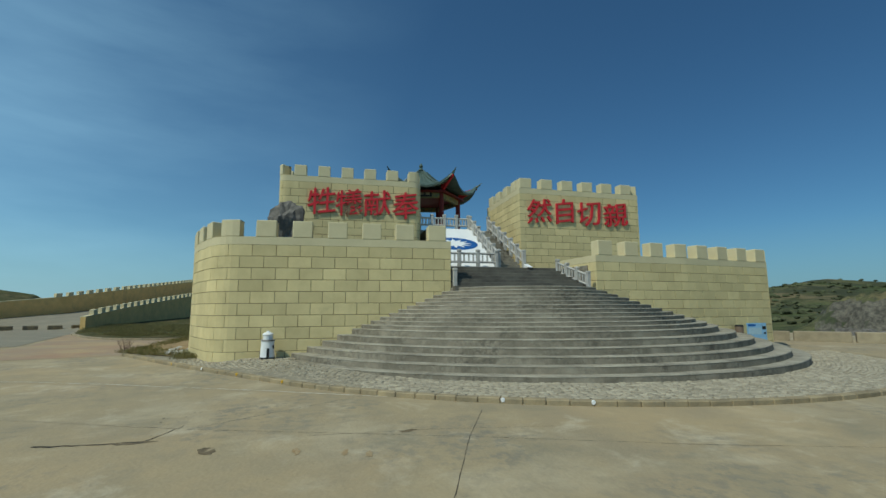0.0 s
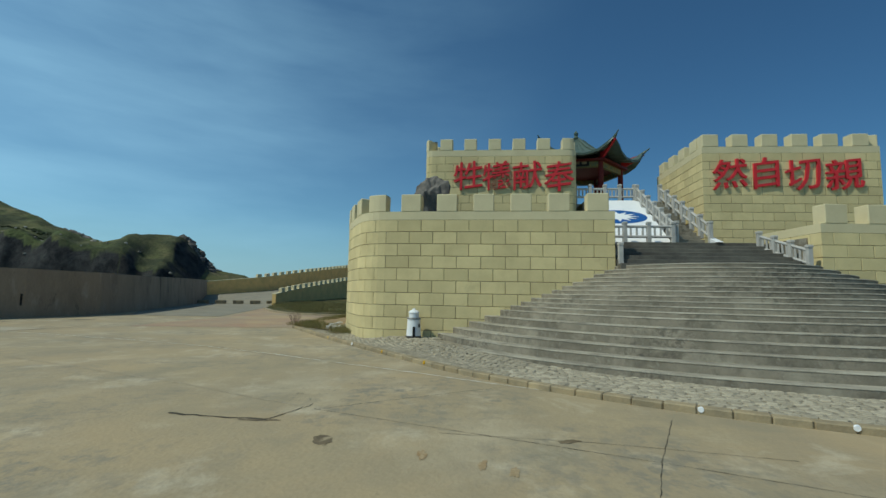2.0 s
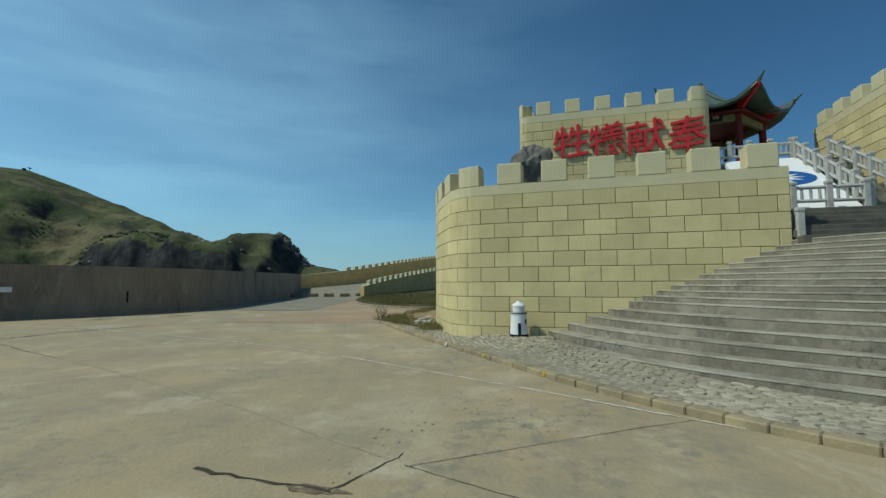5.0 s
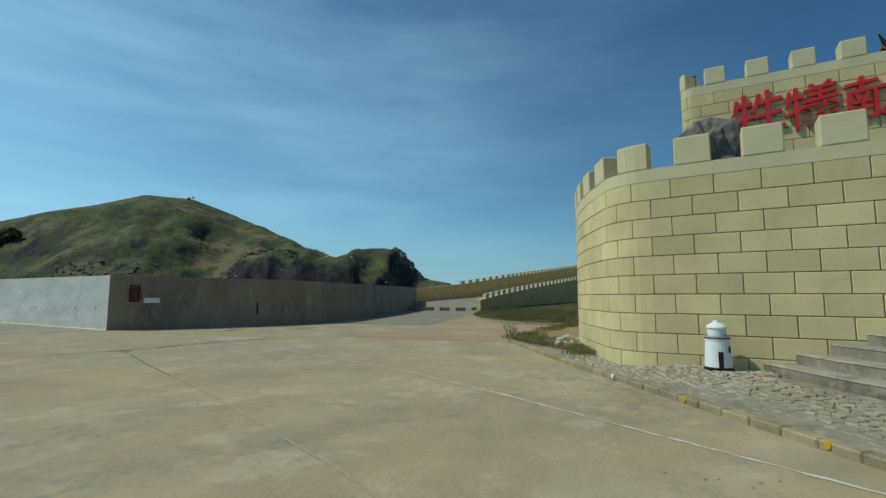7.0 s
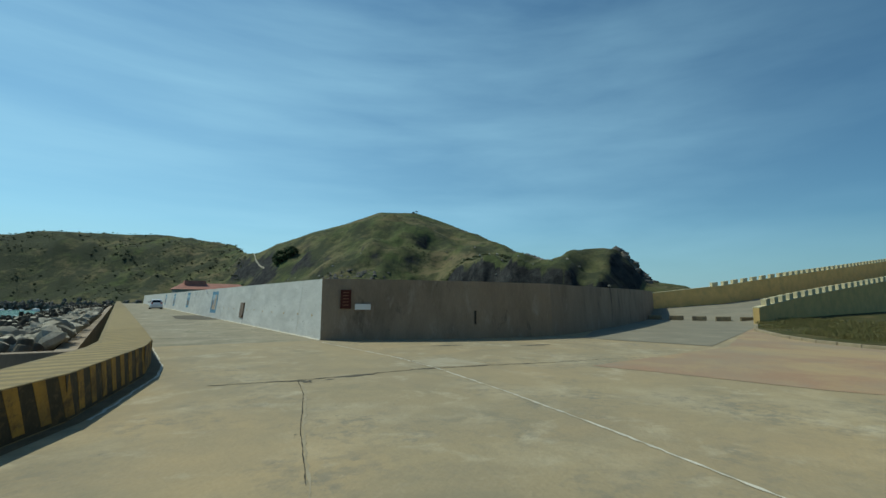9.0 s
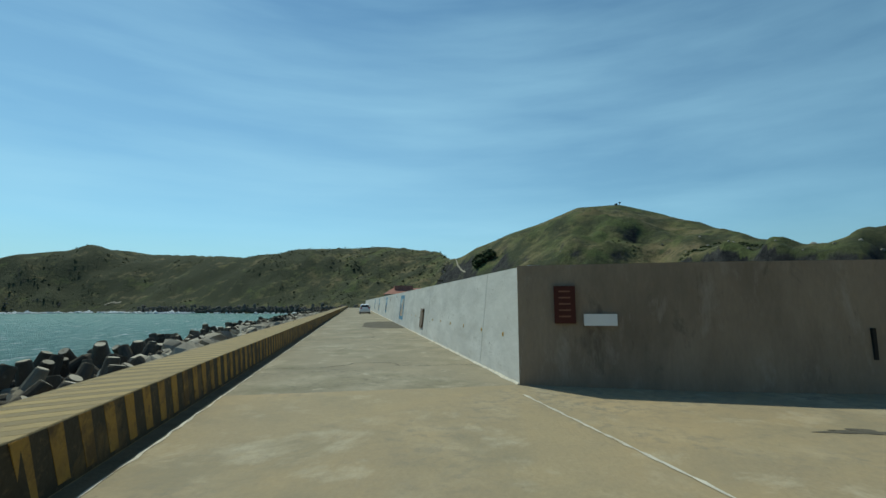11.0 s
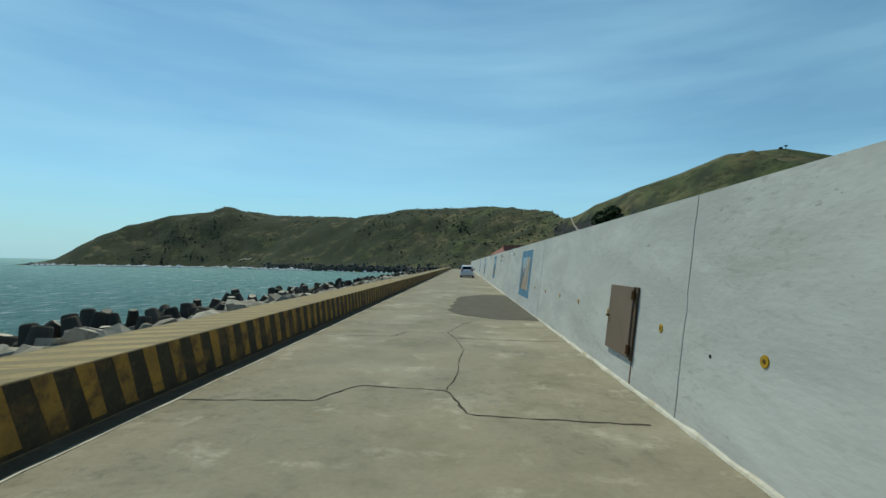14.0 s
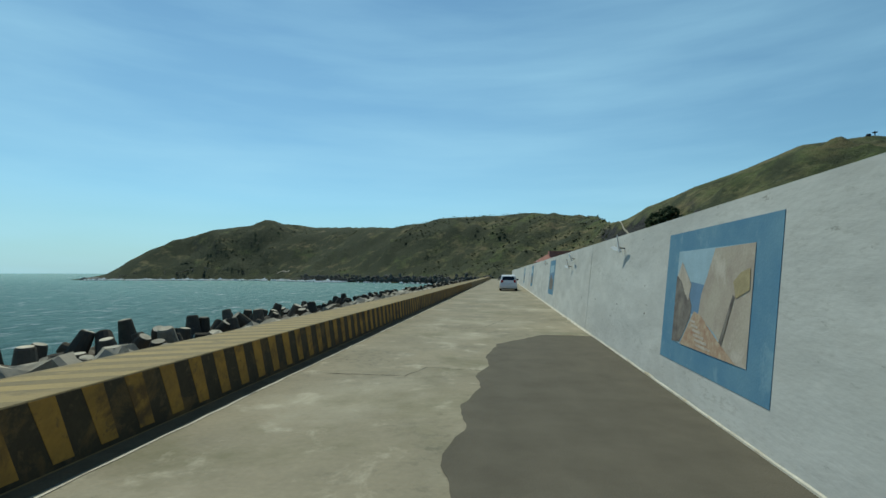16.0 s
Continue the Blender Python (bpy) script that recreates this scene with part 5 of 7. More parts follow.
rng = random.Random(9)
bm = bmesh.new()
CRACKS_WIDE = [
    [(-4.9, -7.75), (-3.38, -8.0), (-2.53, -7.97), (-1.69, -7.95), (-0.57, -7.95), (1.11, -8.25), (2.25, -8.5), (3.48, -8.75), (4.6, -8.9)],
    [(-8.75, -20.2), (-8.83, -20.8), (-8.82, -21.2), (-8.82, -21.55)], [(-8.82, -21.5), (-8.51, -21.66), (-7.92, -21.79)],
]
for c, w in zip(CRACKS_WIDE, (0.034, 0.034, 0.016)):
    ribbon(bm, c, w, 0.006, 0.03, rng, 0.12)
for c in ([(-3.38, -8.0), (-3.7, -9.3), (-4.4, -11.3), (-4.9, -13.0)], [(-8.2, -21.9), (-9.6, -26.0), (-10.7, -28.9), (-11.5, -31.5)],
          [(-8.2, -21.95), (-6.5, -24.0), (-5.6, -25.2)], [(-7.9, -26.7), (-9.6, -25.95), (-11.6, -25.2), (-16, -23.6)],
          [(-9.0, -23.7), (-9.05, -25.5), (-9.3, -27.4)], [(4.6, -8.9), (8.5, -9.8)], [(0.1, -5.3), (-0.02, -6.6), (-0.15, -7.85)], [(1.19, -6.4), (1.3, -7.3), (1.4, -8.2)]):
    ribbon(bm, c, 0.010 if c[0][1] > -10 else 0.007, 0.005, 0.006, rng, 0.1)
solo("plaza_cracks", bm, CRACK, "dark filled cracks and slab joints in the plaza", "cracks", kind="stuff")

bm = bmesh.new()
for c in ([(-5.3, 3.2), (-3.9, 3.23), (-3.3, 3.58), (-3.17, 3.96), (-2.2, 3.89), (-2.0, 3.15), (-0.1, 3.04)],
          [(-5.4, 7.7), (-3.55, 7.64), (-3.37, 8.33), (-2.48, 8.31), (-2.2, 7.62), (-1.87, 7.52), (0.0, 7.58)],
          [(-5.4, 12.3), (-3.85, 12.42), (-3.5, 13.12), (-2.38, 13.0), (-2.1, 12.1), (-0.3, 11.96)],
          [(-5.4, 17.0), (-3.67, 17.08), (-3.45, 17.77), (-2.52, 17.8), (-2.34, 17.02), (-1.2, 16.9), (0.0, 16.94)]):
    ribbon(bm, c, 0.022, 0.005, 0.016, rng, 0.13)
for c in ([(-2.52, 17.8), (-2.2, 19.3), (-1.9, 19.9)], [(-2.34, 17.02), (-2.16, 15.7), (-2.25, 14.6), (-2.25, 13.8), (-2.38, 13.0)],
          [(-5.4, 21.4), (-4.0, 21.4), (-3.7, 22.0), (-2.6, 22.0)], [(-5.4, 25.9), (-3.67, 25.86), (-3.44, 26.56), (-2.55, 26.44)],
          [(-4.3, 31.1), (-2.7, 32.4), (-1.9, 36.0)], [(-5.4, 34.8), (-2.6, 34.4), (0, 34.0)], [(-5.4, 38.8), (0.0, 37.3)], [(-5.4, 44), (0, 43.6)], [(-5.4, 50), (0, 50)], [(-5.4, 57), (0, 56.6)]):
    ribbon(bm, c, 0.013, 0.005, 0.016, rng, 0.13)
solo("road_cracks", bm, CRACK, "dark stepped slab joints and cracks in the road", "cracks", kind="stuff")

bm = bmesh.new()
ribbon(bm, [(-0.25, -0.9), (0.0, -5.7), (-0.15, -8.0), (-0.67, -11.0), (-1.2, -13.4), (-2.0, -16.35), (-3.05, -18.85), (-4.1, -21.0), (-4.95, -22.8), (-5.66, -24.1), (-7.2, -27.2)], 0.042, 0.006, 0.012, rng, 0.12)
solo("white_joint_line", bm, WHITELINE, "worn pale joint line across the plaza", "marking", kind="stuff")
bm = bmesh.new()
ribbon(bm, [(-3.34, -8.05), (-3.66, -9.3), (-4.36, -11.3), (-5.56, -15.2), (-6.91, -19.0), (-8.1, -21.7)], 0.03, 0.004, 0.02, rng, 0.12)
solo("joint_mortar", bm, material("pale_joint_mortar", (0.42, 0.355, 0.245), 0.9, 0.3, 3, 40, 0.2, more=((0.95, (0.30, 0.25, 0.165), 1.2, 0.46, 0.58),)), "pale worn mortar along a slab joint", "joint", kind="stuff")

bm = bmesh.new()
prev = None
for i in range(401):
    y = 0.02 + 0.3 * i if i < 400 else 120.0
    g, w, h = ground(0, y), (0.04 if y < 19.5 or y > 31 else 0.0) + 0.04 * noise.noise((0, y * 1.7, 0)) + 0.03 * noise.noise((3, y * 6, 0)), 0.045 + 0.03 * noise.noise((5, y * 2.1, 0))
    cur = [bm.verts.new((-max(0.012, w), y, g - 0.01)), bm.verts.new((-0.6 * max(0.012, w), y, g + 0.5 * max(0.012, h))), bm.verts.new((0.02, y, g + max(0.012, h))), bm.verts.new((0.12, y, g + max(0.012, h)))]
    if prev:
        for a, c in ((0, 1), (1, 2), (2, 3)):
            bm.faces.new((prev[a], prev[c], cur[c], cur[a]))
    prev = cur
bmesh.ops.recalc_face_normals(bm, faces=bm.faces[:])
ribbon(bm, [(-6.50, -9.5), (-5.58, -6.2), (-5.38, -4.6), (-5.36, 0.0)], 0.035, 0.006, 0.02, rng, 0.2)
ribbon(bm, [(-5.36, 0.0), (-5.38, 120)], 0.026, 0.006, 0.014, rng, 0.3)
# the parapet's cast shadow put into a dark strip, grime included
gutter = bmesh.new()
ribbon(gutter, [(-10.08, -14.04), (-7.58, -11.3), (-6.64, -9.45), (-5.70, -6.1), (-5.52, -4.6), (-5.52, 120)], 0.21, 0.004, 0.008, None, 0.3)
solo("parapet_foot_shadow", gutter, material("shadow_and_grime_strip", (0.15, 0.108, 0.06), 0.9, 0.4, 2.5, 30, 0.4, tint=(0.21, 0.15, 0.085)), "parapet shadow and grime put into a dark strip along its foot", "grime", kind="stuff")
solo("pale_footing", bm, WHITELINE, "pale rough footing strips along wall and parapet", "footing", kind="stuff")


def blot(name, cx, cy, rx, ry, turn, mat, label, rng, lift=0.005, n=40, rough=0.25):
    """A flat stain with an uneven edge."""
    bm = bmesh.new()
    vs = []
    seed = rng.uniform(0, 90)
    for i in range(n):
        a = 6.28319 * i / n
        k = 1 + rough * noise.noise((math.cos(a) * 1.7 + seed, math.sin(a) * 1.7, 0)) * 2 + rough * 0.5 * noise.noise((math.cos(a) * 6 + seed, math.sin(a) * 6, 5))
        x, y = rx * k * math.cos(a), ry * k * math.sin(a)
        x, y = cx + x * math.cos(turn) - y * math.sin(turn), cy + x * math.sin(turn) + y * math.cos(turn)
        vs.append(bm.verts.new((x, y, ground(x, y) + lift)))
    bm.faces.new(vs)
    bmesh.ops.recalc_face_normals(bm, faces=bm.faces[:])
    if bm.faces[:][0].normal.z < 0:
        bmesh.ops.reverse_faces(bm, faces=bm.faces[:])
    return solo(name, bm, mat, label, "stain", kind="stuff")


OIL = material("dark_oil_stain", (0.13, 0.10, 0.062), 0.8, 0.3, 4, 30, 0.1, tint=(0.22, 0.17, 0.10), more=((0.8, (0.31, 0.25, 0.155), 8.0, 0.52, 0.62),))
RUSTSTAIN = material("rusty_floor_stain", (0.30, 0.20, 0.10), 0.85, 0.3, 4, 30, 0.1, tint=(0.35, 0.27, 0.155), more=((0.8, (0.37, 0.295, 0.18), 9.0, 0.50, 0.62),))
WORN = material("worn_rough_grey_concrete", (0.25, 0.225, 0.165), 0.9, 0.45, 2.2, 18, 0.7, tint=(0.36, 0.31, 0.215), stain=0.6, stain_colour=(0.15, 0.14, 0.11), stain_scale=1.8)
blot("oil_stain", -9.47, -22.48, 0.16, 0.09, 0.3, OIL, "dark oil stain on the concrete", rng, n=70, rough=0.25)
blot("oil_stain", -8.84, -21.4, 0.07, 0.24, 0.1, OIL, "dark damp stain along a slab crack", rng, n=70, rough=0.3)
blot("oil_stain", -9.05, -25.17, 0.05, 0.14, 0.4, OIL, "small dark stain on a slab joint", rng, n=50, rough=0.25)
for x, y in ((-9.76, -23.6), (-9.95, -24.2), (-10.08, -24.5)):
    blot("rust_stain", x, y, 0.13, 0.045, 0.9 + 0.3 * y, RUSTSTAIN, "small rusty stain on the concrete", rng, n=70, rough=0.3)
FILLER = material("dark_crack_patch", (0.15, 0.135, 0.105), 0.9, 0.3, 5, 40, 0.3)
PALEC = material("pale_patched_concrete", (0.42, 0.37, 0.27), 0.88, 0.3, 1.5, 20, 0.3, tint=(0.36, 0.30, 0.2))
for x, y, rx, ry, a in ((-2.15, -8.04, 0.38, 0.07, 0.0), (-0.32, -7.97, 0.2, 0.06, -0.05), (-3.28, -8.24, 0.11, 0.12, 0.3), (0.9, -8.22, 0.28, 0.05, -0.15), (2.3, -8.52, 0.3, 0.04, -0.2), (-3.42, -8.0, 0.2, 0.05, 0.0), (-2.8, -8.2, 0.1, 0.03, 0.1), (3.2, -3.9, 0.5, 0.1, -0.3), (6.2, -5.2, 0.6, 0.12, -0.2)):
    blot("crack_filler", x, y, rx, ry, a, FILLER, "dark filler smeared over the plaza crack", rng, 0.0055, 60, 0.55)
pts = [(0.05, -6.5), (0.6, -6.62), (1.22, -6.5), (1.38, -8.15), (0.6, -8.05), (-0.1, -7.82)]
sheet("pale_patch", pts, PALEC, "pale patched triangle of concrete beside the crack", "patch", 0.0036, 0, 40.0, "stuff")
bm = bmesh.new()
for cx, cy, sx, sy, count in ((-6.5, -22.5, 0.95, 0.55, 60), (-7.6, -21.6, 0.5, 0.4, 15), (-5.9, -23.4, 0.7, 0.35, 20), (-2.6, -11.2, 1.4, 0.9, 15)):
    for _ in range(count):
        x, y = cx + rng.gauss(0, sx), cy + rng.gauss(0, sy)
        r = rng.uniform(0.006, 0.022) * (1.8 if rng.random() < 0.12 else 1)
        n = 9
        seed = rng.uniform(0, 90)
        vs = []
        for i in range(n):
            a = 6.28319 * i / n
            k = r * (1 + 0.8 * noise.noise((math.cos(a) * 1.5 + seed, math.sin(a) * 1.5, 0)))
            px, py = x + 1.5 * k * math.cos(a), y + 0.8 * k * math.sin(a)
            vs.append(bm.verts.new((px, py, ground(px, py) + 0.0042 + 0.0015 * rng.random())))
        bm.faces.new(vs)
solo("worn_patches", bm, WORN, "scattered rough worn grey scabs in the concrete", "wear", kind="stuff")

edge = Line([(0.0, 20.4), (0.0, 30.9), (-1.2, 31.0), (-2.3, 29.3), (-2.5, 27.8), (-2.42, 26.8), (-2.6, 26.2), (-2.5, 25.3), (-2.68, 24.4), (-2.55, 23.7), (-2.72, 23.0), (-2.5, 22.0), (-2.2, 21.4), (-1.2, 20.5), (0.0, 20.4)])
bm = bmesh.new()
vs = []
n = 220
for i in range(n):
    p, d = edge.at(edge.length * i / n)
    j = 0.05 * noise.noise((p.x * 3.1, p.y * 3.1, 2)) + 0.03 * noise.noise((p.x * 9, p.y * 9, 5))
    x, y = p.x - (d.y * j if p.x < -0.05 else 0), p.y + (d.x * j if p.x < -0.05 else 0)
    vs.append(bm.verts.new((x, y, ground(x, y) + 0.006)))
bm.faces.new(vs)
bm.normal_update()
if bm.faces[:][0].normal.z < 0:
    bmesh.ops.reverse_faces(bm, faces=bm.faces[:])
solo("asphalt_patch", bm, PATCH, "smooth dark asphalt repair patch on the road", "patch", kind="stuff")


sheet("red_paving", [(3.4, -9.6), (12.0, -9.0), (30.2, -2.8), (23.4, -5.5), (19.3, -8.2), (17.2, -10.2), (16.15, -11.8), (15.95, -13.1), (16.1, -14.5), (15.7, -15.3), (5.5, -15.7), (4.6, -14.0), (4.0, -11.5)], REDCON, "faded reddish concrete paving before the bank", "paving", 0.006, 0, 4.0)
sheet("ramp_foot", [(10.3, -3.9), (11.7, -8.6), (33.0, -2.4), (36.5, 0.5), (33.0, 8.0), (24.0, 3.2), (14.0, -1.6)], RAMPCON, "darker grey concrete at the ramp foot", "paving", 0.012, 0, 4.0)

# ---- white wall: hatch, paintings, knobs, gull shapes ----
def on_wall(y, z, off=0.0):
    """A pose on the white wall's face: x along +y, y out of the wall, z up the face."""
    tilt = math.atan(0.11)
    return Matrix.Translation((0.11 * z, y, z)) @ Matrix.Rotation(radians(90), 4, "Z") @ Matrix.Rotation(tilt, 4, "X") @ Matrix.Translation((0, off, 0))


JAMBM = material("weathered_dark_jamb", (0.11, 0.08, 0.055), 0.85, 0.3, 6, 40, 0.3, more=((0.8, (0.25, 0.11, 0.03), 9.0, 0.56, 0.66),))


def hatch():
    m = on_wall(13.98, 0.85)
    ob = thing("wall_hatch", "brown board hatch on rusty hinges set in the whitewashed wall", "hatch", at=m.translation)
    part("board", block(-0.47, 0.47, 0.0, 0.05, -0.47, 0.47, bevel=0.006, m=m), BROWN, ob)
    part("jamb", block(-0.56, -0.49, 0.0, 0.03, -0.50, 0.47, m=m), JAMBM, ob, "dark weathered jamb with rust")
    for z in (-0.36, 0.36):
        b = bmesh.new()
        tube(b, m @ Vector((-0.49, 0.06, z - 0.06)), m @ Vector((-0.49, 0.06, z + 0.06)), 0.025)
        part("hinge", b, RUST, ob)
    b = bmesh.new()
    tube(b, m @ Vector((0.42, 0.05, 0.0)), m @ Vector((0.42, 0.09, 0.0)), 0.02)
    part("handle", b, RUST, ob)
    b = bmesh.new()
    box(b, -0.55, -0.51, 0.0, 0.003, -0.80, -0.5, m=m)
    part("rust_run", b, RUST, ob, "rusty streak below the hinge")
    return ob


hatch()
SKYP = material("painted_sky_blue", (0.35, 0.48, 0.55), 0.75, 0.15, 4, 30, 0.15)
CLIFFP = material("painted_tan_cliff", (0.46, 0.40, 0.32), 0.8, 0.3, 3, 30, 0.15, tint=(0.38, 0.31, 0.25), more=((0.6, (0.28, 0.24, 0.20), 3.0, 0.56, 0.66), (0.6, (0.52, 0.47, 0.40), 2.0, 0.54, 0.66)))
DARKP = material("painted_dark_cliff", (0.13, 0.11, 0.10), 0.75, 0.3, 6, 30, 0.15, tint=(0.26, 0.23, 0.19))
SEAP = material("painted_sea_blue", (0.16, 0.26, 0.38), 0.75, 0.15, 5, 30, 0.15)
PATHP = material("painted_path_buff", (0.50, 0.40, 0.28), 0.75, 0.3, 12, 40, 0.15, tint=(0.36, 0.2, 0.13))
STEPP = material("painted_step_pale", (0.55, 0.48, 0.40), 0.75, 0.25, 9, 40, 0.15, tint=(0.42, 0.33, 0.26))
OCHREP = material("painted_ochre_scrub", (0.42, 0.34, 0.19), 0.75, 0.25, 9, 40, 0.15)


def painting(y, z, w, h, variant, label):
    m = on_wall(y, z)
    ob = thing("wall_painting", label, "mural", "wall paintings", at=m.translation)
    part("panel", block(-w / 2, w / 2, 0.0, 0.005, -h / 2, h / 2, m=m), FRAMEBLUE, ob, "blue painted border")
    iw, ih = w * 0.70, h * 0.70
    part("picture", block(-iw / 2, iw / 2, 0.005, 0.008, -ih / 2, ih / 2, m=m), SKYP if variant == 0 else SEAP, ob)

    def shape(name, pts, mat, lay):
        # corners as fractions of the picture, from its lower far corner
        b = bmesh.new()
        f = [b.verts.new(m @ Vector(((u - 0.5) * iw, 0.008 + 0.0012 * lay, (v - 0.5) * ih))) for u, v in pts]
        b.faces.new(f)
        b.normal_update()
        if (m.to_3x3() @ Vector((0, 1, 0))).dot(b.faces[:][0].normal) < 0:
            bmesh.ops.reverse_faces(b, faces=b.faces[:])
        part(name, b, mat, ob)
    if variant == 0:
        shape("painted_sea", [(0.80, 0.34), (0.54, 0.34), (0.54, 0.64), (0.78, 0.67)], SEAP, 1)
        shape("painted_cliff", [(0.0, 0.0), (0.15, 0.0), (0.36, 0.2), (0.60, 0.35), (0.58, 0.55), (0.52, 0.72), (0.44, 0.99), (0.0, 1.0)], CLIFFP, 2)
        shape("painted_cliff", [(1.0, 0.0), (0.86, 0.02), (0.72, 0.30), (0.71, 0.42), (0.80, 0.60), (0.93, 0.74), (1.0, 0.72)], DARKP, 3)
        shape("painted_crag", [(0.985, 0.73), (0.92, 0.88), (0.83, 0.76), (0.74, 0.64), (0.77, 0.47), (0.84, 0.55), (0.90, 0.66)], CLIFFP, 4)
        shape("painted_path", [(0.85, 0.0), (0.10, 0.0), (0.36, 0.18), (0.56, 0.34), (0.66, 0.37), (0.72, 0.26)], PATHP, 5)
        shape("painted_scrub", [(0.02, 0.62), (0.15, 0.54), (0.19, 0.68), (0.12, 0.76), (0.03, 0.80)], OCHREP, 6)
        shape("painted_crack", [(0.165, 0.56), (0.185, 0.57), (0.30, 0.14), (0.27, 0.12)], DARKP, 6)
        for i in range(6):
            u = 0.66 - 0.035 * i
            shape("painted_step", [(u + 0.05 + 0.012 * i, 0.26 - 0.045 * i), (u - 0.03 - 0.012 * i, 0.25 - 0.045 * i), (u - 0.03 - 0.012 * i, 0.275 - 0.045 * i), (u + 0.05 + 0.012 * i, 0.285 - 0.045 * i)], STEPP, 7)
    else:
        shape("painted_cliff", [(0.0, 0.0), (1.0, 0.0), (1.0, 0.35), (0.6, 0.62), (0.3, 0.4), (0.0, 0.5)], DARKP, 1)
        shape("painted_sky", [(0.0, 0.72), (1.0, 0.66), (1.0, 1.0), (0.0, 1.0)], SKYP, 2)
    return ob


painting(24.65, 1.29, 2.75, 1.72, 0, "blue-bordered mural of cliffs, sea and a path")
for y in (42.0, 57.5, 71.5):
    painting(y, 1.42, 2.3, 1.65, 1, "blue-bordered mural of a dark coast, far down the wall")

KNOBM = material("yellow_wall_knob", (0.50, 0.30, 0.02), 0.6, 0.3, 20, 60, 0.1)
HOLEM = material("dark_drain_hole", (0.05, 0.045, 0.04), 0.9, 0.2, 20, 60, 0.1)
for y in (1.25, 3.05, 5.1, 7.1, 9.0, 10.85, 12.68, 14.6, 16.48, 18.25, 20.15, 22.05):
    m = on_wall(y, 0.89)
    b = bmesh.new()
    tube(b, m @ Vector((0, -0.01, 0)), m @ Vector((0, 0.008, 0)), 0.055, 0.048, n=16)
    ob = thing("wall_reflector", "small round yellow reflector on the white wall", "reflector", "wall reflectors", at=m.translation)
    part("disc", b, KNOBM, ob)
    b = bmesh.new()
    tube(b, m @ Vector((0, 0.006, 0)), m @ Vector((0, 0.011, 0)), 0.018, n=10)
    part("cap", b, RUST, ob)
for y, z in ((8.72, 1.05), (7.45, 1.07), (11.6, 0.78), (18.9, 0.55), (26.95, 0.94), (28.8, 0.98), (31.0, 0.95), (33.0, 0.9), (2.2, 0.62), (6.2, 0.72)):
    m = on_wall(y, z)
    b = bmesh.new()
    tube(b, m @ Vector((0, -0.02, 0)), m @ Vector((0, 0.003, 0)), 0.022, 0.02, n=8)
    solo("drain_hole", b, HOLEM, "small dark drain hole in the white wall", "drain hole", "drain holes")


def gull_shape(y, z, size, roll):
    """A plain winged cut-out standing off the wall on a short bracket."""
    m = on_wall(y, z) @ Matrix.Rotation(radians(roll), 4, "Y")
    ob = thing("wall_sculpture", "white winged cut-out sculpture fixed to the wall top", "sculpture", "wall sculptures", at=m.translation)
    for sgn in (-1, 1):
        b = bmesh.new()
        pts = [(0, 0.0), (0.42 * sgn, 0.30), (0.62 * sgn, 0.34), (0.40 * sgn, 0.10), (0.10 * sgn, -0.14)]
        lo = [b.verts.new(m @ Vector((x * size, 0.09 + abs(x) * 0.18, q * size))) for x, q in pts]
        hi = [b.verts.new(m @ Vector((x * size, 0.11 + abs(x) * 0.18, q * size))) for x, q in pts]
        b.faces.new(lo)
        b.faces.new(hi[::-1])
        for i in range(5):
            b.faces.new((lo[i], lo[(i + 1) % 5], hi[(i + 1) % 5], hi[i]))
        bmesh.ops.recalc_face_normals(b, faces=b.faces[:])
        part("wing", b, WHITE, ob)
    b = bmesh.new()
    tube(b, m @ Vector((0, 0.09, -0.22 * size)), m @ Vector((0, 0.13, 0.18 * size)), 0.07 * size, 0.03 * size)
    part("body", b, WHITE, ob)
    b = bmesh.new()
    tube(b, m @ Vector((0, -0.02, 0)), m @ Vector((0, 0.11, 0)), 0.02)
    part("bracket", b, RAILSTONE, ob)


for y, z, sc, ro in ((28.6, 2.1, 0.42, 25), (35.1, 2.1, 0.4, -10), (35.7, 1.85, 0.4, 30), (44.7, 2.15, 0.42, 10)):
    gull_shape(y, z, sc, ro)

# seam joints in the white wall
SEAMM = material("grey_wall_seam", (0.42, 0.41, 0.38), 0.9, 0.3, 1.2, 30, 0.2, tint=(0.56, 0.55, 0.52))
for y in (2.92, 12.15, 21.1, 32, 47, 62):
    b = bmesh.new()
    prev = None
    for j in range(47):
        h = 0.04 + 0.05 * j
        m = on_wall(y, h)
        w = 0.014 + 0.034 * max(0.0, noise.noise((y, h * 3.1, 0)) + 0.2)
        o = 0.02 * noise.noise((y * 3, h * 2.3, 4)) + 0.010 * noise.noise((y * 3, h * 9, 6))
        cur = [b.verts.new(m @ Vector((o + q * w, d, 0))) for q, d in ((-1, -0.004), (-0.5, 0.006), (0.4, 0.005), (1, -0.004))]
        if prev:
            for q in range(3):
                b.faces.new((prev[q], prev[q + 1], cur[q + 1], cur[q]))
        prev = cur
    bmesh.ops.recalc_face_normals(b, faces=b.faces[:])
    solo("wall_seam", b, SEAMM, "uneven vertical construction joint in the white wall", "joint", "wall joints", kind="stuff")

# boards on the grey wall
def on_grey(s, z):
    p, d = grey_line.at(s)
    return Matrix(((d.x, d.y, 0, p.x + d.y * 0.0), (d.y, -d.x, 0, p.y), (0, 0, 1, z), (0, 0, 0, 1)))


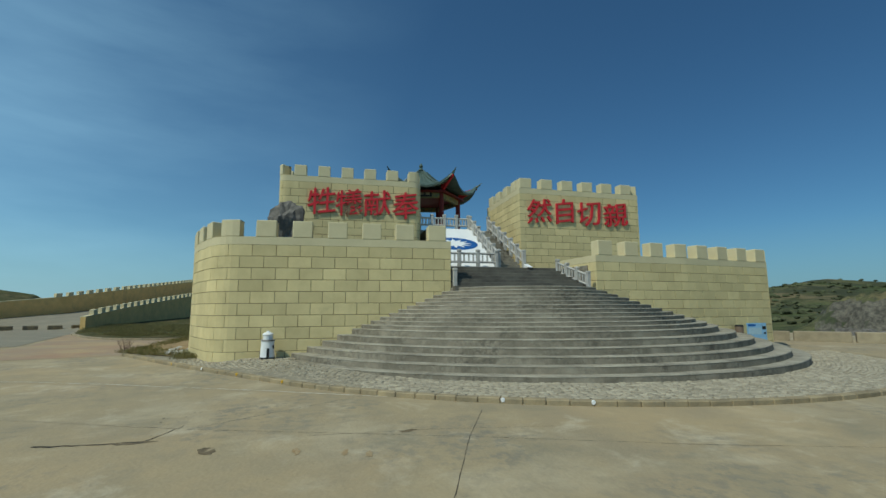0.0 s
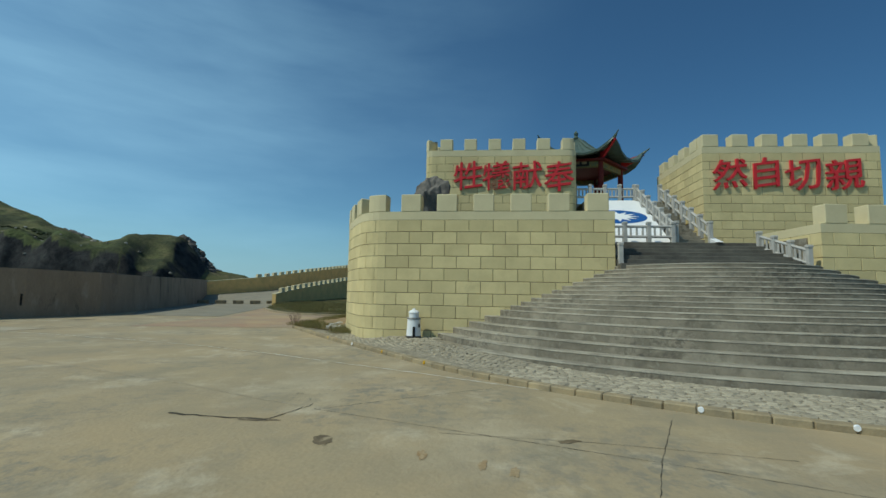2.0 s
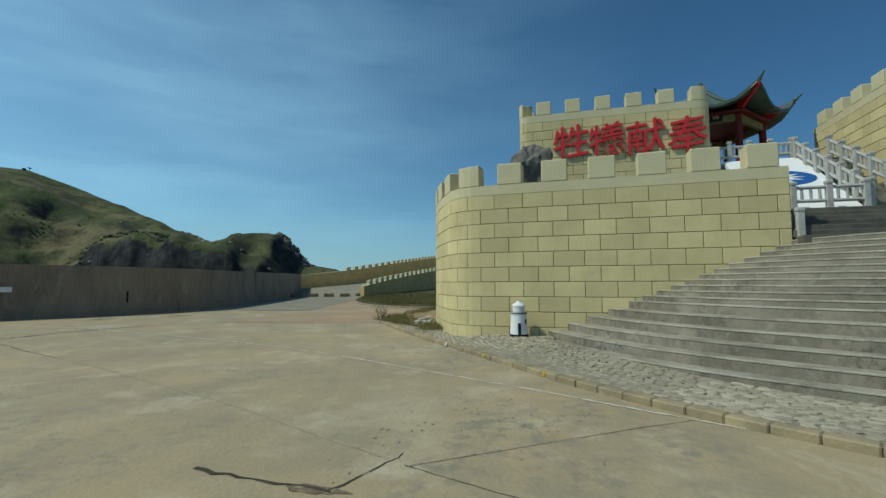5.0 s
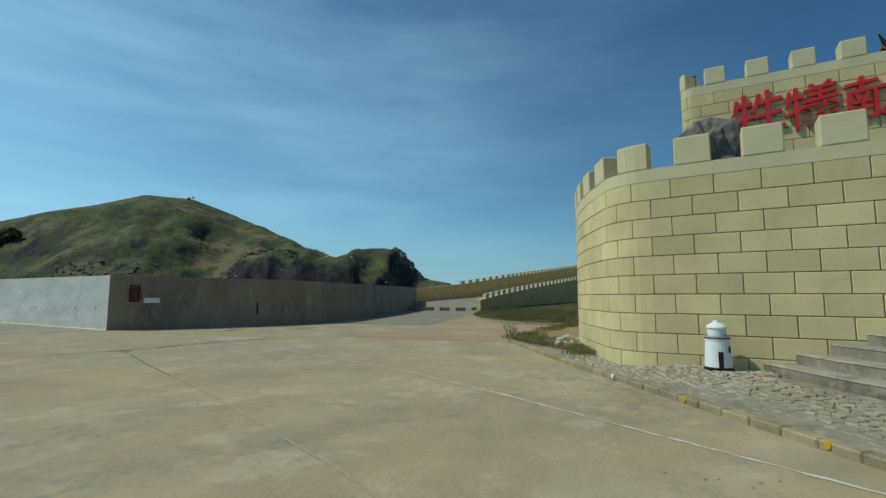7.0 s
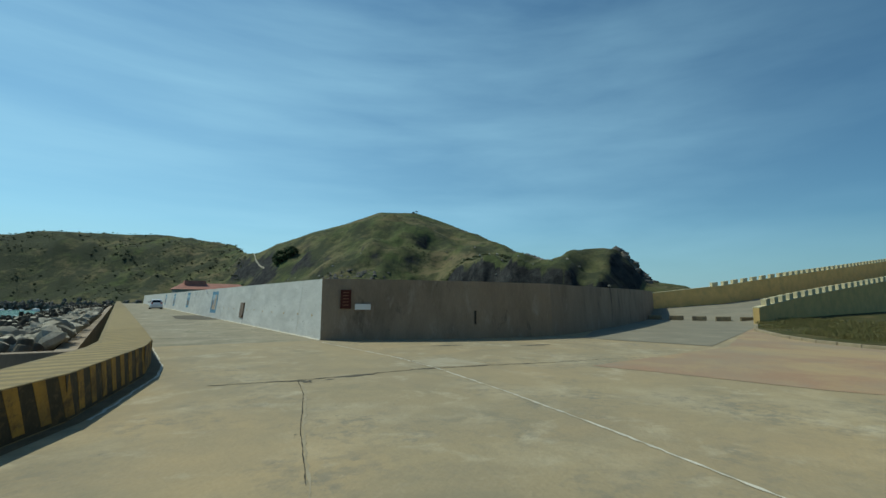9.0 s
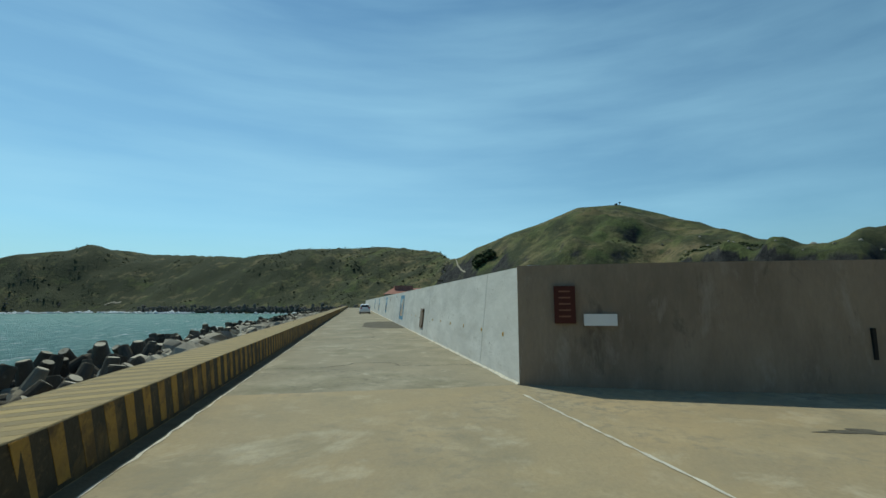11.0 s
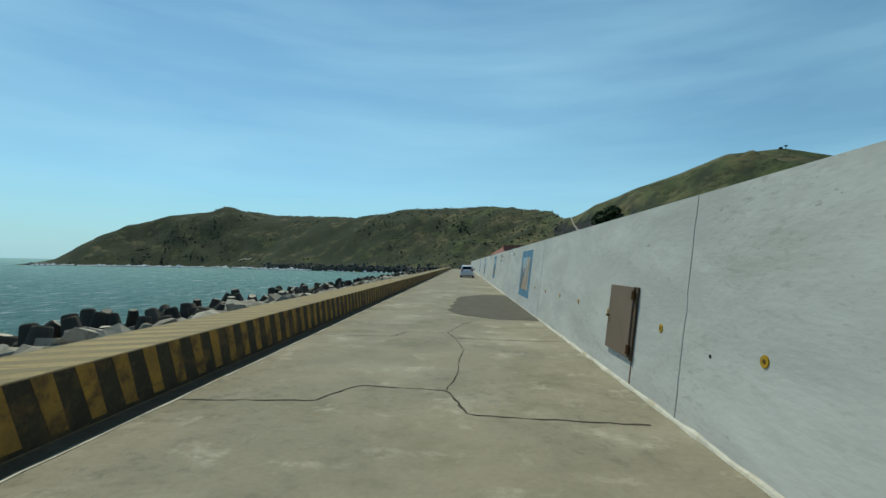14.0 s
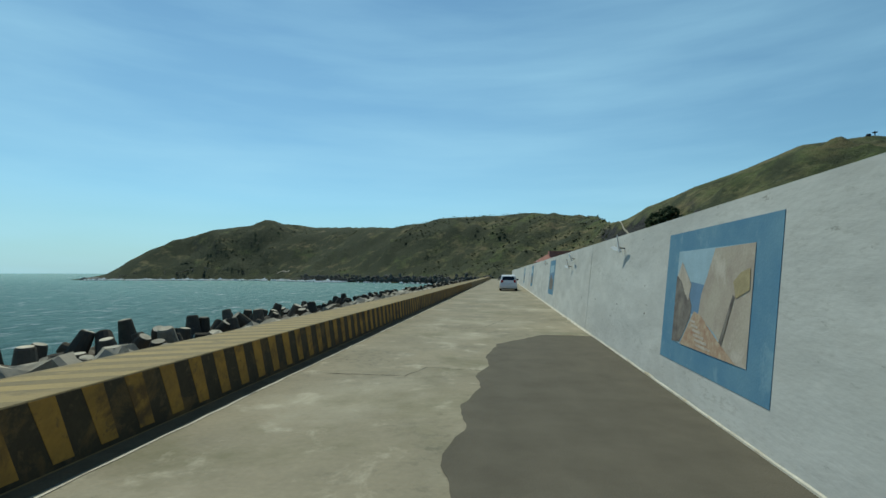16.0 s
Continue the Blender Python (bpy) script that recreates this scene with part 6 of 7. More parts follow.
NOTICEM = material("brown_red_board", (0.075, 0.022, 0.016), 0.6, 0.2, 5, 40, 0.1)
BOARDINK = material("faded_board_writing", (0.24, 0.12, 0.08), 0.7, 0.2, 9, 40, 0.1)
m = on_grey(0.9, 1.54)
notice = thing("notice_board", "dark red notice board with pale writing on the grey wall", "notice board", at=m.translation)
part("board", block(-0.20, 0.20, -0.05, 0.03, -0.36, 0.36, m=m), NOTICEM, notice)
for i in range(5):
    part("writing_bar", block(-0.11, 0.11, 0.03, 0.034, 0.24 - 0.12 * i, 0.27 - 0.12 * i, m=m), BOARDINK, notice)
m = on_grey(1.55, 1.25)
solo("white_board", block(-0.30, 0.30, -0.05, 0.03, -0.11, 0.11, m=m), WHITE, "small blank white board on the grey wall", "board")
m = on_grey(6.2, 0.85)
solo("wall_slot", block(-0.03, 0.03, -0.05, 0.012, -0.3, 0.25, m=m), BLACK, "narrow dark drain slot in the grey wall", "slot")

# ---- red-roofed building beyond the wall ----
bld = thing("red_roofed_house", "low house with a dull red tiled roof behind the seawall", "house", at=(12, 113, -1))
HOUSEW = material("pale_house_wall", (0.42, 0.38, 0.33), 0.85, 0.2, 1, 10, 0.2)
HOUSER = material("dull_red_roof", (0.42, 0.20, 0.15), 0.8, 0.25, 1.2, 10, 0.3)
part("wall", block(4.6, 21, 109, 117, -1.0, 3.9), HOUSEW, bld)
b = bmesh.new()
vs = [b.verts.new(p) for p in ((4.0, 108.4, 3.9), (21.6, 108.4, 3.9), (21.6, 117.6, 3.9), (4.0, 117.6, 3.9), (6.5, 113, 5.5), (19.5, 113, 5.5))]
for q in ((0, 1, 5, 4), (1, 2, 5), (2, 3, 4, 5), (3, 0, 4), (3, 2, 1, 0)):
    b.faces.new([vs[i] for i in q])
bmesh.ops.recalc_face_normals(b, faces=b.faces[:])
roof = part("roof", b, HOUSER, bld, "dull red hipped roof")
part("roof_lantern", block(6.8, 11.5, 111.5, 114.5, 4.9, 6.1), HOUSER, roof)

# ---- boulder behind the fort wall ----
def boulder(name, c, r, seed, mat, label, squash=(1, 1, 1), sub=3, rough=0.35):
    b = bmesh.new()
    bmesh.ops.create_icosphere(b, subdivisions=sub, radius=1)
    for v in b.verts:
        d = v.co.normalized()
        k = 1 + rough * noise.noise(d * 1.6 + Vector((seed, 0, 0))) + rough * 0.5 * noise.noise(d * 4.0 + Vector((seed, 3, 0)))
        k = k - 0.10 * abs(noise.noise(d * 2.3 + Vector((0, seed, 0))))
        v.co = Vector(c) + Vector((d.x * r * squash[0], d.y * r * squash[1], d.z * r * squash[2])) * k
    return solo(name, b, mat, label, "boulder")


boulder("boulder", (3.3, -22.15, 4.55), 1.15, 3.3, ROCK, "large dark grey boulder behind the fort wall", (0.8, 0.72, 1.25), 4)

# ---- info sign and bin by the far wall ----
SIGNBLUE = material("pale_blue_sign_face", (0.24, 0.42, 0.60), 0.5, 0.15, 5, 30, 0.05)
sm = Matrix.Translation((0.74, -42.4, 0)) @ Matrix.Rotation(-math.atan2(0.87, 5.2), 4, "Z")
sg = thing("info_sign", "pale blue information sign on two posts", "sign", at=sm.translation)
face = part("face", block(-0.02, 0.02, -0.44, 0.46, 0.24, 0.98, bevel=0.005, m=sm), SIGNBLUE, sg, "pale blue printed sign face")
for y in (-0.34, 0.36):
    part("post", block(0.022, 0.062, y - 0.02, y + 0.02, -0.05, 0.95, m=sm), RAILSTONE, sg)
part("writing_bar", block(-0.026, -0.021, 0.06, 0.42, 0.84, 0.93, m=sm), BLUE, face)
for y, z, w, h in ((-0.40, 0.70, 0.16, 0.14), (-0.40, 0.50, 0.10, 0.08), (0.30, 0.34, 0.12, 0.10)):
    part("writing_bar", block(-0.026, -0.021, y, y + w, z, z + h, m=sm), BLACK, face)
part("map_panel", block(-0.026, -0.021, -0.20, 0.40, 0.48, 0.78, m=sm), SKYP, face, "paler printed panel")
bn = thing("litter_bin", "dark brown litter bin beside the sign", "bin", at=(0.42, -41.12, 0.262))
b = bmesh.new()
tube(b, (0.42, -41.12, 0.262), (0.42, -41.12, 0.86), 0.15, 0.17, n=14)
part("body", b, BROWN, bn)
b = bmesh.new()
tube(b, (0.42, -41.12, 0.86), (0.42, -41.12, 0.93), 0.18, 0.13, n=14)
part("lid", b, BLACK, bn)

# low block wall, tarp and rocks past the plaza's far side
lw = thing("low_wall", "low concrete block wall along the plaza edge", "wall", at=(5, -52, 0))
for i in range(9):
    x, y = 12.0 - 2.1 * i, -46.5 - 2.0 * i
    mm = Matrix.Translation((x, y, -0.4)) @ Matrix.Rotation(radians(44), 4, "Z")
    part("block", block(-1.35, 1.35, -0.25, 0.25, 0, 0.62, bevel=0.03, m=mm), PALEKERB, lw)
BANKM = land_material("cut_bank_earth_and_rock", (0.075, 0.07, 0.058), (0.25, 0.225, 0.175), 6.0)
bm = bmesh.new()
BANK_CREST = [(136, -1.6), (139.3, -1.1), (140.9, -0.3), (143.6, 1.7), (144.8, 2.2), (146.3, 2.6), (150, 3.6), (156, 4.5), (164, 3.0)]
grid = []
bb = 136.0
while bb <= 164:
    top = [q[0][1] + (q[1][1] - q[0][1]) * (bb - q[0][0]) / (q[1][0] - q[0][0]) for q in zip(BANK_CREST, BANK_CREST[1:]) if q[0][0] <= bb <= q[1][0]][0]
    col = []
    for j in range(34):
        r = 47.0 + 0.55 * j
        x, y = -16.0 + r * math.sin(radians(bb)), -24.3 + r * math.cos(radians(bb))
        k = smooth(49.0, 53.0, r + 1.2 * noise.noise((bb * 0.6, 3.0, 0)))
        z = -1.5 + (top + 1.5) * k
        z += (0.75 * noise.noise((x * 0.55, y * 0.55, 1)) + 0.35 * noise.noise((x * 1.5, y * 1.5, 2))) * (0.3 + 0.9 * k) * min(1.0, (top + 1.7) / 3)
        if r > 58:
            z -= 0.12 * (r - 58)
        col.append(bm.verts.new((x, y, z)))
    grid.append(col)
    bb += 0.4
for p, q in zip(grid, grid[1:]):
    for i in range(33):
        bm.faces.new((p[i], p[i + 1], q[i + 1], q[i]))
bmesh.ops.recalc_face_normals(bm, faces=bm.faces[:])
if sum(f.normal.z for f in bm.faces) < 0:
    bmesh.ops.reverse_faces(bm, faces=bm.faces[:])
solo("cut_bank", bm, BANKM, "cut bank of tan earth and pale broken rock under grass", "bank", kind="structure")
rng = random.Random(21)
for i in range(6):
    bb = 144.3 + 0.9 * i
    r = 48.6 + rng.uniform(-0.6, 0.6)
    boulder("rock_outcrop", (-16 + r * math.sin(radians(bb)), -24.3 + r * math.cos(radians(bb)), -1.0), rng.uniform(0.7, 1.3), i * 1.7, ROCK, "pale grey jagged rock at the foot of the bank", (1.1, 1.0, 0.75 + 0.2 * rng.random()), 3, 0.6)["group"] = "rock outcrops"

# ---- tetrapods ----
def tetra_bm(b, m, n=9):
    dirs = [Vector((0, 0, 1))] + [Vector((0.943 * math.cos(a), 0.943 * math.sin(a), -0.333)) for a in (0, 2.0944, 4.18879)]
    for d in dirs:
        turn = d.to_track_quat("Z", "Y").to_matrix()
        rings = []
        for q, r in ((0.0, 0.36), (1.0, 0.235), (1.05, 0.20)):
            rings.append([b.verts.new(m @ (d * q + turn @ Vector((r * math.cos(6.28319 * i / n), r * math.sin(6.28319 * i / n), 0)))) for i in range(n)])
        for p, q in zip(rings, rings[1:]):
            for i in range(n):
                b.faces.new((p[i], p[(i + 1) % n], q[(i + 1) % n], q[i]))
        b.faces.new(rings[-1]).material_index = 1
    return b


rng = random.Random(5)
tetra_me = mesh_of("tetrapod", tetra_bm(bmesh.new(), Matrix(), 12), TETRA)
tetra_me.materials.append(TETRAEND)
# paler concrete for a few bodies in the three inner rows
TETRAPALE = material("pale_tetrapod_body", (0.36, 0.31, 0.225), 0.9, 0.35, 1.5, 10, 0.5, tint=(0.22, 0.19, 0.14), object_vary=0.3, more=((0.7, (0.07, 0.062, 0.05), 1.3, 0.54, 0.66),))
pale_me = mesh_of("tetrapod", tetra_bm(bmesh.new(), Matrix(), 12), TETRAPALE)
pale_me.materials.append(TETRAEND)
count = 0
rest = bmesh.new()
y = -1.0
while y < 150:
    for row in range(6):
        x = -8.95 - 1.25 * row + rng.uniform(-0.4, 0.4)
        yy = y + rng.uniform(-0.5, 0.5)
        if y < 0:
            x -= 0.55 * max(0.0, -y - 4.0) + 0.25 * min(4.0, -y)
        z = -0.86 - 0.08 * row - (0.25 * rng.random() if row < 3 else 0.0) + rng.uniform(-0.12, 0.25)
        turn = Euler((rng.choice((0, 0, 1.9, 1.9, rng.uniform(-1, 1))) + rng.uniform(-0.35, 0.35), rng.uniform(-0.35, 0.35), rng.uniform(0, 6.28)))
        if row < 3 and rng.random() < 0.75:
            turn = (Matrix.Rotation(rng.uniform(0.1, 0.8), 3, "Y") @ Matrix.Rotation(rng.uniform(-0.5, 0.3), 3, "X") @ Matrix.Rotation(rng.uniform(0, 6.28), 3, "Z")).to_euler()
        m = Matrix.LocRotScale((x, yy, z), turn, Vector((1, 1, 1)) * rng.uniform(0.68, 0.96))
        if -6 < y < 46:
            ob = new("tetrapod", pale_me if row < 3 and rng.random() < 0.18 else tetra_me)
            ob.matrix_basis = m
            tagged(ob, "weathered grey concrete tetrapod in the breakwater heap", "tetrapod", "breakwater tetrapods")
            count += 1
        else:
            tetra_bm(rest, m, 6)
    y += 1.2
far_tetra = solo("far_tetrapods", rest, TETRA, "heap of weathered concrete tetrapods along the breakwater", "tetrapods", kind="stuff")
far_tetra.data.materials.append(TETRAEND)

# pale broken stones thrown between the parapet and the tetrapods
RUBBLE = material("pale_broken_rubble", (0.50, 0.44, 0.34), 0.9, 0.35, 2.0, 12, 0.6, tint=(0.33, 0.29, 0.22), object_vary=0.3, more=((0.6, (0.10, 0.09, 0.07), 2.2, 0.56, 0.68),))
rubble_me = []
for i in range(6):
    b = bmesh.new()
    bmesh.ops.create_icosphere(b, subdivisions=2, radius=1)
    for v in b.verts:
        d = v.co.normalized()
        k = 0.75 + 0.9 * noise.noise(d * 1.1 + Vector((i * 7.3, 0, 0))) + 0.4 * noise.noise(d * 2.6 + Vector((0, i * 5.1, 0)))
        v.co = Vector((d.x * 1.25, d.y, d.z * 0.75)) * max(0.35, min(1.05, k + 0.2))
    rubble_me.append(mesh_of("rubble_stone", b, RUBBLE))
for i in range(190):
    y = 7.0 + 60.0 * rng.random() ** 1.1
    x = -8.0 - 2.1 * rng.random()
    size = rng.uniform(0.24, 0.62)
    ob = new("rubble_stone", rubble_me[i % 6])
    ob.matrix_basis = Matrix.LocRotScale((x, y, 0.0 - 0.16 * (-8.0 - x) + rng.uniform(-0.1, 0.15)), Euler((rng.uniform(-0.6, 0.6), rng.uniform(-0.6, 0.6), rng.uniform(0, 6.28))), Vector((size, size, size)))
    tagged(ob, "pale broken stone block heaped between parapet and tetrapods", "stone", "breakwater rubble stones")

bm = bmesh.new()
ys = [-30 + 4 * i for i in range(46)]
prof = [(-7.9, -0.9), (-10.5, -1.3), (-13.5, -2.2), (-16.5, -3.9), (-19.0, -6.0)]
grid = []
for y in ys:
    sh = -0.9 * max(0.0, -y - 6.0)
    grid.append([bm.verts.new((x + sh, y, z + 0.35 * noise.noise((x * 0.8, y * 0.6, 0)))) for x, z in prof])
for p, q in zip(grid, grid[1:]):
    for i in range(len(prof) - 1):
        bm.faces.new((p[i], p[i + 1], q[i + 1], q[i]))
bmesh.ops.recalc_face_normals(bm, faces=bm.faces[:])
if sum(f.normal.z for f in bm.faces) < 0:
    bmesh.ops.reverse_faces(bm, faces=bm.faces[:])
solo("rubble_mound", bm, ROCK, "dark rubble slope under the tetrapods", "rubble", kind="structure")

FOAM = material("white_surf_foam", (0.75, 0.77, 0.77), 0.8, 0.1, 0.5, 4, 0.3)
# ---- pale tracks on the hills ----
TRACK = material("pale_dirt_track", (0.40, 0.36, 0.28), 0.95, 0.25, 0.3, 3, 0.2)
for pts, w in (([(12.9, 234), (13.2, 222), (13.8, 208), (14.3, 200)], 0.42), ([(-25.9, 408), (-25.2, 405), (-24.4, 402)], 1.6)):
    bm = bmesh.new()
    line = Line([(-4 + r * math.sin(radians(b0)), r * math.cos(radians(b0))) for b0, r in pts])
    prev = None
    for i in range(41):
        p, d = line.at(line.length * i / 40)
        cur = []
        for sgn in (-1, 1):
            q = p + Vector((-d.y, d.x)) * sgn * w * 0.5
            cur.append(bm.verts.new((q.x, q.y, height(q.x, q.y) + 0.35)))
        if prev:
            bm.faces.new((prev[0], cur[0], cur[1], prev[1]))
        prev = cur
    solo("hill_track", bm, TRACK, "pale bare dirt track crossing the hillside", "track", kind="structure")

# ---- scrub, rocks and trees on the hills ----
SCRUB = material("dark_scrub_leaf", (0.055, 0.065, 0.032), 0.9, 0.4, 0.6, 4, 0.4, tint=(0.05, 0.06, 0.022), island=0.4, spec=0.1)
PALEROCK = material("pale_hill_rock", (0.32, 0.30, 0.26), 0.9, 0.3, 0.8, 5, 0.4, island=0.25)
rng = random.Random(8)
unit = bmesh.new()
bmesh.ops.create_icosphere(unit, subdivisions=1, radius=1)
UV = [v.co.copy() for v in unit.verts]
UF = [[v.index for v in f.verts] for f in unit.faces]
unit.free()


def clumps(name, spots, mat, label, category, flat=0.7):
    """Many small uneven tufts joined into one mesh."""
    verts, faces = [], []
    for x, y, z, r in spots:
        i = len(verts)
        for v in UV:
            k = r * rng.uniform(0.6, 1.25)
            verts.append((x + v.x * k, y + v.y * k, z + v.z * k * flat))
        faces += [[i + j for j in f] for f in UF]
    me = bpy.data.meshes.new(name)
    me.from_pydata(verts, [], faces)
    me.materials.append(mat)
    return tagged(new(name, me), label, category, kind="stuff")


# breakers heaped at the foot of the far shore
spots = []
for i in range(2600):
    b0 = rng.uniform(-43.5, -4)
    if rng.random() > (0.8 if b0 < -18 else 0.08) * (0.2 + noise.noise((b0 * 1.3, 2.0, 0)) + 0.45):
        continue
    rr = crest(b0)[2] - rng.uniform(3, 22) if b0 > -40.5 else 470 - rng.uniform(0, 25)
    spots.append((-4 + rr * math.sin(radians(b0)), rr * math.cos(radians(b0)), -4.0 + rng.uniform(0, 0.4), rng.uniform(0.4, 1.2) * (1.9 if rng.random() < 0.10 else 1)))
clumps("surf", spots, FOAM, "white surf breaking along the rocky shore", "surf", 0.75)

spots = []
for i in range(900):
    b0 = rng.uniform(-42.5, -20)
    foot = crest(b0)[2]
    rr = foot + rng.uniform(-6, 9)
    if noise.noise((b0 * 0.9, rr * 0.03, 6)) < -0.15:
        continue
    x, y = -4 + rr * math.sin(radians(b0)), rr * math.cos(radians(b0))
    spots.append((x, y, max(-3.6, height(x, y)) - 0.3, rng.uniform(0.25, 0.85)))
clumps("headland_rocks", spots, ROCK, "dark broken rocks at the foot of the headland", "rocks", 0.8)

spots, rocks = [], []
tries = 0
while len(spots) < 600 and tries < 60000:
    tries += 1
    b0 = rng.uniform(14, 70)
    d, h, foot = crest(b0)
    if h < 2:
        continue
    r = rng.uniform(foot + 2, foot + 0.72 * (d - foot))
    x, y = -4 + r * math.sin(radians(b0)), r * math.cos(radians(b0))
    dens = noise.noise((x * 0.018, y * 0.018, 1.3)) + 0.45 * noise.noise((x * 0.06, y * 0.06, 4.0))
    want = 0.25 if b0 > 10 else 0.1
    if dens < want:
        if b0 > 12 and r < foot + 0.5 * (d - foot) and rng.random() < 0.030:
            rocks.append((x, y, height(x, y) + 0.1, rng.uniform(0.2, 0.55) * (1.0 if d < 300 else 2)))
        continue
    spots.append((x, y, height(x, y) + 0.2, rng.uniform(0.25, 0.7) * (0.6 if r < 150 else (0.8 if r < 260 else 1.3))))
crags = []
for i in range(130):
    b0 = rng.uniform(57, 67.5)
    d, h, foot = crest(b0)
    r = d + rng.gauss(-1.0, 2.5)
    x, y = -4 + r * math.sin(radians(b0)), r * math.cos(radians(b0))
    crags.append((x, y, height(x, y) - 0.35, rng.uniform(0.35, 0.95) * (1.3 if b0 > 63 else 0.7)))
for i in range(40):
    b0 = rng.choice((49.5, 51.5)) + rng.gauss(0, 0.5)
    d, h, foot = crest(b0)
    x, y = -4 + d * math.sin(radians(b0)), d * math.cos(radians(b0))
    crags.append((x, y, height(x, y), rng.uniform(0.4, 1.1)))
for i in range(110):
    b0 = rng.choice((rng.gauss(24.5, 1.4), rng.gauss(28.0, 1.5)))
    d, h, foot = crest(b0)
    for k in range(30):
        r = foot + (k + rng.random()) * 2.0
        x, y = -4 + r * math.sin(radians(b0)), r * math.cos(radians(b0))
        z = height(x, y)
        if z > 5.5 + 5.5 * rng.random():
            break
    crags.append((x, y, z - 0.3, rng.uniform(0.35, 0.9)))
clumps("hill_crags", crags, ROCK, "dark crags along the hill crest", "rocks", 0.8)
clumps("hill_scrub", spots, SCRUB, "low dark scrub scattered over the hills", "scrub", 0.6)
HEATH = material("green_grey_heath", (0.085, 0.092, 0.048), 0.95, 0.4, 0.4, 3, 0.3, tint=(0.06, 0.07, 0.035), island=0.35, spec=0.1)
bushes = []
for i in range(2600):
    b0 = rng.uniform(-39, 12) if i < 2100 else rng.uniform(142, 166)
    d, h, foot = crest(b0)
    r = rng.uniform(foot + 6, d + 4)
    x, y = -4 + r * math.sin(radians(b0)), r * math.cos(radians(b0))
    if noise.noise((x * 0.015, y * 0.015, 6.3)) + 0.5 * noise.noise((x * 0.05, y * 0.05, 2.0)) > (0.02 if i < 2100 else -0.2):
        bushes.append((x, y, height(x, y) + 0.2, rng.uniform(0.4, 0.95)))
clumps("heath", bushes, HEATH, "soft green-grey heath and bushes over the far slopes", "scrub", 0.45)
for i in range(14):
    b0 = -42.9 + rng.gauss(0, 0.55)
    islet = (-4 + 470 * math.sin(radians(b0)), 470 * math.cos(radians(b0)), -3.9, rng.uniform(1.8, 3.6))
    rocks.append(islet)
clumps("hill_rocks", rocks, PALEROCK, "pale rocks scattered over the grassy hills", "rocks", 0.7)
spots = []
for i in range(150):
    x, y = 50.8 + rng.uniform(-4.5, 4.5), 182 + rng.uniform(-3, 3)
    spots.append((x, y, height(x, y) + rng.uniform(0.8, 3.4), rng.uniform(0.5, 1.1)))
clumps("dark_thicket", spots, SCRUB, "dark clipped thicket on the saddle between hills", "thicket", 0.9)
spots = []
for i in range(1700):
    b0 = rng.uniform(-23, 5)
    rr = crest(b0)[2] - rng.uniform(-6, 7)
    spots.append((-4 + rr * math.sin(radians(b0)), rr * math.cos(radians(b0)), -3.6 + 4.2 * rng.random() * rng.random() + 0.12 * (crest(b0)[2] - rr), rng.uniform(0.5, 1.2)))
clumps("far_shore_blocks", spots, ROCK, "dark concrete blocks along the far shore", "blocks", 1.1)

mast = thing("radio_mast", "small dark mast and dish on the hilltop", "mast", at=(115.3, 180, 45.5))
b = bmesh.new()
tube(b, (115.3, 180, 44.5), (115.3, 180, 47.2), 0.16, 0.1, n=6)
part("pole", b, BLACK, mast)
b = bmesh.new()
spin(b, [(0.0, 0.0), (0.5, 0.12), (0.75, 0.34), (0.70, 0.36), (0.45, 0.2), (0.0, 0.1)], (115.3, 180, 46.5), 12)
part("dish", b, BLACK, mast)
b = bmesh.new()
box(b, 112.9, 113.9, 179.5, 180.5, 44.0, 46.3, bevel=0.1)
part("cabin", b, BLACK, mast)

# ---- white hatchback ----
CARPAINT = material("white_car_paint", (0.80, 0.80, 0.80), 0.25, 0.03, 3, 30, 0.0)
CARGLASS = material("dark_tinted_car_glass", (0.012, 0.016, 0.02), 0.06, 0.1, 3, 30, 0.0, spec=0.7)
TAIL = material("red_tail_lamp", (0.30, 0.012, 0.012), 0.2, 0.1, 5, 30, 0.0)
TYRE = material("black_rubber", (0.018, 0.018, 0.018), 0.8, 0.2, 8, 60, 0.2)
RIM = material("silver_wheel_rim", (0.55, 0.55, 0.56), 0.35, 0.1, 8, 60, 0.0, metal=0.8)
PLASTIC = material("black_trim_plastic", (0.02, 0.02, 0.02), 0.55, 0.2, 8, 60, 0.1)


def loft(b, sections):
    rings = [[b.verts.new(p) for p in s] for s in sections]
    n = len(rings[0])
    for p, q in zip(rings, rings[1:]):
        for i in range(n):
            b.faces.new((p[i], p[(i + 1) % n], q[(i + 1) % n], q[i]))
    b.faces.new(rings[0][::-1])
    b.faces.new(rings[-1])
    bmesh.ops.recalc_face_normals(b, faces=b.faces[:])
    return b


def ring_at(y, w, z0, z1, wt, n=4):
    """A rounded car cross-section: half width w below, wt at the top."""
    h = z1 - z0
    right = [(w * 0.86, z0), (w * 0.98, z0 + 0.14 * h), (w, z0 + 0.42 * h), (w * 0.97, z0 + 0.72 * h), (wt, z1 - 0.05), (wt * 0.86, z1)]
    return [(x, y, z) for x, z in right] + [(-x, y, z) for x, z in right[::-1]]


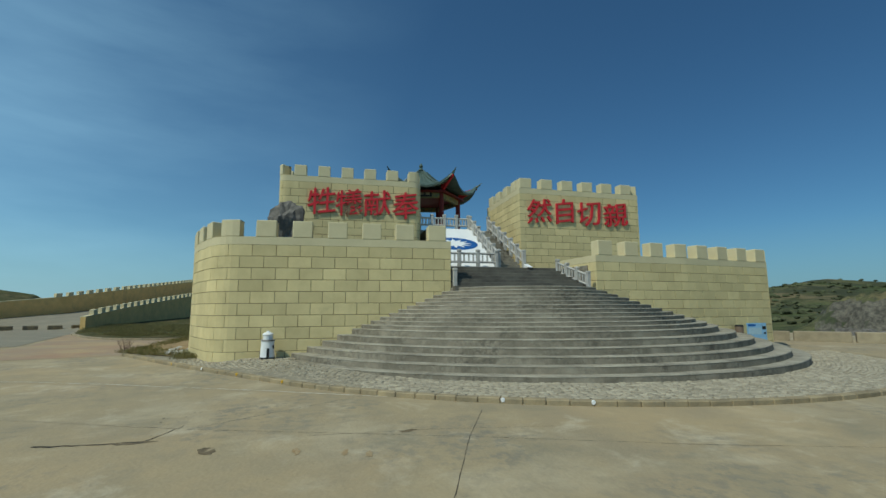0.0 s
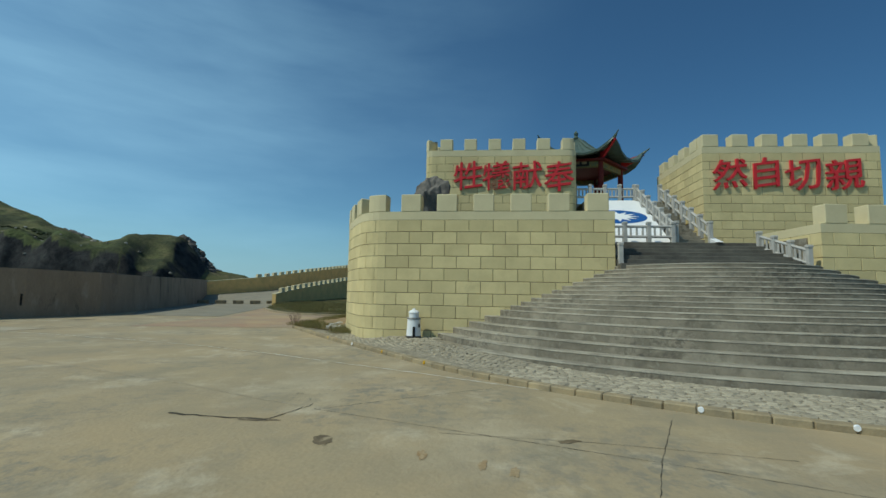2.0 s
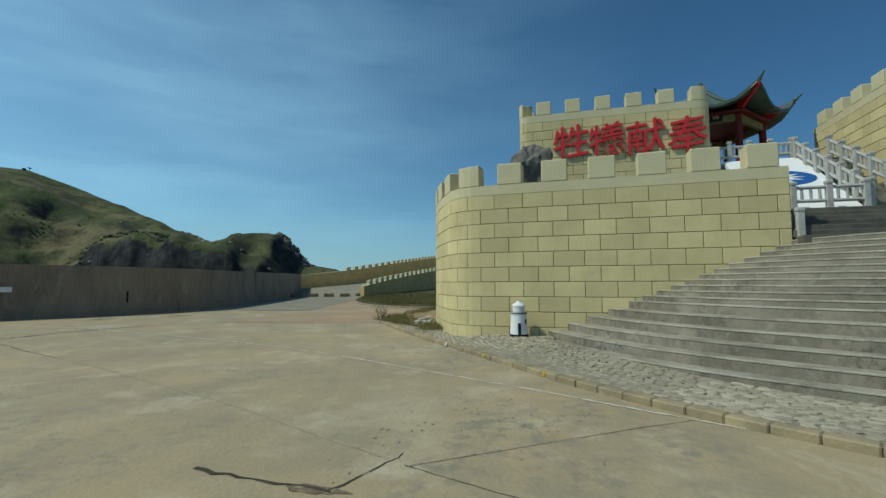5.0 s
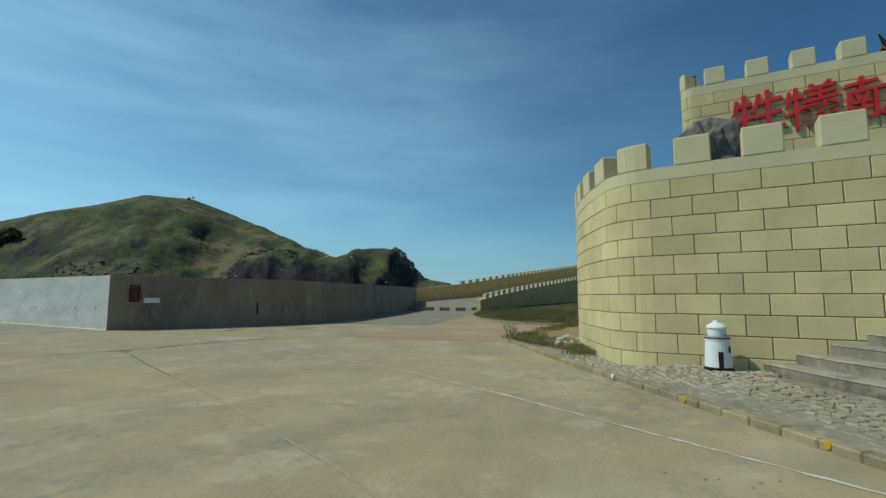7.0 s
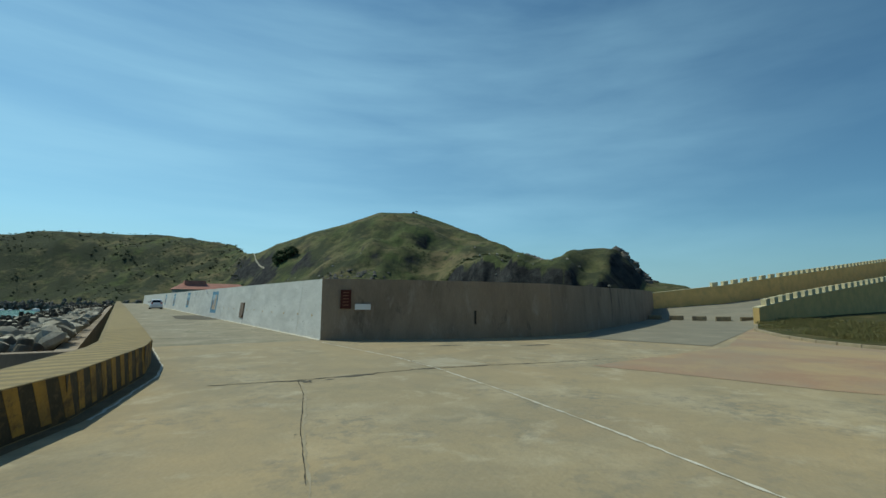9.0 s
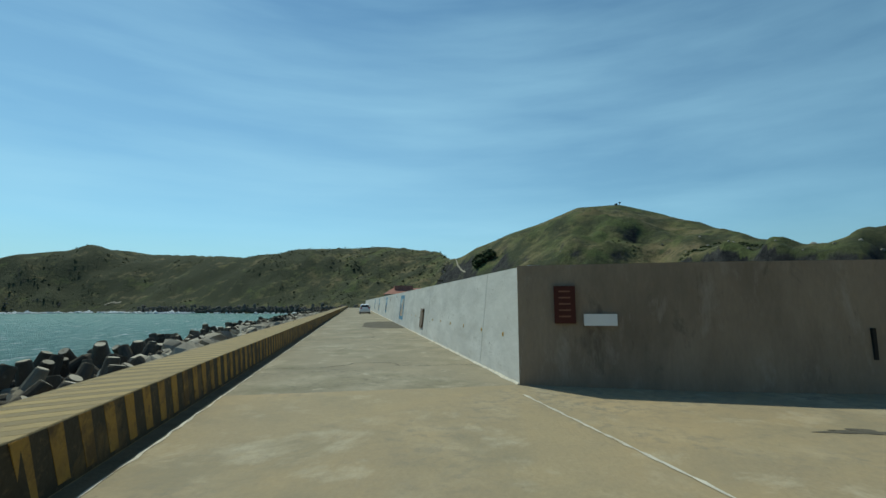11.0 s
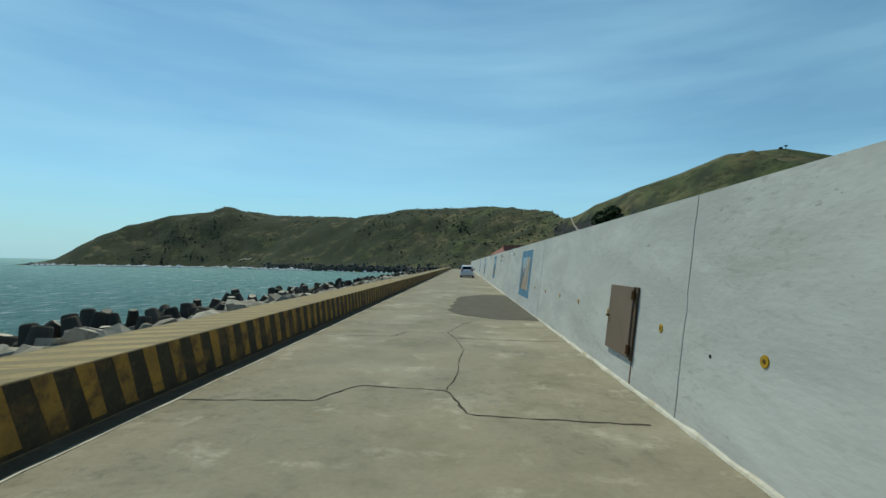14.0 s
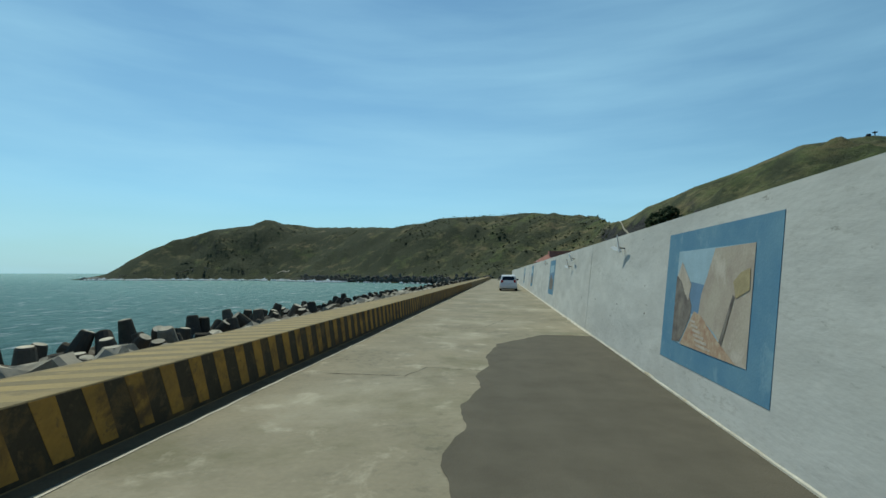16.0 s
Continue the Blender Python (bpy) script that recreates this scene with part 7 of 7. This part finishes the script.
def hatchback(at, turn):
    ob = thing("hatchback_car", "small white five-door hatchback with dark tinted windows on the road", "car")
    b = loft(bmesh.new(), [ring_at(-1.88, 0.70, 0.30, 0.72, 0.62), ring_at(-1.80, 0.82, 0.24, 0.95, 0.74), ring_at(-1.55, 0.845, 0.2, 1.0, 0.78), ring_at(-0.6, 0.848, 0.2, 0.98, 0.80),
                           ring_at(0.6, 0.848, 0.2, 0.95, 0.80), ring_at(1.2, 0.84, 0.2, 0.88, 0.72), ring_at(1.65, 0.78, 0.24, 0.76, 0.62), ring_at(1.86, 0.62, 0.30, 0.60, 0.5)])
    body = part("body", b, CARPAINT, ob, smooth=True)
    b = loft(bmesh.new(), [[(0.62, -1.66, 0.98), (0.60, -1.48, 1.38), (-0.60, -1.48, 1.38), (-0.62, -1.66, 0.98)],
                           [(0.76, -1.45, 0.97), (0.62, -1.28, 1.47), (-0.62, -1.28, 1.47), (-0.76, -1.45, 0.97)],
                           [(0.78, -0.3, 0.95), (0.62, -0.3, 1.52), (-0.62, -0.3, 1.52), (-0.78, -0.3, 0.95)],
                           [(0.78, 0.35, 0.93), (0.60, 0.15, 1.47), (-0.60, 0.15, 1.47), (-0.78, 0.35, 0.93)],
                           [(0.72, 1.15, 0.88), (0.66, 1.05, 0.94), (-0.66, 1.05, 0.94), (-0.72, 1.15, 0.88)]])
    part("cabin", b, CARPAINT, ob)
    b = bmesh.new()
    prism(b, [(-0.58, 0), (0.58, 0), (0.50, 0.36), (-0.50, 0.36)], 0, 0.02)
    bmesh.ops.transform(b, matrix=Matrix.Translation((0, -1.668, 1.02)) @ Matrix.Rotation(radians(65), 4, "X"), verts=b.verts)
    part("rear_window", b, CARGLASS, ob, "dark tinted rear window")
    for sgn in (-1, 1):
        b = bmesh.new()
        pts = [(-1.25, 1.02), (0.28, 1.0), (0.02, 1.38), (-1.12, 1.40)]
        a = [b.verts.new((sgn * (0.80 - 0.32 * (z - 0.97)), y, z)) for y, z in pts]
        c = [b.verts.new((sgn * (0.77 - 0.32 * (z - 0.97)), y, z)) for y, z in pts]
        b.faces.new(a)
        b.faces.new(c[::-1])
        for i in range(4):
            b.faces.new((a[i], a[(i + 1) % 4], c[(i + 1) % 4], c[i]))
        bmesh.ops.recalc_face_normals(b, faces=b.faces[:])
        part("side_window", b, CARGLASS, ob, "dark tinted side window")
        b = block(sgn * 0.60 - 0.12, sgn * 0.60 + 0.12, -1.86, -1.70, 0.76, 1.02, bevel=0.04)
        part("tail_lamp", b, TAIL, ob, "red tail lamp")
        part("wing_mirror", block(sgn * 0.92 - 0.09, sgn * 0.92 + 0.09, 0.35, 0.45, 0.98, 1.11, bevel=0.03), PLASTIC, ob)
        for y in (-1.25, 1.21):
            b = bmesh.new()
            tube(b, (sgn * 0.84, y, 0.30), (sgn * 0.64, y, 0.30), 0.30, n=20)
            w = part("wheel", b, TYRE, ob, "black tyre")
            b = bmesh.new()
            tube(b, (sgn * 0.85, y, 0.30), (sgn * 0.80, y, 0.30), 0.19, n=16)
            part("rim", b, RIM, w, "silver wheel rim")
    part("bumper", block(-0.80, 0.80, -1.93, -1.72, 0.26, 0.58, bevel=0.06), CARPAINT, ob)
    part("number_plate", block(-0.17, 0.17, -1.945, -1.93, 0.44, 0.58), WHITE, ob)
    part("rear_wiper", block(-0.30, 0.05, -1.70, -1.68, 1.03, 1.05), PLASTIC, ob)
    part("underbody", block(-0.72, 0.72, -1.7, 1.7, 0.14, 0.26), PLASTIC, ob)
    b = bmesh.new()
    tube(b, (0, -1.2, 1.47), (0, -1.3, 1.62), 0.012, 0.006, n=6)
    part("aerial", b, PLASTIC, ob)
    ob.matrix_basis = pose(*at, 0, 0, turn) @ Matrix.Scale(0.94, 4)
    return ob


hatchback((-1.75, 62.0, 0.075), 0)

# ---- kerb reflectors ----
YREF = material("yellow_reflector", (0.55, 0.33, 0.02), 0.4, 0.2, 20, 60, 0)
for x, y, yellow in ((-7.45, -27.25, 0), (-8.29, -28.76, 0), (-0.91, -20.1, 0), (0.76, -18.68, 1), (-2.3, -21.52, 1), (-3.91, -22.93, 1)):
    at = min((i * 0.05 for i in range(int(kerb_line.length / 0.05))), key=lambda q: (kerb_line.at(q)[0] - Vector((x, y))).length)
    p, d = kerb_line.at(at)
    side = Vector((-d.y, d.x, 0))
    c = Vector((p.x, p.y, ground(p.x, p.y) + 0.07)) + side * 0.018
    b = bmesh.new()
    tube(b, c - side * 0.01, c + side * 0.014, 0.045, 0.036, n=14)
    solo("kerb_reflector", b, YREF if yellow else WHITE, "small round yellow reflector on the kerb" if yellow else "small round white reflector on the kerb", "reflector", "kerb reflectors")

# ---- cobbles on the apron ----
rng = random.Random(31)
cob = []
for _ in range(6):
    b = bmesh.new()
    n = rng.choice((5, 6, 6, 7))
    pts = []
    for i in range(n):
        a = 6.28319 * (i + rng.uniform(-0.22, 0.22)) / n
        r = rng.uniform(0.84, 1.14)
        pts.append((0.101 * r * math.cos(a), 0.067 * r * math.sin(a)))
    lo = [b.verts.new((x, y, -0.03)) for x, y in pts]
    mid = [b.verts.new((x * 0.96, y * 0.96, 0.007)) for x, y in pts]
    hi = [b.verts.new((x * 0.80, y * 0.80, 0.016)) for x, y in pts]
    for p, q in ((lo, mid), (mid, hi)):
        for i in range(n):
            b.faces.new((p[i], p[(i + 1) % n], q[(i + 1) % n], q[i]))
    b.faces.new(hi)
    cob.append(mesh_of("cobble", b, COBBLE))
fence = [(p[0] + 0.17 * (KC[0] - p[0]) / RK, p[1] + 0.17 * (KC[1] - p[1]) / RK) for p in kerb_pts[:-4]]
fence += [(-1.85, -21.4), (0.4, -19.6), (1.75, -18.65), (1.9, -19.5), (0.32, -20.4), (0.2, -21.8), (0.2, -23.4)]
fence += step_edge(0)[3:-3]


def inside(x, y):
    hit = False
    for (ax, ay), (bx, by) in zip(fence, fence[1:] + fence[:1]):
        if (ay > y) != (by > y) and x < ax + (bx - ax) * (y - ay) / (by - ay):
            hit = not hit
    return hit


cells = []
r = 10.3
while r < 16.6:
    a = 96.0 + rng.uniform(0, 1)
    while a < 250:
        x, y = KC[0] + r * math.cos(radians(a)), KC[1] + r * math.sin(radians(a))
        if inside(x, y):
            cells.append((x, y, radians(a + 90)))
        a += math.degrees(0.182 / r) * rng.uniform(0.88, 1.1)
    r += 0.122
near = Vector((-3.6, -23.2))
cells.sort(key=lambda c: (Vector((c[0], c[1])) - near).length)
verts, faces = [], []
for n, (x, y, a) in enumerate(cells):
    m = Matrix.LocRotScale((x + rng.uniform(-0.02, 0.02), y + rng.uniform(-0.02, 0.02), apron_height(x, y) + rng.uniform(-0.006, 0.004)),
                           Euler((rng.uniform(-0.06, 0.06), rng.uniform(-0.06, 0.06), a + rng.uniform(-0.35, 0.35))), Vector((rng.uniform(0.8, 1.15), rng.uniform(0.8, 1.15), 1)))
    me = cob[n % 6]
    if n < 290:
        part("cobble", me, None, apron, m=m)
    else:
        i0 = len(verts)
        verts += [tuple(m @ v.co) for v in me.vertices]
        faces += [[i0 + q for q in pl.vertices] for pl in me.polygons]
me = bpy.data.meshes.new("cobbles")
me.from_pydata(verts, [], faces)
me.materials.append(COBBLE)
part("cobbles", me, None, apron, "joined rest of the grey cobbles")["kind"] = "stuff"
